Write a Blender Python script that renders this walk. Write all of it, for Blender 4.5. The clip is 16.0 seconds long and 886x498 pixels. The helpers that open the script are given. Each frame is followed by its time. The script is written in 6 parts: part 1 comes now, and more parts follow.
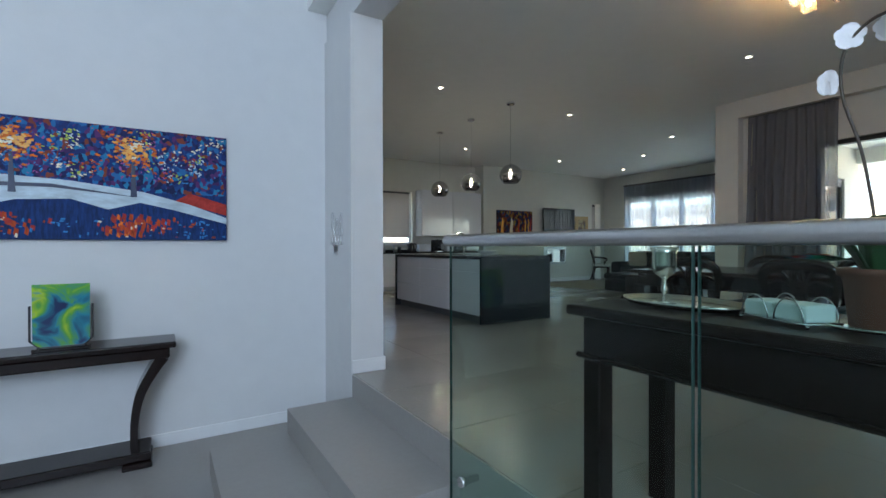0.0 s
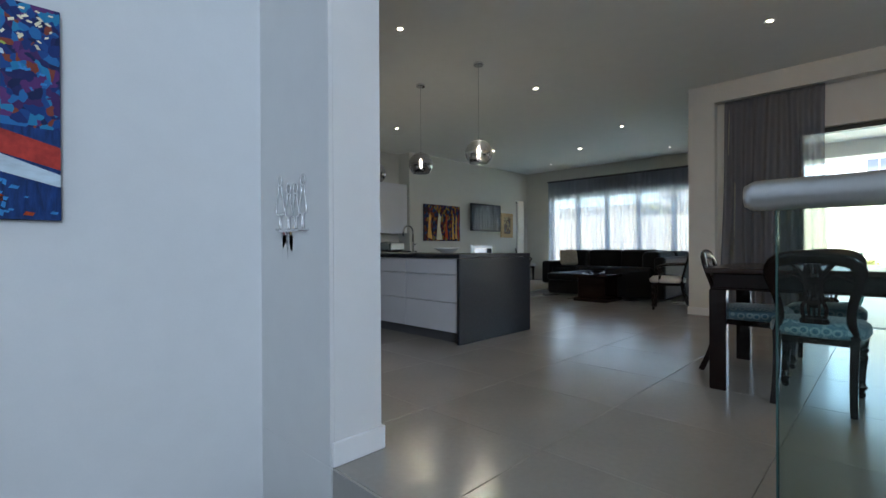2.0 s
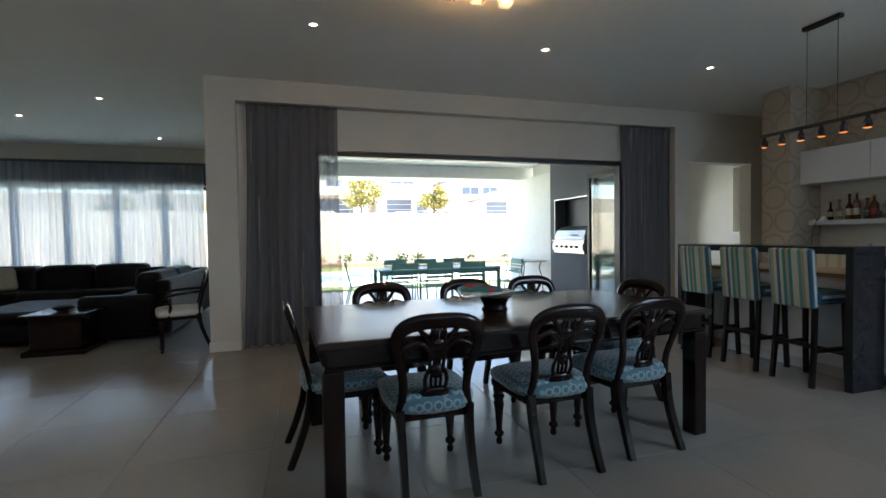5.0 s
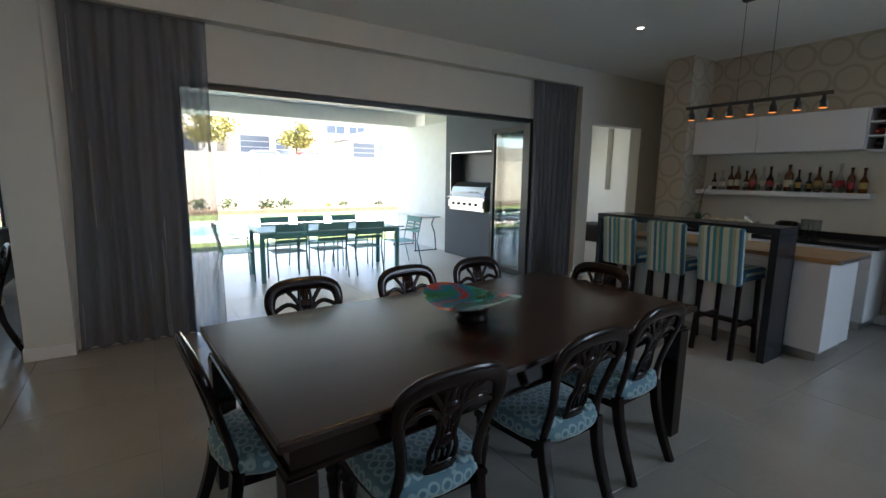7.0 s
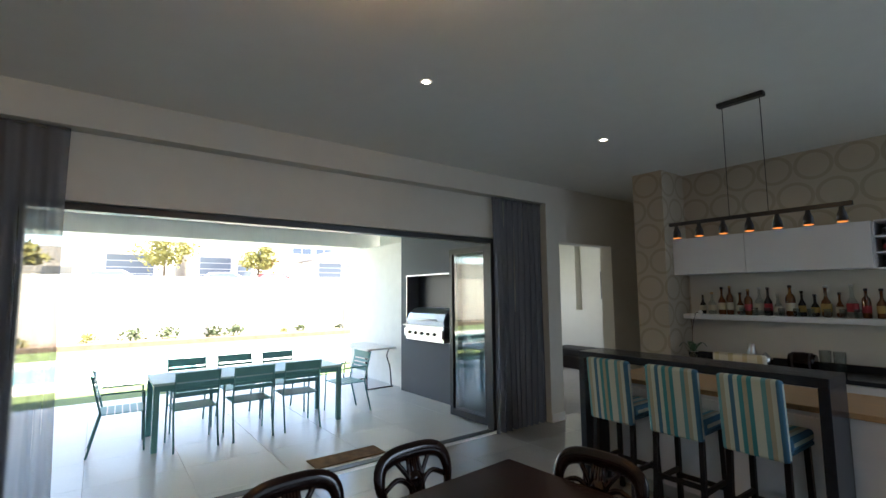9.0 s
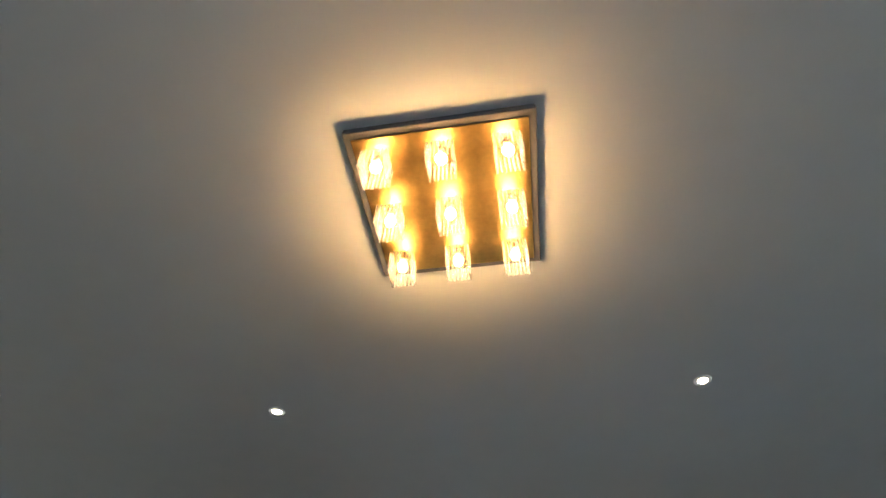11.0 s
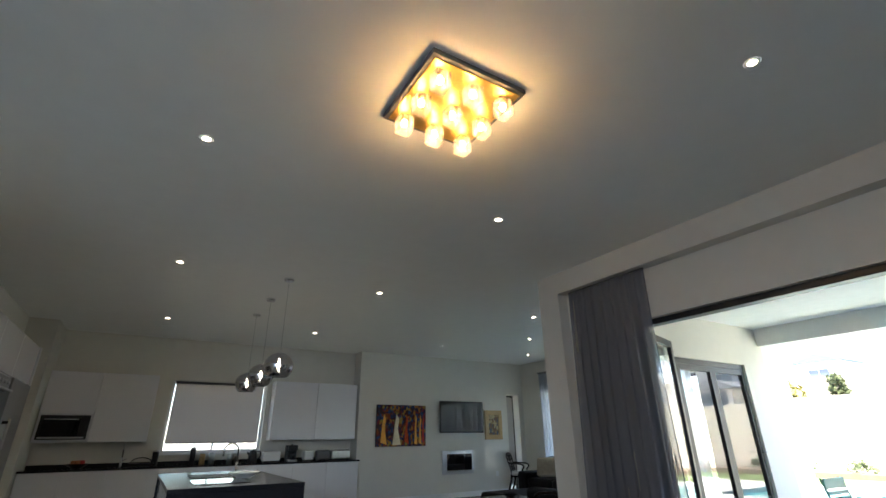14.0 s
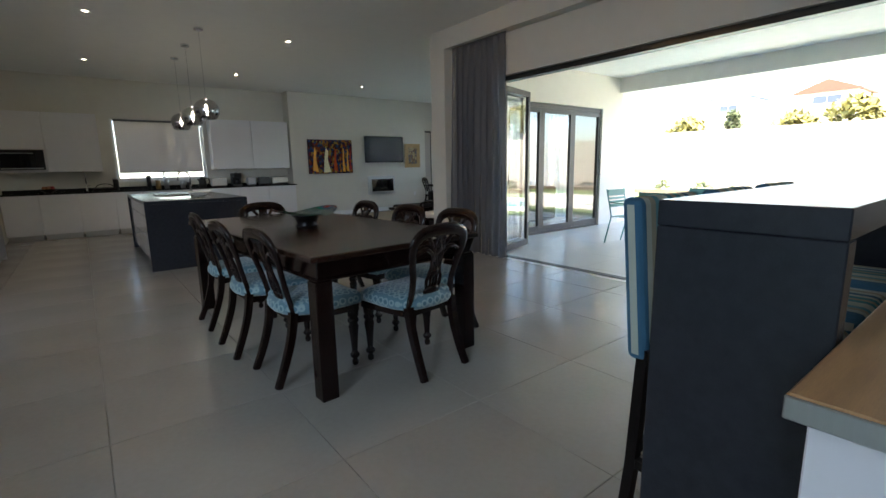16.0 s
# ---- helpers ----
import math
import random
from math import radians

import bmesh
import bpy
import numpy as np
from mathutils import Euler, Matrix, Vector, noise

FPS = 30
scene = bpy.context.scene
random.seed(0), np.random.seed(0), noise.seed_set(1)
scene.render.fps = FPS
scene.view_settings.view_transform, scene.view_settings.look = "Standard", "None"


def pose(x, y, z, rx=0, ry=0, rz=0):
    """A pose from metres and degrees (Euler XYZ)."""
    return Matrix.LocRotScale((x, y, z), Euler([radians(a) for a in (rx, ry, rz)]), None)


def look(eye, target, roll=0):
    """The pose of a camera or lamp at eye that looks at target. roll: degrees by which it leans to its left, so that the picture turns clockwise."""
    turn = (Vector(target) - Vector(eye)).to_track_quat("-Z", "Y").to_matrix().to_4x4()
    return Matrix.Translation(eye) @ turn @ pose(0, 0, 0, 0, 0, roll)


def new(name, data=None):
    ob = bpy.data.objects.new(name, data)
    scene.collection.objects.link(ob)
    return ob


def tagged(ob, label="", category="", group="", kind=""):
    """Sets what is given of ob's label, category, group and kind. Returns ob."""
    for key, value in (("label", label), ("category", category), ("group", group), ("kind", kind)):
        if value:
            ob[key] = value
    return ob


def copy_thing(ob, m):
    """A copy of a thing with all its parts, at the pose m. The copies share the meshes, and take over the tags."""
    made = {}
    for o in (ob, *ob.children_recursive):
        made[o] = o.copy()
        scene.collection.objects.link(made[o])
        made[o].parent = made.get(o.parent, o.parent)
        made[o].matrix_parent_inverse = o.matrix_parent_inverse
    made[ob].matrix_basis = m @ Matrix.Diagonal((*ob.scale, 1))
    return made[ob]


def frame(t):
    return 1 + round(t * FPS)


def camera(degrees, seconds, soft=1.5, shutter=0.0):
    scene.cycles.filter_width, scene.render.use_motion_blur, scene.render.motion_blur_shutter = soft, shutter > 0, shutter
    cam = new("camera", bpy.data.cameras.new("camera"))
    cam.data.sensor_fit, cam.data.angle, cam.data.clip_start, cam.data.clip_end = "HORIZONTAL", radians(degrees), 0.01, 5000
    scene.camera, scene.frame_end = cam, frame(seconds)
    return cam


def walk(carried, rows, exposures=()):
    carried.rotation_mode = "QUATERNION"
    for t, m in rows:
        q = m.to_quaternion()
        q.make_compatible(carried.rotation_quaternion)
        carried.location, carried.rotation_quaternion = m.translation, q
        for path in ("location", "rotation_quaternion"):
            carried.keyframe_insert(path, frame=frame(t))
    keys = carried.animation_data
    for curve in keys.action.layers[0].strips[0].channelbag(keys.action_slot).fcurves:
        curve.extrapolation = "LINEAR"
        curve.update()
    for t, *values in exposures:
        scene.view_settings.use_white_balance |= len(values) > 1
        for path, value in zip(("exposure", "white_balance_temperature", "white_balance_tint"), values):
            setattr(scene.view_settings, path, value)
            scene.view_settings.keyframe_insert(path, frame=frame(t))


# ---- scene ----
cam = camera(88.2, 16.0)
PATH = [
    (0, (0.52, 0.447, 1.03), (1.565, 2.152, 1.02), -0.1),
    (0.5, (0.486, 0.913, 1.05), (1.628, 2.554, 1.039), -0.4),
    (1, (0.459, 1.391, 1.006), (1.657, 2.993, 0.997), -0.3),
    (1.5, (0.567, 1.815, 0.974), (1.846, 3.352, 0.965), -0.3),
    (2, (0.736, 2.223, 0.968), (2.162, 3.626, 0.962), -0.3),
    (2.5, (0.95, 2.499, 0.963), (2.609, 3.616, 0.961), -0.4),
    (3, (1.265, 2.711, 1.029), (3.105, 3.495, 1.026), -0.4),
    (3.5, (1.432, 2.856, 1.09), (3.363, 3.378, 1.096), -0.3),
    (4, (1.575, 2.992, 1.169), (3.572, 3.108, 1.173), -0.4),
    (4.5, (1.783, 3.075, 1.239), (3.76, 2.772, 1.242), -0.3),
    (7, (2.977, 3.402, 1.56), (4.628, 2.316, 1.249), 0.8),
    (7.5, (3.234, 3.263, 1.557), (4.755, 2.0, 1.255), 1.0),
    (8, (3.467, 3.065, 1.667), (4.966, 1.762, 1.426), 0.3),
    (8.5, (3.619, 2.832, 1.699), (5.167, 1.574, 1.554), -0.2),
    (9, (3.718, 2.579, 1.716), (5.31, 1.384, 1.909), -0.5),
    (9.5, (3.783, 2.373, 1.736), (5.459, 1.453, 2.324), 1.0),
    (10, (3.915, 2.188, 1.783), (5.557, 1.666, 2.799), 0.8),
    (12.5, (4.191, 1.042, 1.631), (4.862, 1.71, 3.392), 0.5),
    (13, (4.119, 0.725, 1.517), (4.927, 1.771, 3.018), 0.4),
    (13.5, (3.97, 0.417, 1.412), (4.86, 1.762, 2.595), -0.4),
    (14, (3.765, 0.055, 1.301), (4.736, 1.628, 2.065), -0.7),
    (14.5, (3.597, -0.332, 1.246), (4.595, 1.371, 1.57), -0.9),
    (15, (3.425, -0.775, 1.254), (4.563, 0.858, 1.06), -0.9),
    (15.5, (3.409, -1.143, 1.245), (4.62, 0.398, 0.847), -0.9),
    (16, (3.478, -1.54, 1.268), (4.686, 0.013, 0.912), -1.1),
]
EXPOSURES = ((0.0, 3.0, 6300, 11), (3.2, 3.02, 6420, 11), (4.5, 2.82, 6470, 11), (7.0, 2.82, 6470, 11), (9.0, 2.95, 6470, 11), (10.0, 2.83, 6270, 11), (12.5, 2.85, 6120, 11), (13.5, 2.9, 6200, 11), (14.5, 3.1, 6500, 11), (16.0, 3.11, 6600, 11))
walk(cam, [(t, look(eye, target, roll)) for t, eye, target, roll in PATH], EXPOSURES)

# ---- world, sun, large lights ----
world = bpy.data.worlds.new("sky")
scene.world = world
world.use_nodes = True
wn = world.node_tree.nodes
sky = wn.new("ShaderNodeTexSky")
sky.sky_type = 'NISHITA'
sky.sun_disc = False
sky.sun_elevation = radians(58)
sky.sun_rotation = radians(205)
wn["Background"].inputs["Strength"].default_value = 0.15
world.node_tree.links.new(sky.outputs[0], wn["Background"].inputs["Color"])


def lamp(name, kind, energy, m, color=(1, 1, 1), **kw):
    d = bpy.data.lights.new(name, kind)
    d.energy, d.color = energy, color
    if "angle" in kw:
        d.angle = radians(kw["angle"])
    if "size" in kw:
        d.shape, d.size, d.size_y = 'RECTANGLE', kw["size"][0], kw["size"][1]
    if "radius" in kw:
        d.shadow_soft_size = kw["radius"]
    ob = new(name, d)
    ob.matrix_world = m
    return ob


lamp("sun", 'SUN', 5.0, look((0, 0, 30), (9, 12, 0)), (1.0, 0.95, 0.86), angle=0.5)
# daylight through the entrance glazing, out of sight behind the start of the walk
lamp("entry_daylight", 'AREA', 42, look((-1.2, -3.45, 2.7), (-0.3, 4.6, 1.5)), (0.62, 0.78, 1.0), size=(2.8, 3.2))
# daylight through the window of the room past the doorway
lamp("next_room_daylight", 'AREA', 5, look((11.9, -5.0, 1.6), (9.0, -4.6, 1.2)), (0.9, 0.95, 1.0), size=(1.1, 1.2))

# daylight at the living room glazing
lamp("living_room_daylight", 'AREA', 6, look((13.05, 7.45, 1.25), (5.0, 7.2, 1.6)), (0.95, 0.98, 1.0), size=(4.4, 2.3))

# ---- materials ----
MATS = {}


def mat(name, base, rough=0.6, metal=0.0, scale=6.0, vary=0.08, bump=0.0, fine=60.0, spec=0.5, coat=0.0, trans=0.0, emit=0.0, emit_color=None, stretch=(1, 1, 1), rough_vary=0.1):
    m = bpy.data.materials.new(name)
    m.use_nodes = True
    nt = m.node_tree
    b = nt.nodes["Principled BSDF"]
    b.inputs["Roughness"].default_value = rough
    b.inputs["Metallic"].default_value = metal
    b.inputs["Specular IOR Level"].default_value = spec
    b.inputs["Coat Weight"].default_value = coat
    b.inputs["Coat Roughness"].default_value = 0.08
    b.inputs["Transmission Weight"].default_value = trans
    b.inputs["Base Color"].default_value = (*base, 1)
    if emit:
        b.inputs["Emission Color"].default_value = (*(emit_color or base), 1)
        b.inputs["Emission Strength"].default_value = emit
    if vary or bump:
        tc = nt.nodes.new("ShaderNodeTexCoord")
        mp = nt.nodes.new("ShaderNodeMapping")
        mp.inputs["Scale"].default_value = stretch
        nt.links.new(tc.outputs["Object"], mp.inputs["Vector"])
        n1 = nt.nodes.new("ShaderNodeTexNoise")
        n1.inputs["Scale"].default_value, n1.inputs["Detail"].default_value = scale, 5
        n2 = nt.nodes.new("ShaderNodeTexNoise")
        n2.inputs["Scale"].default_value, n2.inputs["Detail"].default_value = fine, 4
        for n in (n1, n2):
            nt.links.new(mp.outputs[0], n.inputs["Vector"])
        add = nt.nodes.new("ShaderNodeMath")
        add.operation = 'MULTIPLY_ADD'
        nt.links.new(n2.outputs["Fac"], add.inputs[0])
        add.inputs[1].default_value = 0.45
        nt.links.new(n1.outputs["Fac"], add.inputs[2])
        ramp = nt.nodes.new("ShaderNodeMapRange")
        ramp.inputs["From Min"].default_value, ramp.inputs["From Max"].default_value = 0.4, 1.05
        ramp.inputs["To Min"].default_value, ramp.inputs["To Max"].default_value = 1 - vary, 1 + vary
        nt.links.new(add.outputs[0], ramp.inputs["Value"])
        mul = nt.nodes.new("ShaderNodeVectorMath")
        mul.operation = 'SCALE'
        mul.inputs[0].default_value = base
        nt.links.new(ramp.outputs[0], mul.inputs["Scale"])
        nt.links.new(mul.outputs[0], b.inputs["Base Color"])
        if rough_vary and not metal:
            rr = nt.nodes.new("ShaderNodeMapRange")
            rr.inputs["To Min"].default_value, rr.inputs["To Max"].default_value = max(0.02, rough - rough_vary), min(1, rough + rough_vary)
            nt.links.new(n1.outputs["Fac"], rr.inputs["Value"])
            nt.links.new(rr.outputs[0], b.inputs["Roughness"])
        if bump:
            bp = nt.nodes.new("ShaderNodeBump")
            bp.inputs["Strength"].default_value, bp.inputs["Distance"].default_value = bump, 0.01
            nt.links.new(add.outputs[0], bp.inputs["Height"])
            nt.links.new(bp.outputs[0], b.inputs["Normal"])
    MATS[name] = m
    return m


def nodes_of(m):
    return m.node_tree.nodes, m.node_tree.links, m.node_tree.nodes["Principled BSDF"]


PLASTER = mat("wall_paint", (0.66, 0.64, 0.575), 0.85, vary=0.03, bump=0.06, fine=120)
ENTRY_PAINT = mat("entry_wall_paint", (0.70, 0.70, 0.69), 0.8, vary=0.03, bump=0.06, fine=120)
CEIL = mat("ceiling_paint", (0.86, 0.86, 0.82), 0.9, vary=0.02, bump=0.03, fine=90)
WHITE_TRIM = mat("white_trim_paint", (0.78, 0.78, 0.77), 0.5, vary=0.03)
EXT_WHITE = mat("exterior_white_render", (0.78, 0.77, 0.73), 0.9, vary=0.05, bump=0.15, fine=140)
GLOSS_WHITE = mat("gloss_white_lacquer", (0.74, 0.74, 0.77), 0.10, vary=0.015, coat=0.6, rough_vary=0.02)
SATIN_WHITE = mat("satin_white_lacquer", (0.72, 0.72, 0.74), 0.35, vary=0.015)
QUARTZ = mat("dark_grey_quartz", (0.021, 0.023, 0.029), 0.24, spec=0.35, vary=0.18, fine=300, scale=30, rough_vary=0.04)
BLACKTOP = mat("black_granite", (0.02, 0.02, 0.022), 0.10, vary=0.3, fine=300, scale=40, rough_vary=0.03)
MAHOG = mat("dark_mahogany", (0.010, 0.0042, 0.0033), 0.15, vary=0.45, scale=5, fine=40, stretch=(1, 6, 1), coat=0.1, rough_vary=0.03, spec=0.26)
TABLETOP = mat("polished_mahogany_top", (0.024, 0.010, 0.006), 0.26, vary=0.1, scale=3, fine=40, coat=0.12, rough_vary=0.02, spec=0.4)
SERVER_WOOD = mat("smooth_dark_stained_wood", (0.010, 0.0045, 0.0035), 0.30, vary=0.06, scale=3, fine=30, coat=0.0, spec=0.14, rough_vary=0.0)
EBONY = mat("black_brown_wood", (0.007, 0.005, 0.0045), 0.32, vary=0.35, scale=6, stretch=(1, 5, 1), spec=0.2)
OAK = mat("light_oak_worktop", (0.45, 0.27, 0.13), 0.4, vary=0.25, scale=3, stretch=(1, 12, 1))
STEEL = mat("brushed_stainless_steel", (0.55, 0.55, 0.55), 0.3, 1.0, vary=0.08, scale=2, fine=120, stretch=(1, 1, 0.05))
# STEEL again with a darker colour that stands in for the dim room it reflects.
FRIDGE_STEEL = mat("brushed_steel_with_dark_reflection", (0.27, 0.265, 0.26), 0.33, 1.0, vary=0.08, scale=2, fine=120, stretch=(1, 1, 0.05))
CHROME = mat("chrome", (0.75, 0.75, 0.76), 0.06, 1.0, vary=0)
SILVER = mat("tarnished_silver", (0.62, 0.60, 0.54), 0.22, 1.0, vary=0.15, scale=20)
ALU = mat("dark_grey_aluminium", (0.014, 0.016, 0.018), 0.4, 0.0, vary=0.06)
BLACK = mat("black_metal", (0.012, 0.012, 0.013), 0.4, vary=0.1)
BLACKGLASS = mat("black_glass", (0.006, 0.006, 0.008), 0.05, vary=0)
GREYPLASTIC = mat("grey_plastic", (0.10, 0.10, 0.105), 0.45, vary=0.05)
WHITEPLASTIC = mat("white_plastic", (0.75, 0.75, 0.74), 0.4, vary=0.03)
BRAAI_PAINT = mat("charcoal_blue_plaster", (0.075, 0.085, 0.10), 0.75, vary=0.08, bump=0.1)
LEATHER = mat("black_leather", (0.006, 0.0055, 0.0055), 0.5, spec=0.22, vary=0.25, scale=12, bump=0.2, fine=90)
GOLD = mat("gold_leaf_plate", (0.62, 0.40, 0.12), 0.36, 1.0, vary=0.25, scale=9, fine=50, bump=0.1)
TERRACOTTA = mat("brown_clay", (0.16, 0.055, 0.03), 0.6, vary=0.15)
ORCHID_LEAF = mat("orchid_leaf", (0.03, 0.09, 0.03), 0.35, vary=0.2)
PETAL = mat("white_petal", (0.82, 0.80, 0.78), 0.6, vary=0.05)
STEM = mat("dark_stem", (0.06, 0.045, 0.03), 0.6, vary=0.2)
NAPKIN = mat("pale_paper_napkins", (0.62, 0.74, 0.70), 0.9, vary=0.04)
LAWN = mat("lawn_grass", (0.13, 0.17, 0.05), 0.95, vary=0.35, scale=2.0, fine=80, bump=0.5)
SOIL = mat("planting_bed_soil", (0.22, 0.15, 0.10), 0.95, vary=0.3, scale=4, bump=0.4)
PAVING = mat("pale_pool_paving", (0.62, 0.58, 0.50), 0.85, vary=0.08, scale=2)
STREET = mat("far_ground", (0.38, 0.34, 0.27), 0.95, vary=0.2, scale=0.3)
POOLWATER = mat("pool_water", (0.12, 0.42, 0.46), 0.06, vary=0.12, scale=2, bump=0.1)
BOUNDARY = mat("cream_boundary_plaster", (0.66, 0.58, 0.46), 0.9, vary=0.12, scale=0.8, bump=0.2, fine=40)
PALE_TEAL = mat("pale_sea_green_top", (0.50, 0.66, 0.64), 0.4, vary=0.06)
TEAL_METAL = mat("sea_green_painted_metal", (0.15, 0.38, 0.36), 0.45, vary=0.06)
ROOF = mat("grey_roof_tile", (0.20, 0.205, 0.22), 0.8, vary=0.15)
BLUEROOF = mat("blue_grey_roof", (0.10, 0.16, 0.28), 0.6, vary=0.1)
HOUSEWALL = mat("far_house_plaster", (0.72, 0.68, 0.62), 0.9, vary=0.06)
HOUSEGREY = mat("far_house_grey_plaster", (0.42, 0.42, 0.43), 0.9, vary=0.06)
WINDARK = mat("far_window_glass", (0.10, 0.12, 0.16), 0.15, vary=0.05)
LEAF = mat("tree_leaf", (0.06, 0.075, 0.025), 0.8, vary=0.4, scale=3)
LEAFY = mat("yellow_green_leaf", (0.19, 0.17, 0.04), 0.8, vary=0.4, scale=3)
BARK = mat("bark", (0.10, 0.075, 0.05), 0.9, vary=0.3, bump=0.4)
CARWHITE = mat("white_car_paint", (0.7, 0.7, 0.7), 0.2, vary=0.02, coat=0.5)
CARRED = mat("red_car_paint", (0.45, 0.03, 0.03), 0.2, vary=0.02, coat=0.5)
RUBBER = mat("tyre_rubber", (0.02, 0.02, 0.02), 0.8, vary=0.1)
RUG = mat("beige_wool_rug", (0.36, 0.30, 0.22), 0.95, vary=0.2, scale=14, bump=0.5)
MATTING = mat("woven_brown_mat", (0.20, 0.11, 0.05), 0.9, vary=0.5, scale=12, bump=0.4)
CORAL = mat("red_enamel", (0.4, 0.03, 0.03), 0.3, vary=0.1)
BREAD = mat("brown_fruit", (0.30, 0.12, 0.04), 0.6, vary=0.3, scale=30)
WARM = mat("warm_bulb", (1, 0.8, 0.5), 0.5, vary=0, emit=14, emit_color=(1, 0.60, 0.24))
SPOT = mat("downlight_lens", (1, 0.95, 0.85), 0.5, vary=0, emit=11, emit_color=(1, 0.82, 0.56))
AMBER = mat("amber_spot_lens", (0.5, 0.2, 0.05), 0.5, vary=0, emit=0.16, emit_color=(1, 0.30, 0.06))


def floor_material(name, base, rough):
    m = mat(name, base, rough, scale=1.3, vary=0.10, fine=35, rough_vary=0.07, spec=0.7)
    return m


FLOOR = floor_material("grey_porcelain_tile", (0.315, 0.295, 0.268), 0.21)
STEPTILE = floor_material("step_porcelain_tile", (0.32, 0.305, 0.28), 0.42)
# Lighter copy of the indoor floor tile: the patio's daylight is in its colour.
PATIO_LIT_TILE = floor_material("patio_tile_with_daylight_in_colour", (0.60, 0.59, 0.57), 0.30)
GROUT = mat("grey_grout", (0.285, 0.268, 0.245), 0.9, vary=0.1)


def glass(name, color, rough=0.0, base=0.04):
    """Clear glass: lets light straight through, with a gloss that grows at grazing angles."""
    m = bpy.data.materials.new(name)
    m.use_nodes = True
    n, l = m.node_tree.nodes, m.node_tree.links
    n.remove(n["Principled BSDF"])
    tr, gl, mix, lw = n.new("ShaderNodeBsdfTransparent"), n.new("ShaderNodeBsdfGlossy"), n.new("ShaderNodeMixShader"), n.new("ShaderNodeLayerWeight")
    pw, ma = n.new("ShaderNodeMath"), n.new("ShaderNodeMath")
    tr.inputs["Color"].default_value = (*color, 1)
    gl.inputs["Roughness"].default_value = rough
    pw.operation, pw.inputs[1].default_value = 'POWER', 5.0
    ma.operation, ma.inputs[1].default_value, ma.inputs[2].default_value = 'MULTIPLY_ADD', 1 - base, base
    l.new(lw.outputs["Facing"], pw.inputs[0])
    l.new(pw.outputs[0], ma.inputs[0])
    l.new(ma.outputs[0], mix.inputs["Fac"])
    l.new(tr.outputs[0], mix.inputs[1])
    l.new(gl.outputs[0], mix.inputs[2])
    l.new(mix.outputs[0], n["Material Output"].inputs["Surface"])
    return m


PANE = glass("clear_glass", (0.90, 0.93, 0.93), 0.0, 0.09)
BAL_GLASS = glass("green_toughened_glass", (0.80, 0.90, 0.86), 0.0, 0.015)
GLASS_EDGE = mat("green_glass_edge", (0.03, 0.07, 0.06), 0.15, vary=0.05)
SMOKE = glass("smoked_mirror_glass", (0.34, 0.35, 0.37), 0.02, 0.58)
CLEARBOTTLE = glass("clear_bottle_glass", (0.85, 0.88, 0.87), 0.02, 0.08)


def sheer(name, base, alpha, vary=0.12):
    m = bpy.data.materials.new(name)
    m.use_nodes = True
    n, l = m.node_tree.nodes, m.node_tree.links
    n.remove(n["Principled BSDF"])
    df, tl, tr = n.new("ShaderNodeBsdfDiffuse"), n.new("ShaderNodeBsdfTranslucent"), n.new("ShaderNodeBsdfTransparent")
    m1, m2 = n.new("ShaderNodeMixShader"), n.new("ShaderNodeMixShader")
    tc, nz, mr = n.new("ShaderNodeTexCoord"), n.new("ShaderNodeTexNoise"), n.new("ShaderNodeMapRange")
    mp = n.new("ShaderNodeMapping")
    mp.inputs["Scale"].default_value = (14, 14, 0.5)
    nz.inputs["Scale"].default_value = 1.0
    l.new(tc.outputs["Object"], mp.inputs[0])
    l.new(mp.outputs[0], nz.inputs["Vector"])
    mr.inputs["To Min"].default_value, mr.inputs["To Max"].default_value = alpha - vary, alpha + vary
    l.new(nz.outputs["Fac"], mr.inputs["Value"])
    for s in (df, tl):
        s.inputs["Color"].default_value = (*base, 1)
    m1.inputs["Fac"].default_value = 0.45
    l.new(df.outputs[0], m1.inputs[1])
    l.new(tl.outputs[0], m1.inputs[2])
    l.new(mr.outputs[0], m2.inputs["Fac"])
    l.new(tr.outputs[0], m2.inputs[1])
    l.new(m1.outputs[0], m2.inputs[2])
    l.new(m2.outputs[0], n["Material Output"].inputs["Surface"])
    return m


CURTAIN = sheer("grey_sheer_curtain", (0.17, 0.18, 0.215), 0.68)
VOILE = sheer("white_sheer_voile", (0.44, 0.48, 0.55), 0.82)
CRYSTAL = sheer("crystal_bead", (0.44, 0.41, 0.37), 0.42)
BLIND = sheer("grey_roller_blind", (0.46, 0.43, 0.40), 0.985, 0.01)


def stripes_material(name, cols, width):
    m = mat(name, cols[0], 0.85, vary=0, bump=0)
    n, l, b = nodes_of(m)
    tc, sep, ml, fr, ramp = n.new("ShaderNodeTexCoord"), n.new("ShaderNodeSeparateXYZ"), n.new("ShaderNodeMath"), n.new("ShaderNodeMath"), n.new("ShaderNodeValToRGB")
    l.new(tc.outputs["Object"], sep.inputs[0])
    ml.operation, ml.inputs[1].default_value = 'MULTIPLY', 1 / width
    fr.operation = 'FRACT'
    l.new(sep.outputs["X"], ml.inputs[0])
    l.new(ml.outputs[0], fr.inputs[0])
    l.new(fr.outputs[0], ramp.inputs[0])
    ramp.color_ramp.interpolation = 'CONSTANT'
    els = ramp.color_ramp.elements
    while len(els) < len(cols):
        els.new(0.5)
    for i, c in enumerate(cols):
        els[i].position, els[i].color = i / len(cols), (*c, 1)
    l.new(ramp.outputs[0], b.inputs["Base Color"])
    return m


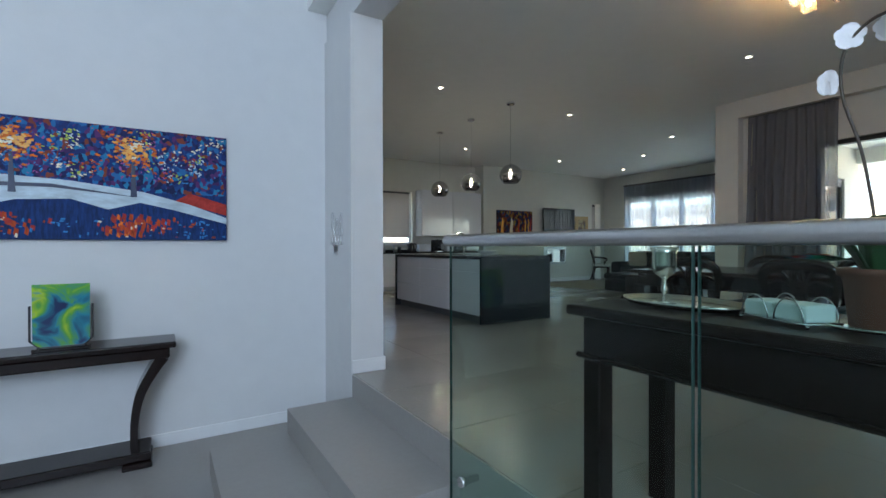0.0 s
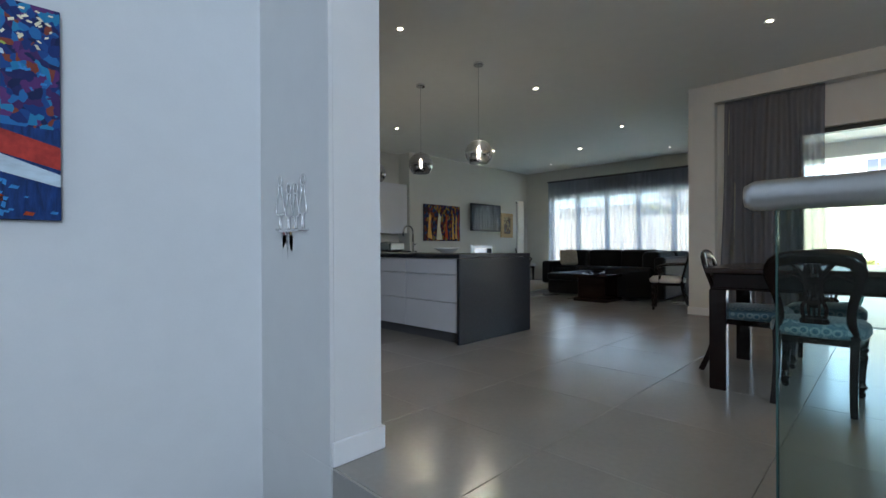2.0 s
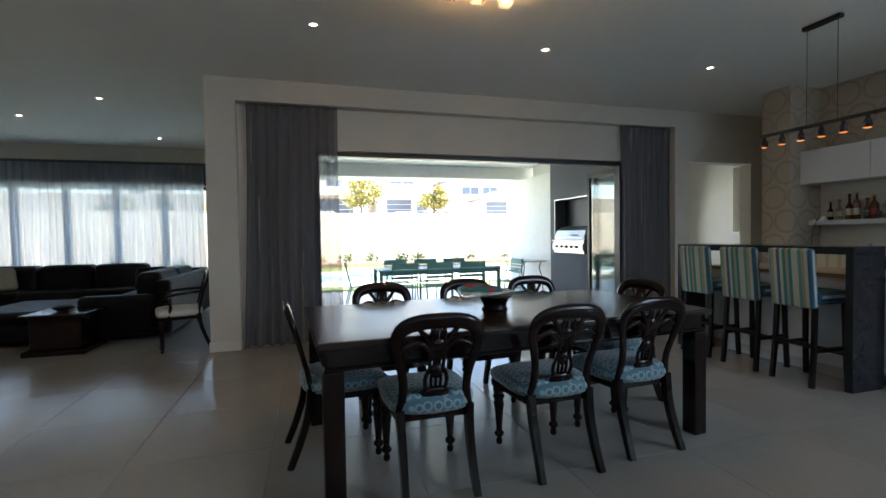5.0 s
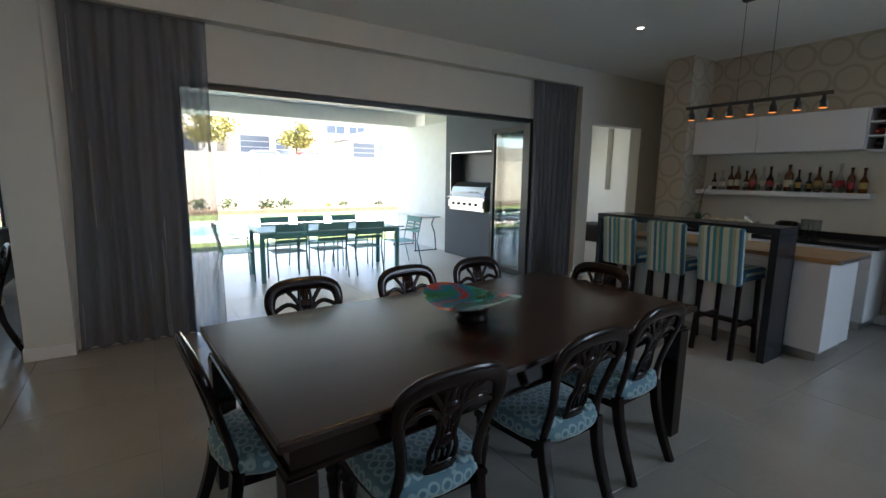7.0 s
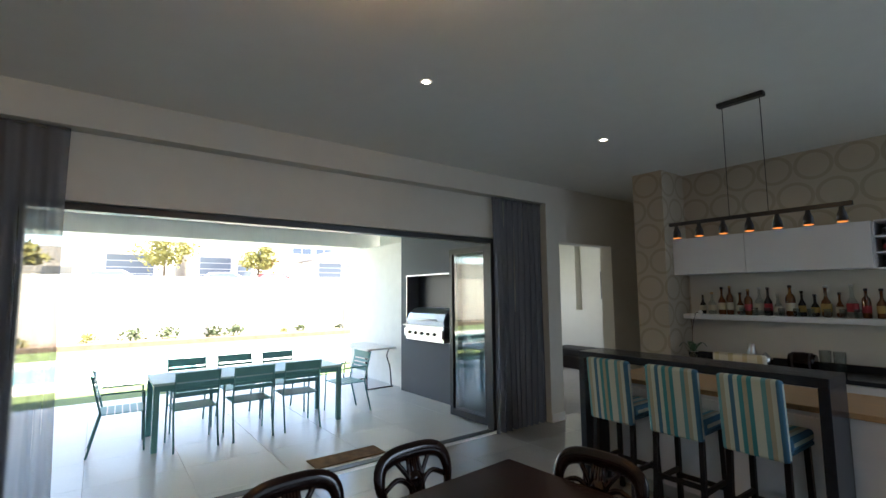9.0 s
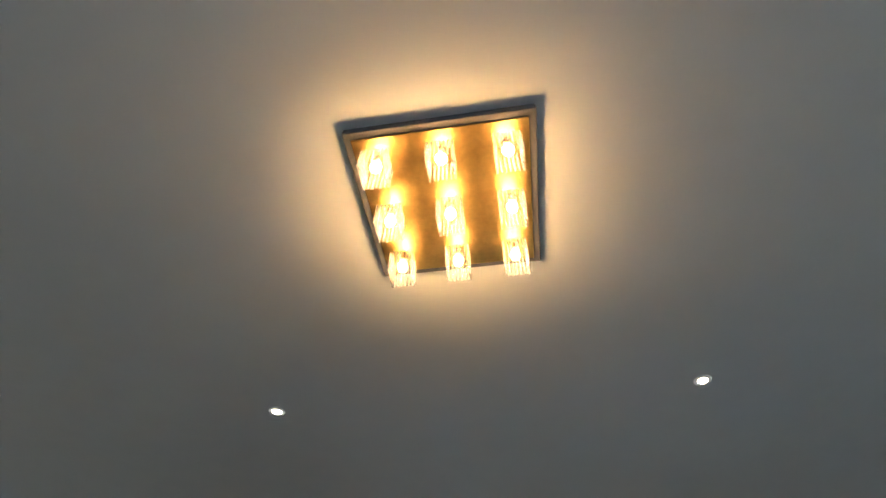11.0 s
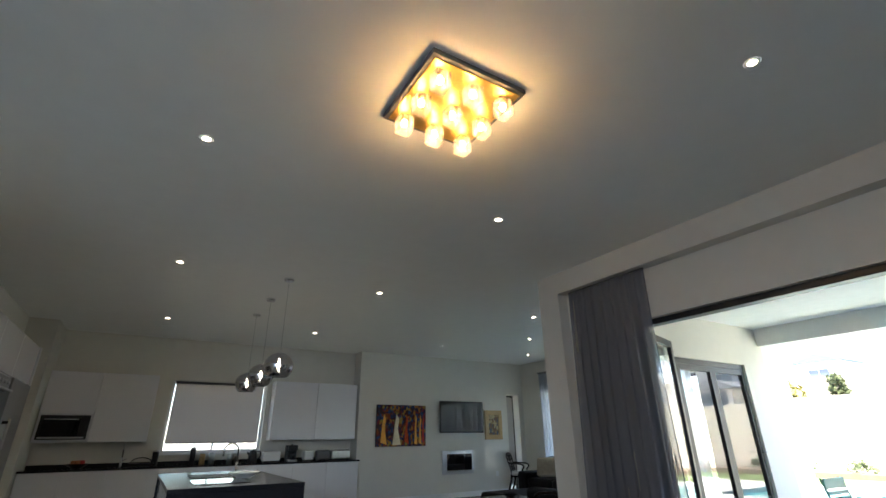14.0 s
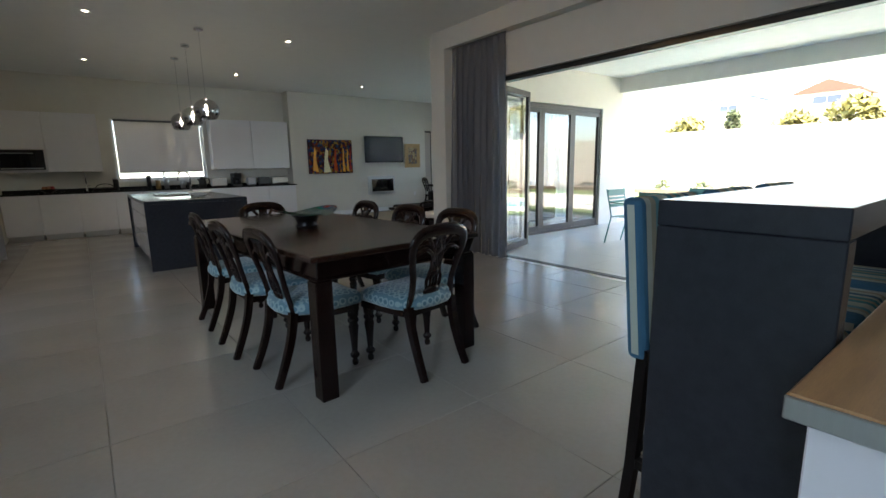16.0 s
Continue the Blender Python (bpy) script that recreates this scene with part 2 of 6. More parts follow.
CREAM, TEAL, BLUE, SAND = (0.40, 0.43, 0.36), (0.03, 0.19, 0.21), (0.03, 0.11, 0.18), (0.30, 0.28, 0.20)
STRIPE = stripes_material("teal_and_cream_stripe", [TEAL, CREAM, CREAM, (0.09, 0.25, 0.27), SAND, CREAM, BLUE, CREAM, TEAL, SAND], 0.27)
BLUE_BAND = mat("blue_fabric_band", BLUE, 0.85, vary=0.1, fine=150)
CREAM_STRIPE = stripes_material("cream_stripe", [(0.6, 0.55, 0.42), (0.5, 0.42, 0.25), (0.6, 0.55, 0.42)], 0.12)


def fabric_dots():
    m = mat("blue_damask_seat_fabric", (0.20, 0.34, 0.40), 0.7, vary=0)
    n, l, b = nodes_of(m)
    tc, vo, ramp = n.new("ShaderNodeTexCoord"), n.new("ShaderNodeTexVoronoi"), n.new("ShaderNodeValToRGB")
    vo.inputs["Scale"].default_value, vo.inputs["Randomness"].default_value = 20, 0.25
    l.new(tc.outputs["Object"], vo.inputs["Vector"])
    l.new(vo.outputs["Distance"], ramp.inputs[0])
    els = ramp.color_ramp.elements
    els[0].position, els[0].color = 0.0, (0.06, 0.16, 0.21, 1)
    els[1].position, els[1].color = 0.62, (0.10, 0.21, 0.26, 1)
    for p, c in ((0.28, (0.06, 0.16, 0.21, 1)), (0.34, (0.28, 0.40, 0.41, 1)), (0.48, (0.28, 0.40, 0.41, 1)), (0.54, (0.09, 0.20, 0.25, 1))):
        e = els.new(p)
        e.color = c
    l.new(ramp.outputs[0], b.inputs["Base Color"])
    b.inputs["Sheen Weight"].default_value = 0.4
    return m


FABRIC = fabric_dots()
ARM_FABRIC = mat("cream_seat_fabric", (0.62, 0.60, 0.55), 0.85, vary=0.08, fine=200, bump=0.1)


def wallpaper():
    """Warm beige paper printed with staggered rings 0.35 m apart."""
    m = mat("ring_wallpaper", (0.46, 0.40, 0.31), 0.75, vary=0)
    n, l, b = nodes_of(m)

    def math_node(op, a, c=None, v=None):
        k = n.new("ShaderNodeMath")
        k.operation = op
        l.new(a, k.inputs[0])
        if c is not None:
            l.new(c, k.inputs[1])
        elif v is not None:
            k.inputs[1].default_value = v
        return k.outputs[0]
    tc, sep = n.new("ShaderNodeTexCoord"), n.new("ShaderNodeSeparateXYZ")
    l.new(tc.outputs["Object"], sep.inputs[0])
    u = math_node('MULTIPLY', math_node('ADD', sep.outputs["X"], sep.outputs["Y"]), v=1 / 0.35)
    v = math_node('MULTIPLY', sep.outputs["Z"], v=1 / 0.32)
    row = math_node('FLOOR', v)
    u = math_node('ADD', u, math_node('MULTIPLY', math_node('MODULO', row, v=2.0), v=0.5))
    du = math_node('SUBTRACT', math_node('FRACT', u), v=0.5)
    dv = math_node('SUBTRACT', math_node('FRACT', v), v=0.5)
    r = math_node('SQRT', math_node('ADD', math_node('MULTIPLY', du, du), math_node('MULTIPLY', dv, dv)))
    ramp = n.new("ShaderNodeValToRGB")
    l.new(r, ramp.inputs[0])
    els = ramp.color_ramp.elements
    paper, ink = (0.50, 0.44, 0.345, 1), (0.41, 0.35, 0.26, 1)
    els[0].position, els[0].color = 0.0, paper
    els[1].position, els[1].color = 0.505, paper
    for p, c in ((0.385, paper), (0.40, ink), (0.485, ink)):
        e = els.new(p)
        e.color = c
    l.new(ramp.outputs[0], b.inputs["Base Color"])
    return m


WALLPAPER = wallpaper()


def painting_material(name, kind):
    """Palette-knife strokes: stretched cells of mixed pigments over broad colour areas."""
    m = mat(name, (0.2, 0.2, 0.2), 0.6, vary=0, spec=0.2)
    n, l, b = nodes_of(m)
    tc, mp, vo, hue = n.new("ShaderNodeTexCoord"), n.new("ShaderNodeMapping"), n.new("ShaderNodeTexVoronoi"), n.new("ShaderNodeValToRGB")
    l.new(tc.outputs["Object"], mp.inputs[0])
    mp.inputs["Scale"].default_value = (1, 1, 0.8)
    vo.inputs["Scale"].default_value = 36 if kind == "lake" else 20
    nz, dsp = n.new("ShaderNodeTexNoise"), n.new("ShaderNodeVectorMath")
    nz.inputs["Scale"].default_value, nz.inputs["Detail"].default_value = 9, 4
    dsp.operation, dsp.inputs[1].default_value = 'MULTIPLY_ADD', (0.10, 0.10, 0.10)
    l.new(mp.outputs[0], nz.inputs["Vector"])
    l.new(nz.outputs["Color"], dsp.inputs[0])
    l.new(mp.outputs[0], dsp.inputs[2])
    l.new(dsp.outputs[0], vo.inputs["Vector"])
    sep = n.new("ShaderNodeSeparateColor")
    l.new(vo.outputs["Color"], sep.inputs[0])
    l.new(sep.outputs["Red"], hue.inputs[0])
    if kind == "lake":
        cols = [(0.008, 0.015, 0.07), (0.012, 0.06, 0.22), (0.02, 0.14, 0.36), (0.015, 0.02, 0.10), (0.10, 0.03, 0.14), (0.02, 0.20, 0.38), (0.012, 0.03, 0.14), (0.05, 0.02, 0.10), (0.22, 0.05, 0.03), (0.008, 0.04, 0.17)]
    elif kind == "dance":
        cols = [(0.05, 0.008, 0.012), (0.20, 0.04, 0.01), (0.02, 0.015, 0.05), (0.35, 0.14, 0.02), (0.02, 0.05, 0.14), (0.14, 0.015, 0.02), (0.04, 0.02, 0.03), (0.30, 0.20, 0.04), (0.02, 0.03, 0.09), (0.04, 0.015, 0.015)]
    else:
        cols = [(0.30, 0.22, 0.12), (0.12, 0.13, 0.15), (0.45, 0.36, 0.20), (0.20, 0.12, 0.07)]
    ramp = hue.color_ramp
    ramp.interpolation = 'CONSTANT'
    while len(ramp.elements) < len(cols):
        ramp.elements.new(0.5)
    for i, c in enumerate(cols):
        ramp.elements[i].position, ramp.elements[i].color = i / len(cols), (*c, 1)
    bp = n.new("ShaderNodeBump")
    bp.inputs["Strength"].default_value, bp.inputs["Distance"].default_value = 0.5, 0.004
    l.new(vo.outputs["Distance"], bp.inputs["Height"])
    l.new(bp.outputs[0], b.inputs["Normal"])
    l.new(hue.outputs[0], b.inputs["Base Color"])
    return m


FOLIAGE_PAINT = painting_material("knife_painted_trees", "lake")
DANCE_PAINT = painting_material("knife_painted_dancers", "dance")
SMALL_PAINT = painting_material("muted_figure_painting", "small")
SNOW_PAINT = mat("white_snow_paint", (0.50, 0.60, 0.66), 0.5, vary=0.3, scale=6, fine=25, bump=0.4, stretch=(1, 1, 3))
WATER_PAINT = mat("dark_water_paint", (0.008, 0.035, 0.14), 0.6, spec=0.2, vary=0.7, scale=10, fine=30, bump=0.4, stretch=(5, 1, 1))
ORANGE_PAINT = mat("orange_reflection_paint", (0.50, 0.07, 0.015), 0.6, spec=0.2, vary=0.6, scale=10, fine=30, bump=0.4, stretch=(5, 1, 1))
GLOW_PAINT = mat("lamp_glow_paint", (0.85, 0.40, 0.05), 0.45, vary=0.2, scale=18, fine=60, bump=0.4)
DAUB_PAINT = mat("cream_daub_paint", (0.80, 0.72, 0.50), 0.45, vary=0.2, scale=20)
DARK_PAINT = mat("dark_blue_paint", (0.01, 0.02, 0.06), 0.45, vary=0.4, scale=12)
AMBER_PAINT = mat("deep_orange_paint", (0.75, 0.17, 0.02), 0.6, spec=0.2, vary=0.25, scale=18)
PINK_PAINT = mat("pink_violet_paint", (0.36, 0.09, 0.30), 0.6, spec=0.2, vary=0.3, scale=18)
LIME_PAINT = mat("yellow_green_paint", (0.42, 0.54, 0.10), 0.6, spec=0.2, vary=0.3, scale=18)
SKY_PAINT = mat("sky_blue_paint", (0.04, 0.24, 0.56), 0.6, spec=0.2, vary=0.3, scale=18)
RED_PAINT = mat("red_bank_paint", (0.42, 0.04, 0.03), 0.6, spec=0.2, vary=0.5, scale=14, bump=0.3)
CANVAS = mat("dark_canvas_edge", (0.03, 0.03, 0.05), 0.8, vary=0.2)
GILT = mat("pale_gilt_wood", (0.46, 0.30, 0.12), 0.4, vary=0.2, scale=12)


def art_glass(name, cols, scale):
    m = mat(name, cols[0], 0.08, vary=0, coat=0.5)
    n, l, b = nodes_of(m)
    tc, nz, ramp = n.new("ShaderNodeTexCoord"), n.new("ShaderNodeTexNoise"), n.new("ShaderNodeValToRGB")
    nz.inputs["Scale"].default_value, nz.inputs["Detail"].default_value, nz.inputs["Distortion"].default_value = scale, 3, 0.8
    l.new(tc.outputs["Object"], nz.inputs["Vector"])
    l.new(nz.outputs["Fac"], ramp.inputs[0])
    els = ramp.color_ramp.elements
    while len(els) < len(cols):
        els.new(0.5)
    for i, c in enumerate(cols):
        els[i].position, els[i].color = 0.37 + 0.32 * i / (len(cols) - 1), (*c, 1)
    l.new(ramp.outputs[0], b.inputs["Base Color"])
    return m


BOWL_GLASS = art_glass("multicolour_fused_glass", [(0.02, 0.20, 0.10), (0.02, 0.28, 0.20), (0.02, 0.20, 0.34), (0.45, 0.03, 0.02), (0.55, 0.22, 0.02), (0.62, 0.45, 0.03)], 3.4)
PANEL_GLASS = art_glass("lime_and_blue_fused_glass", [(0.01, 0.03, 0.10), (0.02, 0.22, 0.30), (0.10, 0.36, 0.05), (0.42, 0.60, 0.03), (0.03, 0.30, 0.34)], 5.0)
BOTTLES = [mat("amber_bottle_glass", (0.12, 0.04, 0.01), 0.08, vary=0, coat=0.4), mat("green_bottle_glass", (0.015, 0.05, 0.02), 0.08, vary=0, coat=0.4),
           mat("blue_bottle_glass", (0.02, 0.05, 0.30), 0.08, vary=0, coat=0.4), CLEARBOTTLE, mat("black_bottle_glass", (0.01, 0.01, 0.012), 0.08, vary=0, coat=0.4)]
LABELS = [mat("cream_label", (0.6, 0.55, 0.42), 0.7, vary=0.1), mat("red_label", (0.35, 0.03, 0.04), 0.7, vary=0.1), mat("gold_label", (0.45, 0.30, 0.08), 0.5, vary=0.1)]


# ---- mesh helpers ----
def add_box(bm, x0, x1, y0, y1, z0, z1, bev=0.0, seg=1):
    vs = [bm.verts.new(p) for p in ((x0, y0, z0), (x1, y0, z0), (x1, y1, z0), (x0, y1, z0), (x0, y0, z1), (x1, y0, z1), (x1, y1, z1), (x0, y1, z1))]
    fs = [bm.faces.new([vs[i] for i in f]) for f in ((0, 3, 2, 1), (4, 5, 6, 7), (0, 1, 5, 4), (1, 2, 6, 5), (2, 3, 7, 6), (3, 0, 4, 7))]
    if bev:
        es = list({e for f in fs for e in f.edges})
        bmesh.ops.bevel(bm, geom=es, offset=bev, segments=seg, affect='EDGES', profile=0.5)
    return vs


def box(x0, x1, y0, y1, z0, z1, bev=0.0, seg=1):
    bm = bmesh.new()
    add_box(bm, x0, x1, y0, y1, z0, z1, bev, seg)
    return bm


def add_lathe(bm, profile, n=16, at=(0, 0, 0), cap=True, axis='Z', squash=(1, 1)):
    rings = []
    for r, z in profile:
        ring = []
        for i in range(n):
            a = 2 * math.pi * i / n
            p = (r * math.cos(a) * squash[0], r * math.sin(a) * squash[1], z)
            if axis == 'X':
                p = (p[2], p[0], p[1])
            elif axis == 'Y':
                p = (p[0], p[2], p[1])
            ring.append(bm.verts.new((p[0] + at[0], p[1] + at[1], p[2] + at[2])))
        rings.append(ring)
    for a, b in zip(rings, rings[1:]):
        for i in range(n):
            f = bm.faces.new((a[i], a[(i + 1) % n], b[(i + 1) % n], b[i]))
            f.smooth = True
    if cap:
        bm.faces.new(rings[0][::-1])
        bm.faces.new(rings[-1])


def lathe(profile, n=16, at=(0, 0, 0), cap=True, axis='Z', squash=(1, 1)):
    bm = bmesh.new()
    add_lathe(bm, profile, n, at, cap, axis, squash)
    return bm


def add_sweep(bm, pts, radii, n=8, normal=(0, 1, 0), closed=False, flat=False):
    """A bar along pts; radii: one pair (across, along normal) or a pair for each point."""
    pts = [Vector(p) for p in pts]
    nv = Vector(normal).normalized()
    if not isinstance(radii[0], (tuple, list)):
        radii = [radii] * len(pts)
    rings = []
    m = len(pts)
    for i, p in enumerate(pts):
        a, b = (pts[(i - 1) % m], pts[(i + 1) % m]) if closed else (pts[max(0, i - 1)], pts[min(m - 1, i + 1)])
        t = (b - a).normalized()
        s = t.cross(nv)
        if s.length < 1e-4:
            s = t.orthogonal()
        s.normalize()
        u = s.cross(t).normalized()
        ra, rb = radii[i]
        ring = []
        for k in range(n):
            ang = 2 * math.pi * (k + (0.5 if flat else 0)) / n
            q = p + s * (ra * math.cos(ang)) + u * (rb * math.sin(ang))
            ring.append(bm.verts.new(q))
        rings.append(ring)
    pairs = list(zip(rings, rings[1:])) + ([(rings[-1], rings[0])] if closed else [])
    for a, b in pairs:
        for k in range(n):
            f = bm.faces.new((a[k], b[k], b[(k + 1) % n], a[(k + 1) % n]))
            f.smooth = not flat
    if not closed:
        bm.faces.new(rings[0])
        bm.faces.new(rings[-1][::-1])


def sweep(pts, radii, n=8, normal=(0, 1, 0), closed=False, flat=False):
    bm = bmesh.new()
    add_sweep(bm, pts, radii, n, normal, closed, flat)
    return bm


def plate(outline, y0, y1, axis='Y'):
    """A flat plate cut to an outline of (a, b) pairs, with thickness along the axis."""
    bm = bmesh.new()

    def at(p, d):
        return (p[0], d, p[1]) if axis == 'Y' else ((d, p[0], p[1]) if axis == 'X' else (p[0], p[1], d))
    a = [bm.verts.new(at(p, y0)) for p in outline]
    b = [bm.verts.new(at(p, y1)) for p in outline]
    bm.faces.new(a)
    bm.faces.new(b[::-1])
    for i in range(len(a)):
        j = (i + 1) % len(a)
        bm.faces.new((a[j], a[i], b[i], b[j]))
    return bm


def finish(bm, name, material):
    bmesh.ops.recalc_face_normals(bm, faces=bm.faces)
    me = bpy.data.meshes.new(name)
    bm.to_mesh(me)
    bm.free()
    me.materials.append(material)
    return me


def part(name, bm, material, parent, label="", m=None):
    ob = new(name, finish(bm, name, material))
    ob.parent = parent
    if m is not None:
        ob.matrix_basis = m
    if label:
        tagged(ob, label)
    return ob


def thing(name, label, category, m=None, group="", kind=""):
    ob = new(name)
    ob.empty_display_size = 0.1
    if m is not None:
        ob.matrix_basis = m
    return tagged(ob, label, category, group, kind)


def solid(name, bm, material, label, category="", kind="", group="", m=None):
    ob = new(name, finish(bm, name, material))
    if m is not None:
        ob.matrix_basis = m
    return tagged(ob, label, category, group, kind)


def structure(name, boxes, material, label, category):
    """One object of the setting made of butted blocks."""
    bm = bmesh.new()
    for b in boxes:
        add_box(bm, *b)
    return solid(name, bm, material, label, category, "structure")


def share(ob, name, parent, m, label=""):
    """Another object on the same mesh."""
    c = new(name, ob.data)
    c.parent = parent
    c.matrix_basis = m
    if label:
        tagged(c, label)
    return c


def arc(n, a0, a1, r=1.0, c=(0, 0)):
    return [(c[0] + r * math.cos(a0 + (a1 - a0) * i / n), c[1] + r * math.sin(a0 + (a1 - a0) * i / n)) for i in range(n + 1)]


def resample(pts, k):
    """Smooth curve through pts (Catmull-Rom), k steps a span."""
    pts = [Vector(p) for p in pts]
    out = []
    for i in range(len(pts) - 1):
        p0, p1, p2, p3 = pts[max(0, i - 1)], pts[i], pts[i + 1], pts[min(len(pts) - 1, i + 2)]
        for j in range(k):
            t = j / k
            out.append(0.5 * ((2 * p1) + (p2 - p0) * t + (2 * p0 - 5 * p1 + 4 * p2 - p3) * t * t + (3 * p1 - p0 - 3 * p2 + p3) * t ** 3))
    out.append(pts[-1])
    return out


# ---- the setting ----
H = 3.2          # ceiling height above the upper floor
LOW = -0.54      # lower entrance floor
FX = 1.83        # edge of the upper floor
floor = structure("floor", [(FX, 7.97, -3.4, 10.65, -0.30, -0.010), (7.97, 12.6, 4.3, 10.65, -0.30, -0.010), (6.0, 12.0, -6.6, -3.4, -0.30, -0.010), (7.97, 12.0, -3.4, -2.4, -0.30, -0.010)], GROUT, "large grey porcelain tile floor with thin joints", "floor")
floor_low = structure("floor_lower", [(-3.2, FX, -3.6, 4.68, LOW - 0.2, LOW)], STEPTILE, "grey tile floor of the sunken entrance", "floor")
patio_floor = structure("floor_patio", [(7.97, 13.25, -2.4, 4.3, -0.30, -0.012)], GROUT, "tile floor of the covered patio, its colour lightened for daylight", "floor")
step_low = structure("step_1", [(0.79, FX, 2.4, 3.97, LOW, -0.36)], STEPTILE, "grey tiled entrance step", "step")
step_high = structure("step_2", [(1.31, FX, 2.4, 3.97, -0.36, -0.18)], STEPTILE, "grey tiled entrance step", "step")
floor_edge = structure("trim_floor_edge", [(FX - 0.012, FX, -3.4, 3.97, LOW, -0.002)], STEPTILE, "tiled face of the upper floor edge", "trim")

wall_entry = structure("wall_entry", [(-3.2, 1.84, 4.68, 4.9, LOW, 5.0)], ENTRY_PAINT, "tall pale wall of the entrance", "wall")
wall_pillar = structure("wall_pillar", [(1.84, 2.10, 3.99, 5.10, -0.01, 2.93), (1.819, 1.829, 3.985, 4.68, LOW, -0.004), (1.819, 1.839, 3.991, 4.68, -0.002, 2.928)], ENTRY_PAINT, "pale wall end beside the entrance steps", "wall")
wall_beam = structure("wall_beam", [(1.84, 2.10, -3.4, 5.10, 2.93, 5.0)], ENTRY_PAINT, "pale beam above the entrance steps", "wall")
wall_west = structure("wall_west", [(1.66, 1.84, 4.9, 10.9, -0.3, H), (1.84, 2.24, 9.80, 10.65, -0.01, H), (1.84, 2.10, 5.10, 5.16, -0.01, H)], PLASTER, "beige kitchen side wall", "wall")
wall_north = structure("wall_north", [(1.66, 4.10, 10.65, 10.9, -0.3, H), (5.87, 7.80, 10.65, 10.9, -0.3, H), (4.10, 5.87, 10.65, 10.9, -0.3, 1.09), (4.10, 5.87, 10.65, 10.9, 2.40, H)], PLASTER, "beige kitchen wall around the window", "wall")
wall_tv = structure("wall_television", [(7.80, 12.02, 10.26, 10.9, -0.01, H), (12.02, 12.44, 10.26, 10.9, 2.37, H), (12.44, 12.8, 10.26, 10.9, -0.01, H)], PLASTER, "beige living room wall with pictures", "wall")
wall_east = structure("wall_east", [(12.6, 12.85, 4.0, 5.2, -0.3, H), (12.6, 12.85, 9.45, 10.26, -0.3, H), (12.6, 12.85, 5.2, 9.45, 2.42, H)], PLASTER, "beige living room wall around the sliding doors", "wall")
wall_patio_living = structure("wall_living_south", [(7.85, 9.2, 3.97, 4.3, -0.01, H), (11.90, 12.6, 3.97, 4.3, -0.01, H), (9.2, 11.90, 3.97, 4.3, 2.34, H)], PLASTER, "plastered wall between living room and patio", "wall")
wall_slider = structure("wall_slider", [(8.0, 8.25, 3.1, 3.97, -0.01, H), (8.0, 8.25, -1.52, 3.1, 2.42, H), (8.0, 8.25, -2.3, -1.52, -0.01, H)], PLASTER, "beige wall above the wide folding door opening", "wall")
bulkhead = structure("bulkhead", [(7.85, 8.0, -2.3, 3.97, 2.94, H)], PLASTER, "beige curtain bulkhead under the ceiling", "wall")
wall_door = structure("wall_doorway", [(7.85, 8.25, -2.56, -2.3, -0.01, H), (7.85, 8.05, -3.82, -2.56, 2.42, H), (7.85, 8.05, -6.6, -3.82, -0.01, H)], PLASTER, "beige wall with an open doorway", "wall")
wall_bar = structure("wall_bar", [(1.84, 6.5, -3.6, -3.4, -0.3, H), (6.5, 6.88, -3.6, -2.86, -0.01, H)], WALLPAPER, "wall papered in beige with staggered rings", "wall")
wall_passage = structure("wall_passage", [(6.0, 6.68, -6.6, -3.6, -0.01, H), (6.0, 10.46, -6.8, -6.6, -0.3, H), (10.64, 12.2, -6.8, -6.6, -0.3, H), (10.46, 10.64, -6.8, -6.6, -0.3, 1.3), (10.46, 10.64, -6.8, -6.6, 2.83, H), (10.40, 10.70, -6.86, -6.8, 1.2, 2.95), (12.0, 12.2, -6.6, -5.6, -0.01, H), (12.0, 12.2, -4.4, -2.4, -0.01, H), (12.0, 12.2, -5.6, -4.4, 2.2, H), (12.0, 12.2, -5.6, -4.4, -0.01, 0.9), (8.25, 12.2, -2.42, -2.12, -0.3, H)], PLASTER, "pale walls of the room past the doorway", "wall")
wall_entry_south = structure("wall_entry_south", [(-3.2, 1.84, -3.8, -3.6, LOW - 0.2, 5.0)], ENTRY_PAINT, "pale wall of the entrance", "wall")
wall_entry_west = structure("wall_entry_west", [(-3.4, -3.2, -3.8, 4.9, LOW - 0.2, 5.0)], ENTRY_PAINT, "pale wall of the entrance", "wall")
ceiling = structure("ceiling", [(1.66, 12.85, 3.97, 10.9, H, H + 0.25), (2.10, 8.25, -3.6, 3.97, H, H + 0.25), (6.0, 12.2, -6.8, -3.6, H, H + 0.25), (8.25, 12.2, -3.6, -2.4, H, H + 0.25)], CEIL, "smooth off-white ceiling", "ceiling")
ceiling_entry = structure("ceiling_entry", [(-3.4, 2.10, -3.8, 4.9, 5.0, 5.2)], CEIL, "high white entrance ceiling", "ceiling")
ceiling_patio = structure("ceiling_patio", [(8.25, 13.25, -2.4, 3.97, 2.98, 3.4)], EXT_WHITE, "white patio ceiling", "ceiling")
patio_beam = structure("beam_patio", [(12.5, 13.25, -2.4, 3.97, 2.69, 2.98)], EXT_WHITE, "white beam across the patio front", "beam")
patio_pier_n = structure("wall_patio_pier", [(12.6, 13.25, 3.97, 4.30, -0.01, 2.98)], EXT_WHITE, "white patio corner pier", "wall")
patio_wall_s = structure("wall_patio_south", [(10.9, 13.25, -2.12, -1.98, -0.01, 2.69)], EXT_WHITE, "white patio side wall", "wall")

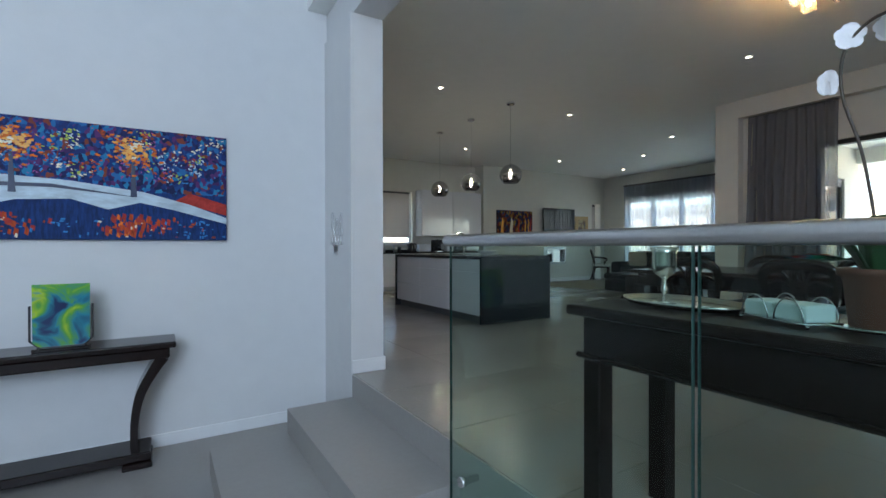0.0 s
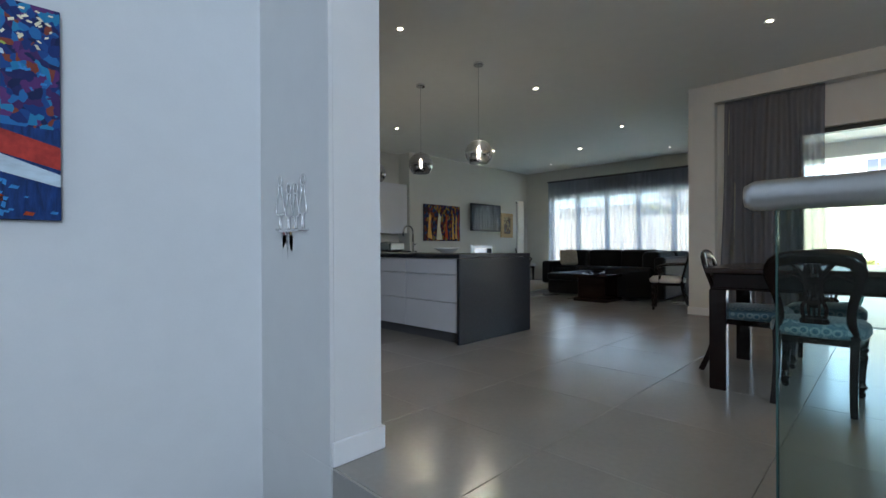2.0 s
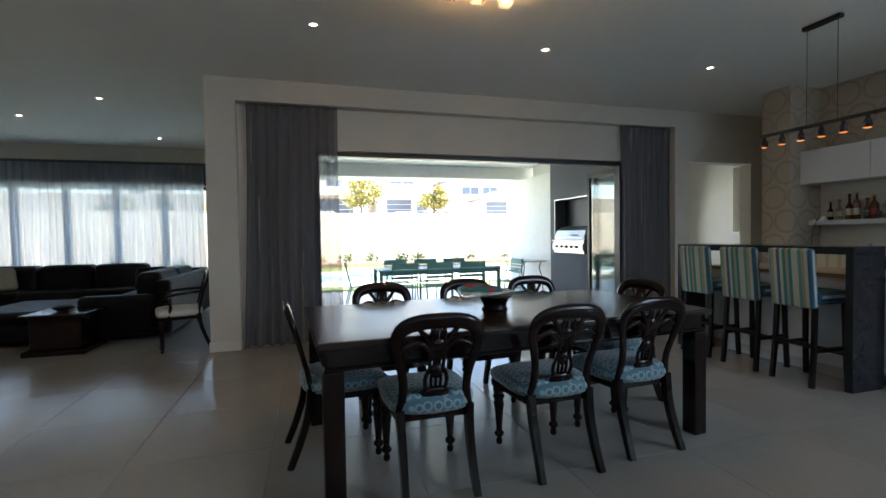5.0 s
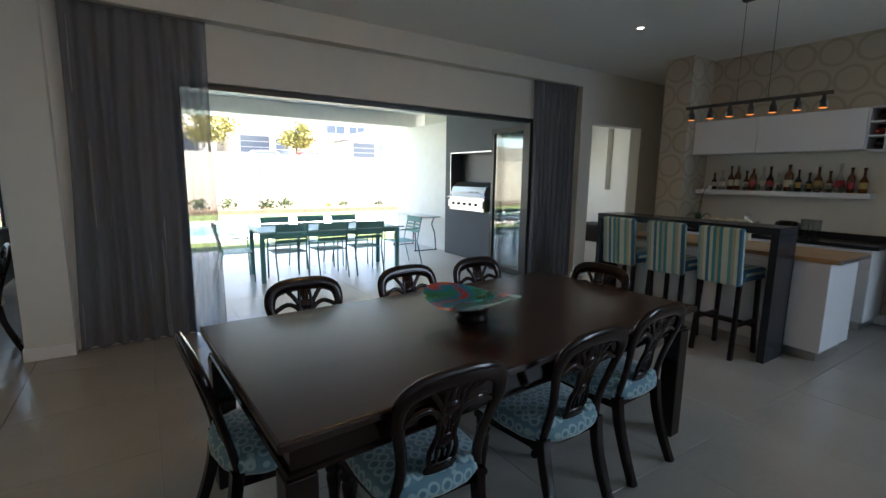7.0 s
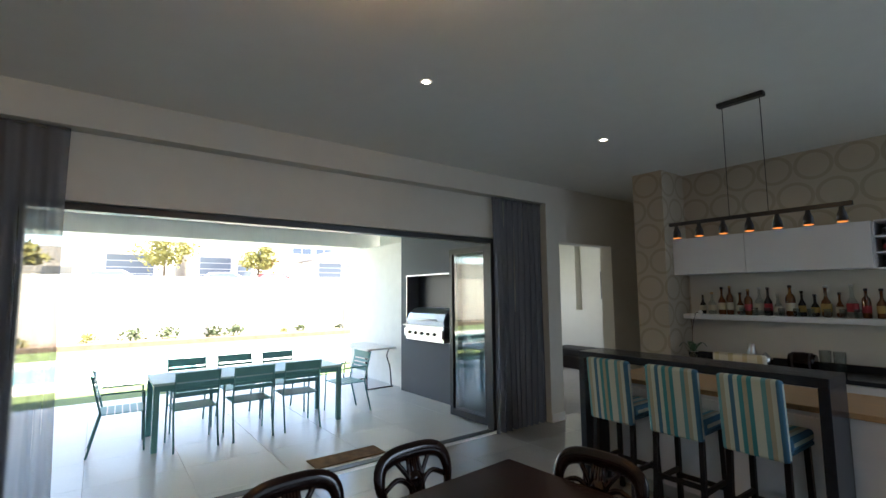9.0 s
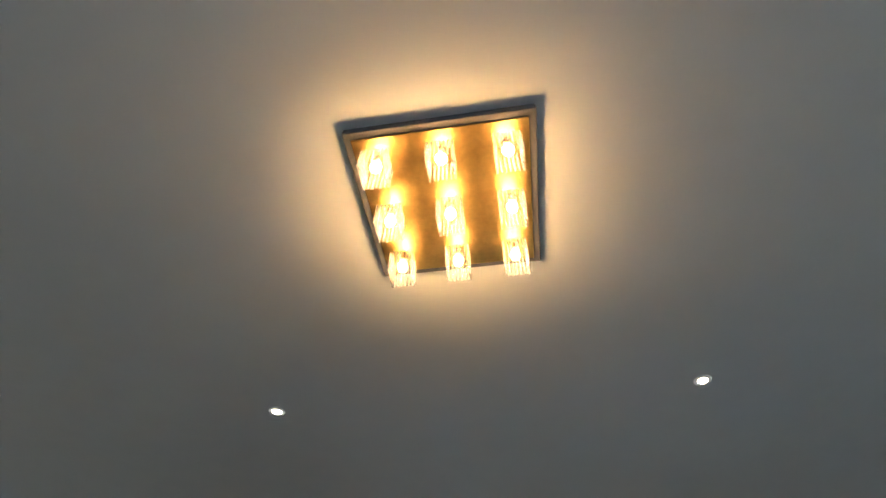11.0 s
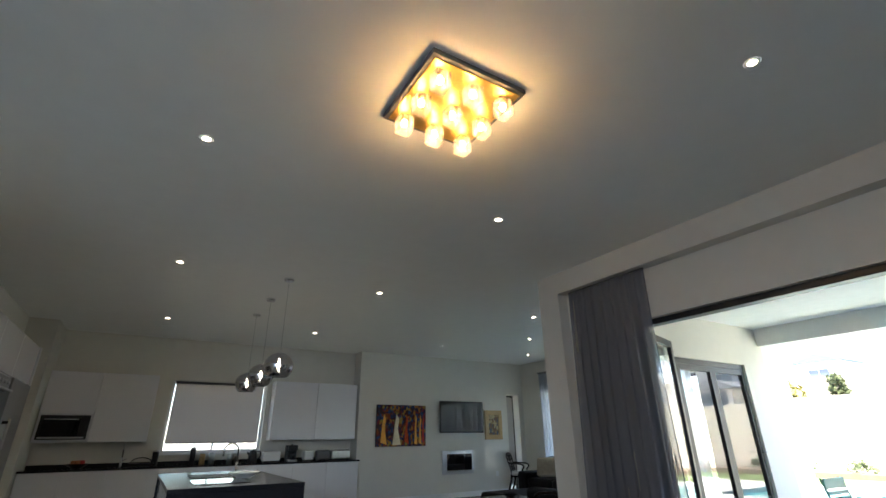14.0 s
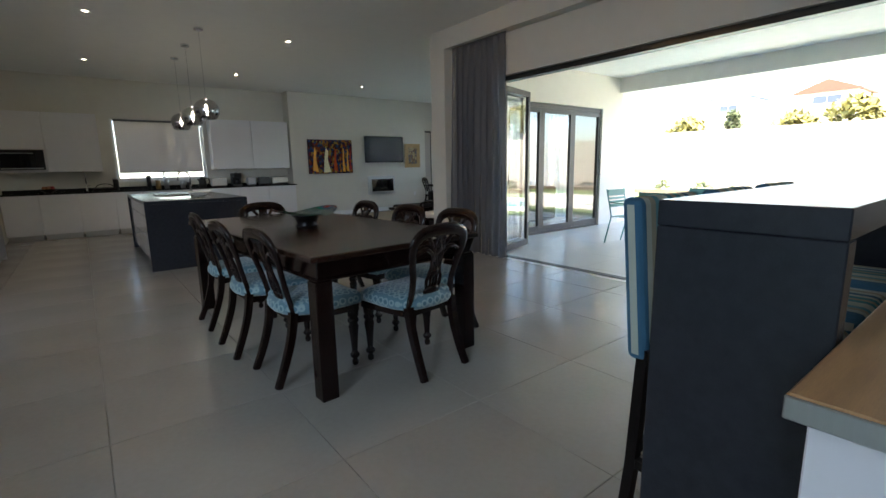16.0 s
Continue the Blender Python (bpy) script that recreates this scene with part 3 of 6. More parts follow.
# braai wall with its niche
braai = structure("wall_braai", [(8.35, 9.3, -2.12, -1.85, -0.01, 2.97), (10.72, 10.9, -2.12, -1.85, -0.01, 2.97), (9.3, 10.72, -2.12, -1.85, -0.01, 0.93), (9.3, 10.72, -2.12, -1.85, 2.04, 2.97)], BRAAI_PAINT, "charcoal feature wall with a barbecue niche", "wall")

for nm, bx in (("baseboard", (1.825, 2.115, 3.975, 3.99, 0.0, 0.11)), ("baseboard", (2.10, 2.115, 3.99, 5.10, 0.0, 0.11)), ("baseboard", (-3.2, 1.819, 4.665, 4.68, LOW, LOW + 0.10)),
               ("baseboard", (7.80, 12.0, 10.245, 10.26, 0.0, 0.11)), ("baseboard", (7.835, 7.85, 3.97, 4.3, 0.0, 0.11)), ("baseboard", (7.835, 7.85, -2.56, -2.3, 0.0, 0.11)),
               ("baseboard", (1.84, 6.5, -3.4, -3.385, 0.0, 0.11)), ("baseboard", (7.835, 9.2, 4.3, 4.315, 0.0, 0.11)), ("baseboard", (7.985, 8.0, 3.1, 3.97, 0.0, 0.11))):
    solid(nm, box(*bx, bev=0.004), WHITE_TRIM, "white painted baseboard", "baseboard", "structure")


# outside ground: one sheet to the horizon
def ground_sheet():
    bm = bmesh.new()
    add_box(bm, -900, 900, -900, 900, -2.2, -1.0)
    return bm


solid("ground", ground_sheet(), STREET, "dry open ground running to the horizon", "ground", "structure")
structure("lawn", [(13.25, 15.0, -14, 18, -1.0, -0.06), (20.5, 23.2, -14, 18, -1.0, -0.06)], LAWN, "sunlit green lawn", "lawn")
structure("pavement", [(15.0, 16.3, -14, 18, -1.0, -0.05), (19.3, 20.5, -14, 18, -1.0, -0.05), (16.3, 19.3, -14, 0.5, -1.0, -0.05), (16.3, 19.3, 9.5, 18, -1.0, -0.05)], PAVING, "pale stone paving round the pool", "pavement")
structure("water", [(16.3, 19.3, 0.5, 9.5, -1.0, -0.14)], POOLWATER, "turquoise swimming pool water", "water")
structure("planting_bed", [(23.2, 24.6, -14, 18, -1.0, 0.10)], SOIL, "brown planting bed under the garden wall", "planting bed")
structure("bank", [(25.0, 60, -60, 70, -1.0, 1.9)], STREET, "raised ground behind the garden wall", "ground")


# ---- entrance ----
def daub(bm, x, z, s, a, y):
    """One slanted stroke of paint."""
    z = max(-0.40, min(0.40, z))
    ca, sa = math.cos(a), math.sin(a)
    bm.faces.new([bm.verts.new((x + ca * u * s * 1.5 - sa * v * s, y, z + sa * u * s * 1.5 + ca * v * s)) for u, v in ((-1, -0.5), (0.6, -0.8), (1, 0.3), (-0.5, 0.7))])


def oil_painting():
    """Wide stretched canvas with trees, lamps, snow and water as raised paint layers."""
    t = thing("painting", "wide knife-painted canvas of trees by a lake in blue and orange", "painting", pose(-0.145, 4.655, 1.51))
    part("canvas", box(-1.12, 1.12, -0.014, 0.024, -0.425, 0.425, 0.004), CANVAS, t)
    part("painted_backdrop", box(-1.118, 1.118, -0.016, -0.0145, -0.06, 0.423), FOLIAGE_PAINT, t, "blue, violet and green foliage strokes")
    part("painted_water", box(-1.118, 1.118, -0.016, -0.0145, -0.423, -0.06), WATER_PAINT, t, "dark blue water strokes")
    bank = [(-1.118, -0.25), (-0.75, -0.16), (-0.55, -0.26), (-0.2, -0.15), (0.1, -0.13), (0.32, -0.20), (0.52, -0.14), (0.75, -0.19), (1.118, -0.29), (1.118, -0.24), (0.85, -0.14), (0.55, -0.06), (0.1, 0.0), (-0.3, 0.02), (-0.7, 0.0), (-1.118, 0.03)]
    part("painted_snow", plate(bank, -0.0185, -0.016), SNOW_PAINT, t, "white snow bank strokes")
    part("painted_bank", plate([(0.75, -0.115), (1.118, -0.22), (1.118, -0.13), (0.85, -0.05)], -0.018, -0.016), RED_PAINT, t, "red bank strokes")
    part("painted_path", plate([(-0.45, -0.035), (0.0, -0.03), (0.5, -0.10), (0.0, -0.055), (-0.3, -0.06)], -0.0195, -0.0186), DARK_PAINT, t)
    rg = random.Random(31)
    for mm, cnt, sg in ((RED_PAINT, 55, 0.12), (ORANGE_PAINT, 45, 0.09), (AMBER_PAINT, 14, 0.06)):
        bm = bmesh.new()
        for n in range(cnt):
            daub(bm, rg.choice((-0.90, -0.24, 0.46, 0.46)) + rg.gauss(0, sg), rg.uniform(-0.39, -0.25), rg.uniform(0.010, 0.022), 1.57, -0.0164 - 0.00002 * n)
        tagged(part("painted_reflection", bm, mm, t, "broken red and orange lamp reflections on the water"), kind="stuff")
    for x in (-0.90, -0.22, 0.47):
        rg = random.Random(int(x * 100) + 500)
        for nm, mm, sg, cnt, y in (("painted_glow", AMBER_PAINT, 0.085, 80, -0.0205), ("painted_glow", GLOW_PAINT, 0.05, 60, -0.0230), ("painted_lamp", DAUB_PAINT, 0.028, 7, -0.0250)):
            bm = bmesh.new()
            for n in range(cnt):
                daub(bm, x + rg.gauss(0, sg), 0.25 + max(-0.2, min(0.15, rg.gauss(0, sg * 0.9))), rg.uniform(0.007, 0.014), rg.uniform(-0.8, 0.8), y - 0.00003 * n)
            tagged(part(nm, bm, mm, t, "warm lamp light strokes"), kind="stuff")
        part("painted_post", plate([(x - 0.012, -0.10), (x + 0.03, -0.10), (x + 0.012, 0.18), (x - 0.004, 0.18)], -0.020, -0.0186), DARK_PAINT, t)
    rnd = random.Random(4)
    for mm, cnt, spots in ((DAUB_PAINT, 18, (-0.85, -0.24, 0.46, 0.52)), (ORANGE_PAINT, 60, (-0.24, 0.46, 0.8, -0.85)), (SKY_PAINT, 60, (0.1, 0.95, -0.5, 0.75))):
        bm = bmesh.new()
        for n in range(cnt):
            daub(bm, rnd.choice(spots) + rnd.gauss(0, 0.10), rnd.uniform(-0.41, -0.27), rnd.uniform(0.005, 0.012), 1.57 * rnd.randrange(2), -0.0186 - 0.00003 * n)
        tagged(part("painted_ripple", bm, mm, t, "broken reflection strokes on the water"), kind="stuff")
    tints = [(mm, bmesh.new()) for mm in (SKY_PAINT, PINK_PAINT, LIME_PAINT, SNOW_PAINT, ORANGE_PAINT, DAUB_PAINT)]
    for c in range(80):
        bm = rnd.choices(tints, (6, 4, 4, 3, 2, 2))[0][1]
        cx, cz = rnd.uniform(-1.05, 1.05), rnd.uniform(0.05, 0.37)
        for n in range(9):
            daub(bm, max(-1.09, min(1.09, cx + rnd.gauss(0, 0.035))), max(0.03, min(0.40, cz + rnd.gauss(0, 0.045))), rnd.uniform(0.004, 0.010), rnd.uniform(-1.2, 1.2), -0.0168 - 0.00005 * c - 0.000005 * n)
    for mm, bm in tints:
        tagged(part("painted_foliage", bm, mm, t, "loose knife daubs among the trees"), kind="stuff")
    return t


oil_painting()


def console_table():
    t = thing("console_table", "dark mahogany console table with curved legs and a low shelf", "console table", pose(-0.30, 4.48, LOW))
    part("tabletop", box(-0.90, 0.90, -0.19, 0.17, 0.84, 0.885, 0.012, 2), MAHOG, t)
    part("apron", box(-0.86, 0.86, -0.16, 0.15, 0.765, 0.838, 0.008), MAHOG, t)
    part("shelf", box(-0.74, 0.74, -0.15, 0.15, 0.045, 0.11, 0.008), MAHOG, t)
    for s in (-1, 1):
        leg = resample([(s * 0.82, 0, 0.77), (s * 0.76, 0, 0.68), (s * 0.68, 0, 0.52), (s * 0.645, 0, 0.34), (s * 0.64, 0, 0.18), (s * 0.645, 0, 0.11)], 4)
        n = len(leg)
        part("leg", sweep(leg, [(0.055 - 0.022 * min(1, i / n * 1.6), 0.19) for i in range(n)], 4, (0, 1, 0), flat=True), MAHOG, t)
        part("foot", box(s * 0.66 - 0.09, s * 0.66 + 0.09, -0.17, 0.15, 0.0, 0.045, 0.006), MAHOG, t)


console_table()


def glass_panel_on_stand():
    t = thing("glass_sculpture", "lime green and blue fused glass panel on an iron stand", "ornament", pose(-0.06, 4.40, LOW + 0.885))
    out = [(-0.15, 0.05)] + [(-0.10, 0.02), (0.10, 0.02), (0.15, 0.05), (0.152, 0.44), (-0.152, 0.44)]
    part("panel", plate(out, -0.006, 0.008), PANEL_GLASS, t)
    part("frame", sweep([(-0.165, 0, 0.30), (-0.165, 0, 0.07), (-0.12, 0, 0.022), (0.12, 0, 0.022), (0.165, 0, 0.07), (0.165, 0, 0.30)], (0.007, 0.009), 6), BLACK, t, "black iron frame")
    for s in (-1, 1):
        part("post", sweep([(s * 0.045, 0, 0.03), (s * 0.045, 0, 0.0)], (0.005, 0.005), 6), BLACK, t)
    part("base", box(-0.15, 0.15, -0.05, 0.05, -0.0, 0.022, 0.005), MAHOG, t, "dark wooden base")


glass_panel_on_stand()


def key_rack():
    t = thing("key_rack", "silver wire key rack of small figures with hanging keys", "key rack", pose(1.811, 4.33, 1.055, 0, 0, 90))
    part("rail", sweep([(-0.17, 0, 0), (0.12, 0, 0), (0.15, 0, 0.012)], (0.006, 0.006), 8, (0, 1, 0)), CHROME, t)
    for i, x in enumerate((-0.125, -0.055, 0.015, 0.105)):
        h = (0.27, 0.23, 0.235, 0.29)[i]
        w = (0.030, 0.030, 0.032, 0.042)[i]
        bm = bmesh.new()
        for s in (-1, 1):
            body = [(x + s * 0.008, 0, 0), (x + s * 0.010, 0, h * 0.28), (x + s * w, 0, h * 0.30), (x + s * w * 0.9, 0, h * 0.48), (x + s * w * 0.45, 0, h * 0.66), (x + s * 0.020, 0, h * 0.78)]
            add_sweep(bm, resample(body, 3), (0.0045, 0.004), 6)
        add_sweep(bm, [(x + 0.022 * math.cos(a), 0, h * 0.88 + 0.026 * math.sin(a)) for a in [math.pi * 2 * k / 12 for k in range(12)]], (0.0045, 0.004), 6, closed=True)
        part("wire_figure", bm, CHROME, t)
    for x, w, l, c in ((0.005, 0.022, 0.085, GILT), (0.020, 0.018, 0.055, BLACK), (0.045, 0.010, 0.125, DARK_PAINT), (0.075, 0.030, 0.050, CORAL), (0.090, 0.020, 0.070, CHROME), (0.098, 0.007, 0.150, STEEL)):
        bm = bmesh.new()
        add_sweep(bm, [(x, 0, 0.0), (x + 0.004, -0.008, -0.02)], (0.003, 0.003), 6)
        add_box(bm, x - w * 0.7, x + w * 0.8, -0.018, -0.008, -0.015 - l, -0.018, 0.003)
        part("key", bm, c, t)


key_rack()


# glass balustrade on the upper floor's edge
def balustrade():
    t = thing("balustrade", "frameless green glass balustrade with a steel handrail", "balustrade", pose(1.745, 0, 0))
    y = 2.37
    for i in range(4):
        y0 = y - 1.22
        p = part("glass_panel", box(-0.006, 0.006, y0, y, -0.30, 1.035), BAL_GLASS, t, "clear green-tinted glass panel")
        p.visible_shadow = False
        part("glass_edge", box(-0.0062, 0.0062, y, y + 0.003, -0.30, 1.035), GLASS_EDGE, t)
        part("glass_edge", box(-0.0062, 0.0062, y0 - 0.003, y0, -0.30, 1.035), GLASS_EDGE, t)
        for yy in (y - 0.12, y0 + 0.12):
            for z in (-0.09, -0.22):
                part("standoff_bolt", lathe([(0.024, -0.028), (0.026, -0.018), (0.026, -0.006), (0.018, -0.005), (0.018, 0.072)], 14, (0, yy, z), axis='X'), CHROME, t)
        y = y0 - 0.02
    part("handrail", sweep([(0, 2.42, 1.06), (0, 2.405, 1.06), (0, -2.55, 1.06)], [(0.020, 0.020), (0.028, 0.028), (0.028, 0.028)], 16, (0, 0, 1)), STEEL, t, "brushed steel handrail")


balustrade()


def server_table():
    t = thing("server_table", "dark wooden server table with a moulded top and square legs", "side table", pose(1.835, 1.61, -0.008))
    L, W = 1.85, 0.46
    part("tabletop", box(-0.04, W + 0.04, -L - 0.04, 0.05, 0.785, 0.825, 0.012, 2), SERVER_WOOD, t)
    part("apron", box(0.0, W, -L, 0.0, 0.645, 0.783, 0.004), SERVER_WOOD, t)
    part("moulding", box(0.004, W - 0.004, -L + 0.004, 0.045, 0.625, 0.647, 0.008), SERVER_WOOD, t)
    for x in (0.0, W - 0.075):
        for y in (-0.075, -L):
            part("leg", box(x, x + 0.075, y, y + 0.075, 0.008, 0.627, 0.005), SERVER_WOOD, t)


server_table()
ST = 0.818


def goblet_and_tray():
    t = thing("tray", "oval silver tray with a beaded rim on the server table", "tray", pose(2.11, 1.40, ST, 0, 0, -12))
    bm = bmesh.new()
    add_lathe(bm, [(0.15, 0.0), (0.19, 0.004), (0.205, 0.018), (0.212, 0.020), (0.208, 0.012), (0.19, 0.0)], 32, squash=(0.72, 1.15), cap=False)
    add_lathe(bm, [(0.001, 0.003), (0.19, 0.004)], 32, squash=(0.72, 1.15))
    part("tray_body", bm, SILVER, t)
    g = thing("goblet", "engraved silver goblet standing on the tray", "goblet", pose(2.10, 1.46, ST + 0.005))
    part("foot", lathe([(0.040, 0), (0.042, 0.004), (0.030, 0.010), (0.010, 0.018), (0.008, 0.035)], 20), SILVER, g)
    part("stem", lathe([(0.008, 0.035), (0.015, 0.048), (0.007, 0.06), (0.008, 0.085), (0.016, 0.095)], 16), SILVER, g)
    part("cup", lathe([(0.016, 0.095), (0.036, 0.108), (0.043, 0.14), (0.042, 0.18), (0.050, 0.205), (0.046, 0.204), (0.038, 0.18), (0.038, 0.13), (0.004, 0.112)], 24, cap=False), SILVER, g)


goblet_and_tray()


def napkin_holder():
    t = thing("napkin_holder", "chrome wire holder full of pale folded napkins", "napkin holder", pose(2.0, 1.03, ST, 0, 0, 68) @ Matrix.Scale(0.63, 4))
    part("napkins", box(-0.155, -0.005, -0.075, 0.075, 0.02, 0.095, 0.012, 2), NAPKIN, t, "pale folded paper napkins")
    part("napkins", box(0.005, 0.155, -0.075, 0.075, 0.02, 0.092, 0.012, 2), NAPKIN, t, "pale folded paper napkins")
    part("base_wire", sweep([(-0.17, -0.085, 0.018), (0.17, -0.085, 0.018), (0.17, 0.085, 0.018), (-0.17, 0.085, 0.018)], (0.004, 0.004), 6, (0, 0, 1), closed=True), CHROME, t)
    for y in (-0.085, 0.085):
        for x in (-0.085, 0.085):
            part("wire_loop", sweep([(x + 0.07 * math.cos(a), y, 0.018 + 0.10 * math.sin(a)) for a in [math.pi * k / 12 for k in range(13)]], (0.0035, 0.0035), 6), CHROME, t)
    for x in (-0.165, 0.165):
        for y in (-0.08, 0.08):
            part("foot", lathe([(0.006, 0.0), (0.009, 0.006), (0.006, 0.016)], 8, (x, y, 0)), CHROME, t)


napkin_holder()


def petal_flower(bm, c, size, turn, tilt):
    """Five broad rounded petals round a small lip."""
    rot = Euler((tilt, 0, turn)).to_matrix()
    for k in range(5):
        a = 2 * math.pi * k / 5 + 0.3
        w = size * (0.62 if k % 2 else 0.5)
        pts = []
        for i in range(9):
            b = math.pi * 2 * i / 9
            r = size * 0.55 + size * 0.5 * math.cos(b)
            s = w * math.sin(b)
            p = Vector((math.cos(a) * r - math.sin(a) * s, -0.12 * size - 0.35 * size * (r / size - 0.5) ** 2, math.sin(a) * r + math.cos(a) * s))
            pts.append(bm.verts.new(rot @ p + Vector(c)))
        bm.faces.new(pts)
    m = Matrix.Translation(c) @ rot.to_4x4()
    vs = bmesh.ops.create_icosphere(bm, subdivisions=1, radius=size * 0.17, matrix=m)["verts"]


def orchid(at, pot_mat, h, flowers, label, scale=1.0, turn=0.0, line=None):
    t = thing("orchid", label, "plant", pose(*at, 0, 0, turn))
    k = scale
    part("saucer", lathe([(0.05 * k, 0), (0.12 * k, 0.004), (0.135 * k, 0.014), (0.128 * k, 0.014), (0.10 * k, 0.008), (0.002, 0.008)], 24), SILVER, t, "round silver saucer")
    part("pot", lathe([(0.07 * k, 0.010), (0.085 * k, 0.16 * k), (0.10 * k, 0.17 * k), (0.10 * k, 0.19 * k), (0.088 * k, 0.19 * k), (0.08 * k, 0.165 * k), (0.002, 0.165 * k)], 24), pot_mat, t)
    for i, (a, l) in enumerate(((0.3, 0.30), (2.2, 0.26), (3.6, 0.32), (5.1, 0.24))):
        bm = bmesh.new()
        ca, sa = math.cos(a), math.sin(a)
        pts = resample([(0.02 * ca * k, 0.02 * sa * k, 0.165 * k), (0.10 * ca * k, 0.10 * sa * k, 0.30 * k), (l * 0.7 * ca * k, l * 0.7 * sa * k, 0.34 * k), (l * ca * k, l * sa * k, 0.26 * k)], 4)
        n = len(pts)
        add_sweep(bm, pts, [(max(0.004, 0.058 * k * math.sin(math.pi * (0.12 + 0.86 * j / n))), 0.004) for j in range(n)], 6, (ca * -0.3, sa * -0.3, 1))
        part("leaf", bm, ORCHID_LEAF, t, "broad dark green leaf")
    stem = resample(line, 5) if line else resample([(0, 0, 0.165 * k), (0.02 * k, 0.0, 0.45 * h), (0.0, 0.02, 0.8 * h), (-0.10 * k, 0.04, h), (-0.24 * k, 0.05, h * 0.97)], 6)
    part("stem", sweep(stem, (0.004, 0.004), 6, (0, 1, 0)), STEM, t)
    for i in range(flowers):
        p = stem[max(4, len(stem) - 1 - int(i * (3.4 if line else 2.6)))]
        bm = bmesh.new()
        petal_flower(bm, (p.x + 0.03 * (i % 2), p.y - 0.02 + 0.03 * (i % 3), p.z - 0.025 * (i % 2)), 0.042 * k, (-1.6 if line else 1.2) + 0.5 * (i % 3), 0.2 * (i % 2))
        part("flower", bm, PETAL, t, "white orchid flower")
    return t


orchid((2.04, 0.85, ST), TERRACOTTA, 0.74, 6, "white orchid in a brown clay pot on a saucer", 0.82, 0, [(0, 0, 0.15), (0.03, 0.02, 0.31), (0.05, 0.05, 0.47), (0.055, 0.09, 0.62), (0.055, 0.085, 0.74), (0.055, 0.02, 0.805), (0.055, -0.08, 0.79), (0.055, -0.16, 0.71)])


# ---- kitchen ----
def cabinet(name, label, x0, x1, y0, y1, z0, z1, cols, face, finish_mat, body_mat, rows=None, gap=0.004, plinth=0.0, handle=""):
    """A unit with a carcass and flat doors or drawers on one face ('-y', '-x' or '+x')."""
    t = thing(name, label, "cabinet")
    part("body", box(x0, x1, y0, y1, z0, z1, 0.003), body_mat, t)
    rows = rows or [(z0, z1)]
    for a, b in cols:
        for c, d in rows:
            if face == '-y':
                part("door", box(a + gap / 2, b - gap / 2, y0 - 0.020, y0 - 0.001, c + gap / 2, d - gap / 2, 0.003), finish_mat, t)
            elif face == '-x':
                part("door", box(x0 - 0.020, x0 - 0.001, a + gap / 2, b - gap / 2, c + gap / 2, d - gap / 2, 0.003), finish_mat, t)
            else:
                part("door", box(x1 + 0.001, x1 + 0.020, a + gap / 2, b - gap / 2, c + gap / 2, d - gap / 2, 0.003), finish_mat, t)
    if plinth:
        if face == '-y':
            part("plinth", box(x0 + 0.02, x1 - 0.02, y0 + 0.05, y1, 0, z0), STEEL, t, "steel plinth")
        elif face == '+x':
            part("plinth", box(x0, x1 - 0.05, y0 + 0.02, y1 - 0.02, 0, z0), STEEL, t, "steel plinth")
        else:
            part("plinth", box(x0 + 0.05, x1, y0 + 0.02, y1 - 0.02, 0, z0), STEEL, t, "steel plinth")
    return t


# lower units along the kitchen wall
xs = [2.26, 2.80, 3.40, 3.98, 4.55, 5.15, 5.75, 6.40, 7.08, 7.76]
for a, b in zip(xs, xs[1:]):
    tagged(cabinet("base_cabinet", "white lacquered kitchen base cabinet under a dark worktop", a, b, 10.03, 10.64, 0.11, 0.868, [(a, b)], '-y', SATIN_WHITE, SATIN_WHITE, plinth=0.1), group="kitchen base cabinets")
wt = thing("worktop", "black granite kitchen worktop along the wall", "worktop")
part("slab", box(2.25, 7.78, 9.99, 10.64, 0.87, 0.90, 0.004), BLACKTOP, wt)
part("upstand", box(2.25, 7.78, 10.62, 10.645, 0.90, 0.96, 0.003), BLACKTOP, wt)
wl = cabinet("wall_cabinet", "white wall cabinet above a built-in microwave", 2.26, 3.0, 10.32, 10.64, 1.74, 2.44, [(2.26, 3.0)], '-y', SATIN_WHITE, SATIN_WHITE)
part("microwave_housing", box(2.26, 3.0, 10.32, 10.64, 1.30, 1.737, 0.003), SATIN_WHITE, wl)
mw = thing("microwave", "black built-in microwave with a steel frame", "microwave")
part("frame", box(2.30, 2.97, 10.285, 10.318, 1.345, 1.725, 0.006), BLACK, mw)
part("door", box(2.34, 2.84, 10.270, 10.284, 1.39, 1.68, 0.004), BLACKGLASS, mw)
part("trim_strip", box(2.33, 2.94, 10.268, 10.284, 1.362, 1.386, 0.003), STEEL, mw, "steel strip")
part("panel", box(2.85, 2.94, 10.272, 10.284, 1.39, 1.68, 0.003), BLACK, mw)
part("handle", sweep([(2.36, 10.255, 1.66), (2.82, 10.255, 1.66)], (0.007, 0.007), 8, (0, 0, 1)), STEEL, mw)
cabinet("wall_cabinet", "white lacquered kitchen wall cabinet", 3.004, 3.86, 10.32, 10.64, 1.30, 2.44, [(3.004, 3.86)], '-y', SATIN_WHITE, SATIN_WHITE)
for a, b in ((5.96, 6.86), (6.86, 7.76)):
    tagged(cabinet("wall_cabinet", "glossy white kitchen wall cabinet beside the window", a, b, 10.32, 10.64, 1.30, 2.44, [(a, b)], '-y', GLOSS_WHITE, SATIN_WHITE), group="kitchen wall cabinets")


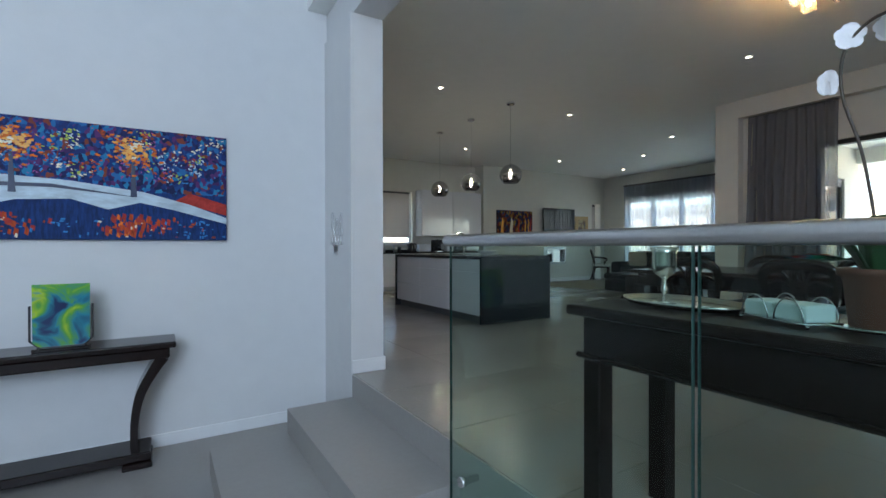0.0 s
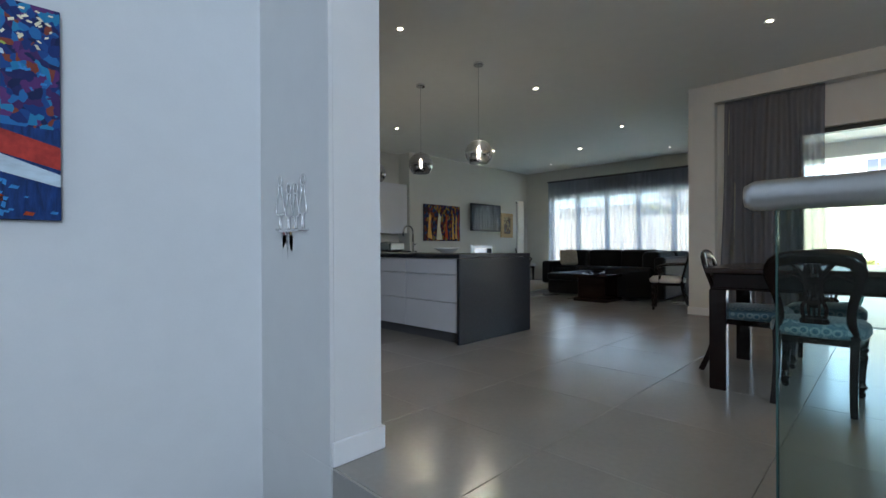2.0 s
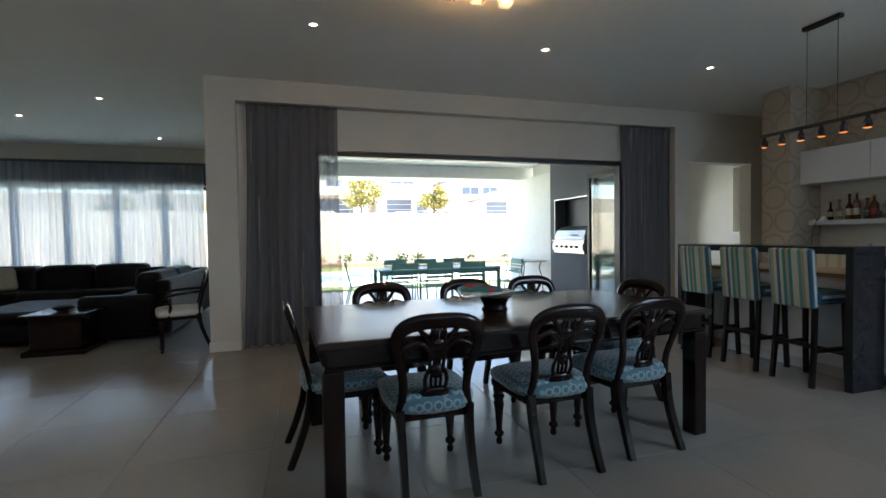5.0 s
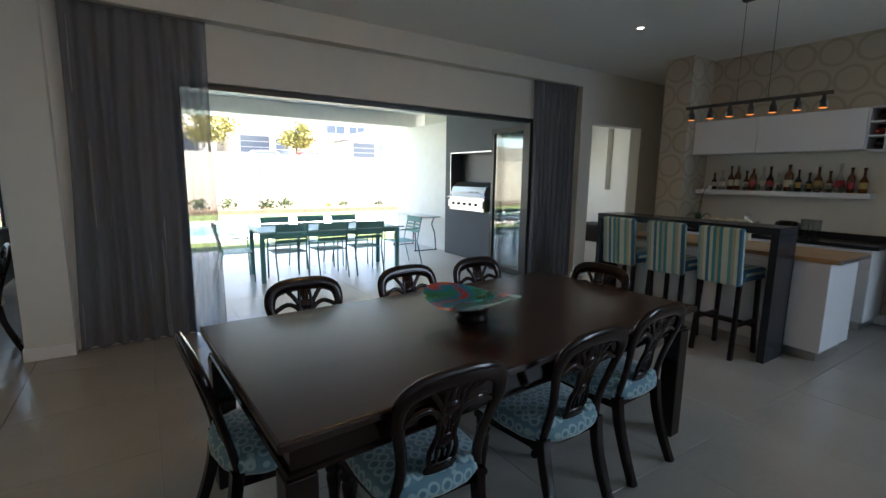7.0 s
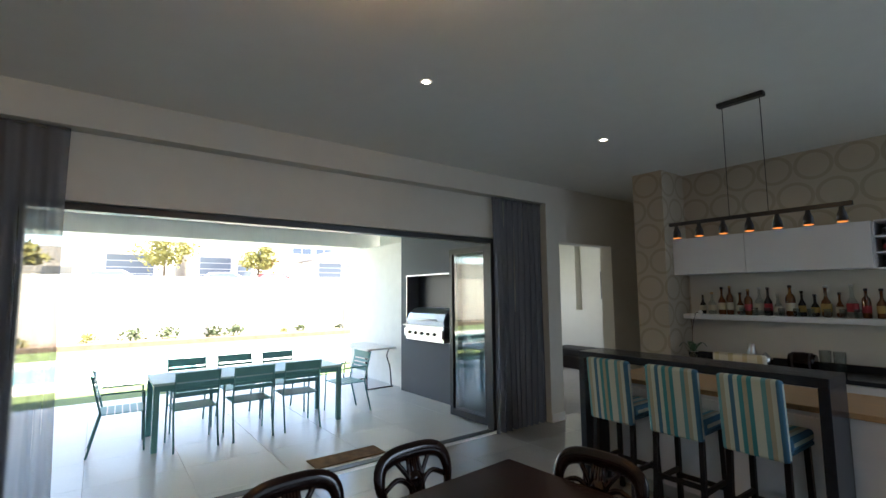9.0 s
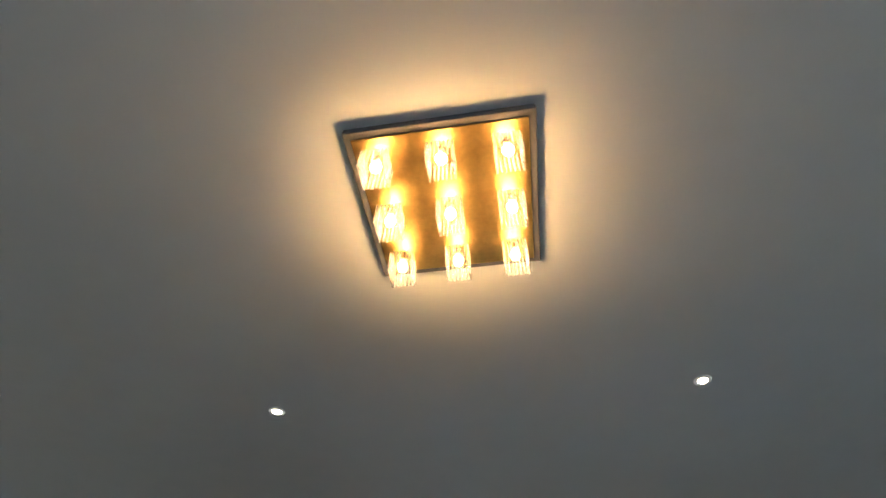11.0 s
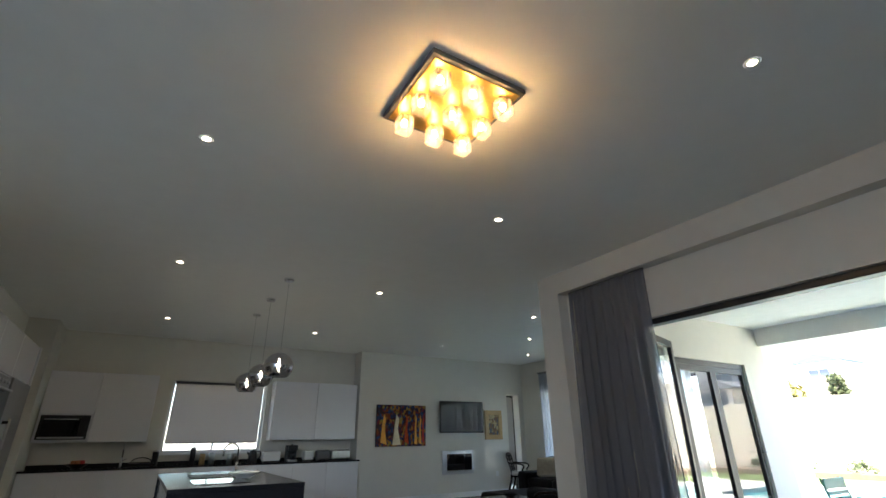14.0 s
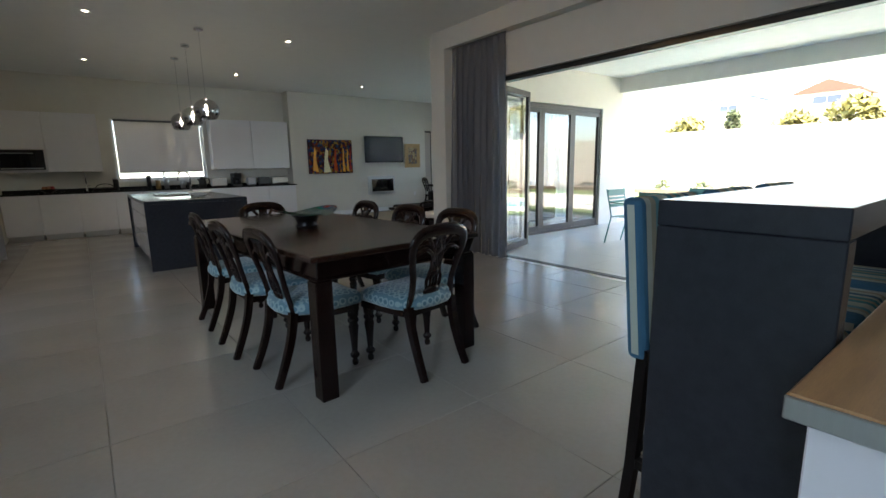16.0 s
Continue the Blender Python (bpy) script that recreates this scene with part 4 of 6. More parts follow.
def kitchen_window():
    w = thing("window_1", "kitchen window behind a grey roller blind", "window", kind="structure")
    for bx in ((4.10, 4.15, 10.74, 10.80, 1.09, 2.40), (5.82, 5.87, 10.74, 10.80, 1.09, 2.40), (4.15, 5.82, 10.74, 10.80, 2.35, 2.40), (4.15, 5.82, 10.74, 10.80, 1.09, 1.14), (4.97, 5.0, 10.74, 10.80, 1.14, 2.35)):
        part("window_frame", box(*bx, bev=0.003), WHITE_TRIM, w)
    for a, b in ((4.15, 4.97), (5.0, 5.82)):
        p = part("pane", box(a, b, 10.765, 10.771, 1.14, 2.35), PANE, w)
        p.visible_shadow = False
    part("window_sill", box(4.08, 5.89, 10.61, 10.66, 1.06, 1.09, 0.004), WHITE_TRIM, w)
    r = thing("roller_blind", "grey roller blind drawn almost down over the kitchen window", "blind")
    part("fabric", box(4.16, 5.80, 10.700, 10.703, 1.27, 2.355), BLIND, r)
    part("bottom_bar", box(4.16, 5.80, 10.694, 10.709, 1.255, 1.275, 0.004), GREYPLASTIC, r)
    part("roller", lathe([(0.022, 4.15), (0.022, 5.81)], 12, (0, 10.70, 2.372), axis='X'), GREYPLASTIC, r)


kitchen_window()

# island
isl = thing("kitchen_island", "white gloss kitchen island with dark grey stone ends and top", "kitchen island")
IX0, IX1, IY0, IY1 = 4.055, 5.287, 5.265, 7.85
part("end_panel", box(IX0, IX1, IY0, IY0 + 0.035, 0, 0.858, 0.002), QUARTZ, isl, "dark grey stone waterfall end")
part("end_panel", box(IX0, IX1, IY1 - 0.035, IY1, 0, 0.858, 0.002), QUARTZ, isl, "dark grey stone waterfall end")
part("worktop", box(IX0, IX1, IY0, IY1, 0.86, 0.90, 0.002), QUARTZ, isl, "dark grey polished stone top")
part("body", box(IX0 + 0.05, IX1 - 0.05, IY0 + 0.037, IY1 - 0.037, 0.11, 0.858), SATIN_WHITE, isl)
part("plinth", box(IX0 + 0.09, IX1 - 0.09, IY0 + 0.037, IY1 - 0.037, 0.0, 0.109), GREYPLASTIC, isl, "grey recessed plinth")
for x0, x1 in ((IX0 + 0.022, IX0 + 0.048), (IX1 - 0.048, IX1 - 0.022)):
    for a, b in ((IY0 + 0.039, 6.10), (6.104, 6.97), (6.974, IY1 - 0.039)):
        for c, d in ((0.11, 0.408), (0.414, 0.690), (0.696, 0.855)):
            part("drawer_front", box(x0, x1, a, b, c, d, 0.004), GLOSS_WHITE, isl, "glossy white drawer front")
part("sink", box(4.35, 4.80, 6.55, 7.15, 0.9005, 0.906, 0.002), BLACK, isl, "black inset sink")
part("hob", box(4.30, 4.82, 5.60, 6.25, 0.9005, 0.905, 0.002), BLACKGLASS, isl, "black glass hob")


def tap(at, turn=0):
    t = thing("kitchen_tap", "chrome swan-neck mixer tap", "tap", pose(*at, 0, 0, turn))
    part("base", lathe([(0.028, 0), (0.028, 0.012), (0.018, 0.02), (0.017, 0.14), (0.012, 0.15)], 16), CHROME, t)
    part("spout", sweep([(0, 0, 0.12), (0, 0, 0.28)] + [(0.085 - 0.085 * math.cos(a), 0, 0.28 + 0.085 * math.sin(a)) for a in [math.pi * k / 10 for k in range(1, 11)]] + [(0.17, 0, 0.22)], (0.011, 0.011), 10, (0, 1, 0)), CHROME, t)
    part("lever", sweep([(0, 0.015, 0.10), (0, 0.07, 0.125)], (0.006, 0.006), 8, (0, 0, 1)), CHROME, t)


tap((4.86, 6.85, 0.90), 180)
tap((3.55, 10.5, 0.90), -90)


def bowl(at, r, h, material, label, lip=0.02):
    t = thing("bowl", label, "bowl", pose(*at))
    part("bowl_body", lathe([(r * 0.4, 0), (r * 0.45, 0.006), (r * 0.85, h * 0.7), (r, h), (r - 0.006, h + 0.003), (r * 0.8, h * 0.72), (r * 0.35, 0.016), (0.002, 0.014)], 28), material, t)
    return t


bowl((4.85, 6.20, 0.906), 0.17, 0.06, WHITEPLASTIC, "shallow white bowl on the island")


def kettle(at, material):
    t = thing("kettle", "black and steel electric kettle on the worktop", "kettle", pose(*at))
    part("kettle_body", lathe([(0.075, 0), (0.085, 0.01), (0.08, 0.10), (0.062, 0.20), (0.05, 0.215), (0.008, 0.225), (0.008, 0.24), (0.001, 0.242)], 20), material, t)
    part("handle", sweep(resample([(0.06, 0, 0.20), (0.13, 0, 0.19), (0.14, 0, 0.10), (0.085, 0, 0.05)], 4), (0.012, 0.010), 8, (0, 1, 0)), BLACK, t)
    part("spout", sweep([(-0.06, 0, 0.14), (-0.11, 0, 0.19)], [(0.025, 0.02), (0.010, 0.008)], 8, (0, 1, 0)), material, t)


def toaster(at, material, w=0.30, label="two-slot toaster on the worktop"):
    t = thing("toaster", label, "toaster", pose(*at))
    part("toaster_body", box(-w / 2, w / 2, -0.09, 0.09, 0.012, 0.19, 0.025, 3), material, t)
    for y in (-0.03, 0.03):
        part("slot", box(-w * 0.38, w * 0.38, y - 0.012, y + 0.012, 0.188, 0.192), BLACK, t)
    part("lever", box(w / 2, w / 2 + 0.02, -0.02, 0.02, 0.10, 0.12, 0.003), BLACK, t)
    for sx in (-1, 1):
        part("foot", box(sx * w * 0.38 - 0.015, sx * w * 0.38 + 0.015, -0.07, 0.07, 0, 0.012), BLACK, t)


def canister(at, r, h, material, label):
    t = thing("canister", label, "canister", pose(*at))
    part("canister_body", lathe([(r, 0), (r, h * 0.86), (r * 0.97, h * 0.87)], 18), material, t)
    part("lid", lathe([(r * 1.02, h * 0.872), (r * 1.02, h * 0.96), (r * 0.3, h * 0.97), (r * 0.2, h), (0.002, h)], 18), STEEL, t)


def coffee_machine(at):
    t = thing("coffee_machine", "black coffee machine on the worktop", "coffee machine", pose(*at))
    part("machine_body", box(-0.10, 0.10, -0.02, 0.14, 0, 0.30, 0.012, 2), BLACK, t)
    part("head", box(-0.09, 0.09, -0.14, -0.018, 0.20, 0.30, 0.012, 2), BLACK, t)
    part("drip_tray", box(-0.09, 0.09, -0.14, -0.022, 0, 0.03, 0.005), STEEL, t)
    part("jug", lathe([(0.05, 0.031), (0.062, 0.06), (0.05, 0.14), (0.045, 0.16)], 16, (0, -0.08, 0)), BLACKGLASS, t)
    part("knob", lathe([(0.02, 0.302), (0.02, 0.33), (0.002, 0.335)], 12), CHROME, t)


W0 = 0.901
kettle((5.70, 10.38, W0), BLACK)
toaster((6.05, 10.40, W0), WHITEPLASTIC, 0.34, "white toaster on the kitchen worktop")
coffee_machine((6.45, 10.40, W0))
toaster((6.80, 10.42, W0), WHITEPLASTIC, 0.20, "small white toaster on the kitchen worktop")
toaster((7.10, 10.40, W0), GREYPLASTIC, 0.28, "dark grey toaster on the kitchen worktop")
toaster((7.48, 10.40, W0), STEEL, 0.42, "long steel toaster on the kitchen worktop")
for x, r, h, m_ in ((4.05, 0.05, 0.26, BLACK), (4.65, 0.045, 0.30, BLACK), (4.82, 0.05, 0.20, GILT), (4.98, 0.05, 0.20, STEEL), (5.30, 0.05, 0.17, STEEL), (5.42, 0.04, 0.14, BLACK)):
    canister((x, 10.46, W0), r, h, m_, "small storage canister by the kitchen window")
bowl((2.95, 10.36, W0), 0.16, 0.07, EBONY, "dark fruit bowl on the worktop")
for dx, dy, mm in ((-0.06, 0, BREAD), (0.06, 0.02, CORAL), (0.0, -0.06, BREAD), (0.01, 0.07, CORAL)):
    solid("fruit", lathe([(0.002, -0.04), (0.03, -0.032), (0.042, 0), (0.03, 0.034), (0.004, 0.036)], 12, (2.95 + dx, 10.36 + dy, W0 + 0.088)), mm, "ripe round fruit in the dark bowl", "fruit", group="fruit in the bowl")
tr = thing("bread_tray", "dark wicker tray on the worktop", "tray", pose(3.85, 10.36, W0))
part("tray_body", box(-0.20, 0.20, -0.12, 0.12, 0, 0.05, 0.01), EBONY, tr)
part("tray_handle", sweep([(0.16 * math.cos(a), 0, 0.05 + 0.09 * math.sin(a)) for a in [math.pi * k / 10 for k in range(11)]], (0.008, 0.008), 6), EBONY, tr)

# tall unit with fridges and ovens
tall = thing("tall_cabinet", "white tall kitchen housing with steel appliances", "cabinet")
TX = 2.42
part("end_panel", box(1.85, TX + 0.02, 5.165, 5.20, 0, 2.455, 0.003), SATIN_WHITE, tall)
part("end_panel", box(1.85, TX + 0.02, 7.93, 7.965, 0, 2.455, 0.003), SATIN_WHITE, tall)
part("body", box(1.85, TX - 0.03, 5.20, 7.93, 0.08, 2.45), SATIN_WHITE, tall)
for a, b in ((5.205, 6.10), (6.104, 6.95), (6.954, 7.925)):
    part("top_door", box(TX - 0.028, TX, a, b, 1.98, 2.45, 0.004), GLOSS_WHITE, tall)
part("drawer_front", box(TX - 0.028, TX, 6.104, 6.95, 0.10, 0.50, 0.004), GLOSS_WHITE, tall)
part("drawer_front", box(TX - 0.028, TX, 6.104, 6.95, 0.505, 0.90, 0.004), GLOSS_WHITE, tall)


def fridge(y0, y1, hy, label):
    t = thing("fridge", label, "fridge")
    part("door", box(TX - 0.028, TX + 0.03, y0, y1, 0.06, 1.97, 0.008, 2), FRIDGE_STEEL, t)
    part("handle", sweep([(TX + 0.085, hy, 0.78), (TX + 0.085, hy, 1.55)], (0.013, 0.013), 10, (0, 1, 0)), STEEL, t)
    for z in (0.82, 1.51):
        part("handle_bracket", box(TX + 0.028, TX + 0.08, hy - 0.012, hy + 0.012, z - 0.015, z + 0.015), BLACK, t)


fridge(5.215, 6.09, 6.0, "tall brushed steel fridge with a long bar handle")
fridge(6.965, 7.915, 7.06, "tall brushed steel freezer with a long bar handle")
for z0, z1, nm in ((0.91, 1.42, "steel built-in oven with a black glass door"), (1.44, 1.96, "steel built-in combination oven")):
    o = thing("oven", nm, "oven", group="built-in ovens")
    part("oven_front", box(TX - 0.028, TX + 0.012, 6.11, 6.945, z0, z1, 0.004), FRIDGE_STEEL, o)
    part("oven_door", box(TX + 0.013, TX + 0.026, 6.15, 6.905, z0 + 0.03, z1 - 0.12, 0.004), BLACKGLASS, o)
    part("handle", sweep([(TX + 0.06, 6.2, z1 - 0.14), (TX + 0.06, 6.86, z1 - 0.14)], (0.011, 0.011), 8, (0, 0, 1)), STEEL, o)
    for k in range(5):
        part("knob", lathe([(0.018, TX + 0.012), (0.016, TX + 0.035)], 12, (0, 6.25 + k * 0.14, z1 - 0.06), axis='X'), STEEL, o)


def pendant(x, y):
    t = thing("pendant_lamp", "smoked mirror glass globe pendant above the island", "pendant lamp", pose(x, y, H), group="pendant lamps over the island")
    part("canopy", lathe([(0.055, -0.032), (0.062, -0.026), (0.062, 0.0)], 20), CHROME, t)
    part("cable", sweep([(0, 0, -0.03), (0, 0, -0.93)], (0.0015, 0.0015), 6, (0, 1, 0)), GREYPLASTIC, t)
    part("lamp_holder", lathe([(0.02, -1.03), (0.024, -0.99), (0.024, -0.93), (0.004, -0.91)], 14), CHROME, t)
    r, zc = 0.168, -1.09
    prof = [(r * math.sin(a), zc + r * math.cos(a) * 0.96) for a in [0.14 + k * (2.28 / 16) for k in range(17)]]
    part("globe", lathe(prof, 32, cap=False), SMOKE, t, "smoked mirror glass globe, open below")
    part("bulb", lathe([(0.004, -1.12), (0.014, -1.112), (0.020, -1.085), (0.018, -1.05), (0.012, -1.03)], 14), SPOT, t, "lit frosted bulb")


for y in (5.80, 6.835, 7.865):
    pendant(5.0, y)
    lamp("pendant_bulb", 'POINT', 1.6, pose(5.0, y, H - 1.16), (1, 0.86, 0.66), radius=0.02)


# ---- living room ----
def flat_picture(name, label, x0, x1, z0, z1, y, material, frame_mat, fw):
    t = thing(name, label, "painting")
    part("frame_board", box(x0, x1, y - 0.018, y + 0.026, z0, z1, 0.004), frame_mat, t)
    if fw:
        for bx in ((x0, x1, y - 0.034, y - 0.018, z0, z0 + fw), (x0, x1, y - 0.034, y - 0.018, z1 - fw, z1), (x0, x0 + fw, y - 0.034, y - 0.018, z0 + fw, z1 - fw), (x1 - fw, x1, y - 0.034, y - 0.018, z0 + fw, z1 - fw)):
            part("frame_side", box(*bx, bev=0.005), frame_mat, t)
    part("picture", box(x0 + fw + 0.002, x1 - fw - 0.002, y - 0.021, y - 0.0185, z0 + fw + 0.002, z1 - fw - 0.002), material, t)
    return t


dp = flat_picture("painting", "dark red and gold knife-painted canvas of abstract figures", 8.225, 9.49, 1.133, 2.025, 10.232, DANCE_PAINT, CANVAS, 0)
for k, (x, w, c) in enumerate(((8.72, 0.09, DAUB_PAINT), (9.22, 0.035, GLOW_PAINT), (9.34, 0.03, GLOW_PAINT), (8.40, 0.07, GLOW_PAINT), (8.98, 0.05, ORANGE_PAINT), (9.42, 0.03, RED_PAINT))):
    part("painted_stroke", plate([(x - w, 1.16 + 0.02 * k), (x + w * 1.3, 1.17), (x + w * 0.4, 1.5), (x + w * 0.7, 1.72), (x, 1.82), (x - w * 0.5, 1.6)], 10.207, 10.2105), c, dp)
fp = flat_picture("painting", "small muted painting in a wide pale gilt frame", 11.24, 11.78, 1.25, 1.95, 10.225, SMALL_PAINT, GILT, 0.11)

tv = thing("television", "black flat television on a wall bracket", "television")
part("casing", box(9.86, 11.14, 10.15, 10.19, 1.41, 2.148, 0.008, 2), BLACK, tv)
part("screen", box(9.875, 11.125, 10.145, 10.1495, 1.425, 2.13), BLACKGLASS, tv, "dark glossy screen")
part("bracket", box(10.3, 10.7, 10.19, 10.26, 1.6, 1.95, 0.004), BLACK, tv)
fpl = thing("fireplace", "steel-framed gas fireplace set into the wall", "fireplace")
part("surround", box(9.96, 10.86, 10.235, 10.262, 0.50, 1.02, 0.004), STEEL, fpl)
part("firebox", box(10.08, 10.80, 10.225, 10.236, 0.58, 0.94, 0.003), CHROME, fpl)
part("opening_edge", box(10.60, 10.80, 10.218, 10.226, 0.58, 0.94), BLACKGLASS, fpl)
sock = thing("wall_socket", "white plastic wall socket near the floor", "socket")
part("faceplate", box(11.55, 11.63, 10.25, 10.26, 0.40, 0.52, 0.004), WHITEPLASTIC, sock)
part("switch", box(11.575, 11.605, 10.244, 10.25, 0.43, 0.48, 0.002), WHITEPLASTIC, sock)

d1 = thing("door_1", "narrow glazed side door covered with a grey blind", "door", kind="structure")
for bx in ((12.02, 12.06, 10.5, 10.56, 0, 2.37), (12.40, 12.44, 10.5, 10.56, 0, 2.37), (12.06, 12.40, 10.5, 10.56, 2.33, 2.37), (12.06, 12.40, 10.5, 10.56, 0, 0.06)):
    part("door_frame", box(*bx, bev=0.003), ALU, d1)
pp = part("pane", box(12.06, 12.40, 10.527, 10.533, 0.06, 2.33), PANE, d1)
pp.visible_shadow = False
part("blind", box(12.045, 12.36, 10.44, 10.446, 0.16, 2.31), BLIND, d1, "grey roller blind")


def sliding_glazing(name, label, x, y0, y1, top, leaves):
    w = thing(name, label, "window", kind="structure")
    part("head_frame", box(x - 0.04, x + 0.04, y0, y1, top - 0.07, top, 0.003), ALU, w)
    part("track", box(x - 0.04, x + 0.04, y0, y1, 0.0, 0.03, 0.003), ALU, w)
    d = (y1 - y0) / leaves
    for i in range(leaves):
        a, b = y0 + i * d, y0 + (i + 1) * d
        for c, e in ((a, a + 0.06), (b - 0.06, b)):
            part("stile", box(x - 0.03, x + 0.03, c, e, 0.03, top - 0.07, 0.003), ALU, w)
        p = part("pane", box(x - 0.004, x + 0.004, a + 0.06, b - 0.06, 0.03, top - 0.07), PANE, w)
        p.visible_shadow = False


sliding_glazing("window_2", "wide dark-framed living room sliding doors", 12.72, 5.2, 9.45, 2.42, 5)


def curtain(name, label, x, y0, y1, z0, z1, folds, amp, material, spread=0.0, seed=1, lean=0.0):
    """Pleated hanging cloth along y, gathered at the heading tape."""
    t = thing(name, label, "curtain")
    rnd = random.Random(seed)
    bm = bmesh.new()
    cols, rows_n = folds * 8, 16
    ph = [rnd.uniform(-0.6, 0.6) for _ in range(folds + 2)]
    am = [rnd.uniform(0.65, 1.2) for _ in range(folds + 2)]
    grid = []
    for r in range(rows_n + 1):
        v = r / rows_n
        line = []
        for c in range(cols + 1):
            u = c / cols
            k = u * folds
            i = int(k)
            f = k - i
            p = ph[i] * (1 - f) + ph[i + 1] * f
            a = (am[i] * (1 - f) + am[i + 1] * f) * amp * (0.45 + 0.55 * min(1, v * 3))
            yy = y0 + (y1 - y0) * u + spread * v * (u - 0.5) + lean * v * u + 0.012 * math.sin(v * 5 + k)
            xx = x + a * math.sin(2 * math.pi * k + p * (0.4 + v))
            line.append(bm.verts.new((xx, yy, z1 + (z0 - z1) * v)))
        grid.append(line)
    for r in range(rows_n):
        for c in range(cols):
            f = bm.faces.new((grid[r][c], grid[r][c + 1], grid[r + 1][c + 1], grid[r + 1][c]))
            f.smooth = True
    part("cloth", bm, material, t)
    part("heading", box(x - 0.014, x + 0.014, y0, y1, z1 - 0.005, z1 + 0.012, 0.003), GREYPLASTIC, t, "curtain heading tape")
    return t


curtain("curtain", "grey sheer curtain gathered beside the folding doors", 7.925, 2.80, 3.86, 0.012, 2.92, 9, 0.048, CURTAIN, 0.04, 3, 0.05)
curtain("curtain", "grey sheer curtain gathered at the far side of the doors", 7.925, -2.27, -1.36, 0.012, 2.92, 9, 0.045, CURTAIN, -0.04, 8)
curtain("sheer_curtain", "white sheer curtains drawn across the living room doors", 12.50, 5.25, 9.44, 0.012, 2.84, 34, 0.035, VOILE, 0, 5)
part_p = solid("curtain_rail", box(12.46, 12.56, 5.2, 9.45, 2.853, 2.88, 0.003), GREYPLASTIC, "grey curtain rail on the living room wall", "curtain rail")
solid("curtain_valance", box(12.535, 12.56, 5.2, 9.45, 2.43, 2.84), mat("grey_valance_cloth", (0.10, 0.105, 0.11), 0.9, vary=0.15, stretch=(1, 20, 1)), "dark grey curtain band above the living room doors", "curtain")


def cushion_box(x0, x1, y0, y1, z0, z1, r=0.06):
    return box(x0, x1, y0, y1, z0, z1, r, 4)


def corner_sofa():
    t = thing("corner_sofa", "black leather corner sofa with a chaise", "sofa")
    part("base", box(11.0, 11.9, 5.1, 8.6, 0.05, 0.34, 0.03, 2), LEATHER, t)
    part("base", box(8.95, 10.99, 5.1, 6.0, 0.05, 0.34, 0.03, 2), LEATHER, t)
    for a, b in ((6.05, 6.87), (6.89, 7.69), (7.71, 8.42)):
        part("seat_cushion", cushion_box(10.95, 11.55, a, b, 0.33, 0.50), LEATHER, t)
        part("back_cushion", cushion_box(11.50, 11.85, a, b, 0.42, 0.90, 0.09), LEATHER, t)
    for a, b in ((9.10, 10.0), (10.02, 10.94)):
        part("seat_cushion", cushion_box(a, b, 5.40, 6.0, 0.33, 0.50), LEATHER, t)
        part("back_cushion", cushion_box(a, b, 5.14, 5.46, 0.42, 0.88, 0.09), LEATHER, t)
    part("back_frame", box(11.75, 11.95, 5.1, 8.6, 0.05, 0.78, 0.05, 3), LEATHER, t)
    part("back_frame", box(8.92, 11.74, 4.98, 5.18, 0.05, 0.78, 0.05, 3), LEATHER, t)
    part("armrest", box(8.86, 9.08, 5.19, 6.05, 0.05, 0.60, 0.07, 4), LEATHER, t)
    part("armrest", box(10.9, 11.74, 8.44, 8.68, 0.05, 0.62, 0.07, 4), LEATHER, t)
    part("corner_cushion", cushion_box(10.95, 11.74, 5.2, 6.03, 0.33, 0.50), LEATHER, t)
    c = thing("ottoman", "low black leather ottoman in front of the sofa", "ottoman")
    part("ottoman_base", box(8.95, 10.3, 6.2, 7.3, 0.04, 0.30, 0.05, 3), LEATHER, c)
    part("ottoman_cushion", box(8.93, 10.32, 6.18, 7.32, 0.30, 0.44, 0.06, 4), LEATHER, c)
    for i, (x, y, a) in enumerate(((11.30, 8.12, 40), (10.35, 5.62, 10))):
        p = thing("scatter_cushion", "patterned pale scatter cushion on the sofa" if i == 0 else "dark scatter cushion on the sofa", "cushion", pose(x, y, 0.70, 0, 25, a))
        part("cover", box(-0.07, 0.07, -0.22, 0.22, -0.2, 0.2, 0.065, 4), RUG if i == 0 else LEATHER, p)


corner_sofa()
ct = thing("coffee_table", "dark wooden coffee table with a lower shelf", "coffee table")
part("tabletop", box(8.25, 8.90, 5.70, 6.35, 0.43, 0.48, 0.012, 2), MAHOG, ct)
part("base", box(8.32, 8.83, 5.77, 6.28, 0.06, 0.43, 0.01), MAHOG, ct)
part("plinth", box(8.26, 8.89, 5.71, 6.34, 0.0, 0.06, 0.01), MAHOG, ct)
bowl((8.58, 6.05, 0.482), 0.13, 0.05, EBONY, "dark dish on the coffee table")
solid("rug", box(9.2, 12.0, 7.9, 9.9, 0.001, 0.016, 0.004), RUG, "pale beige rug under the sofa corner", "rug")


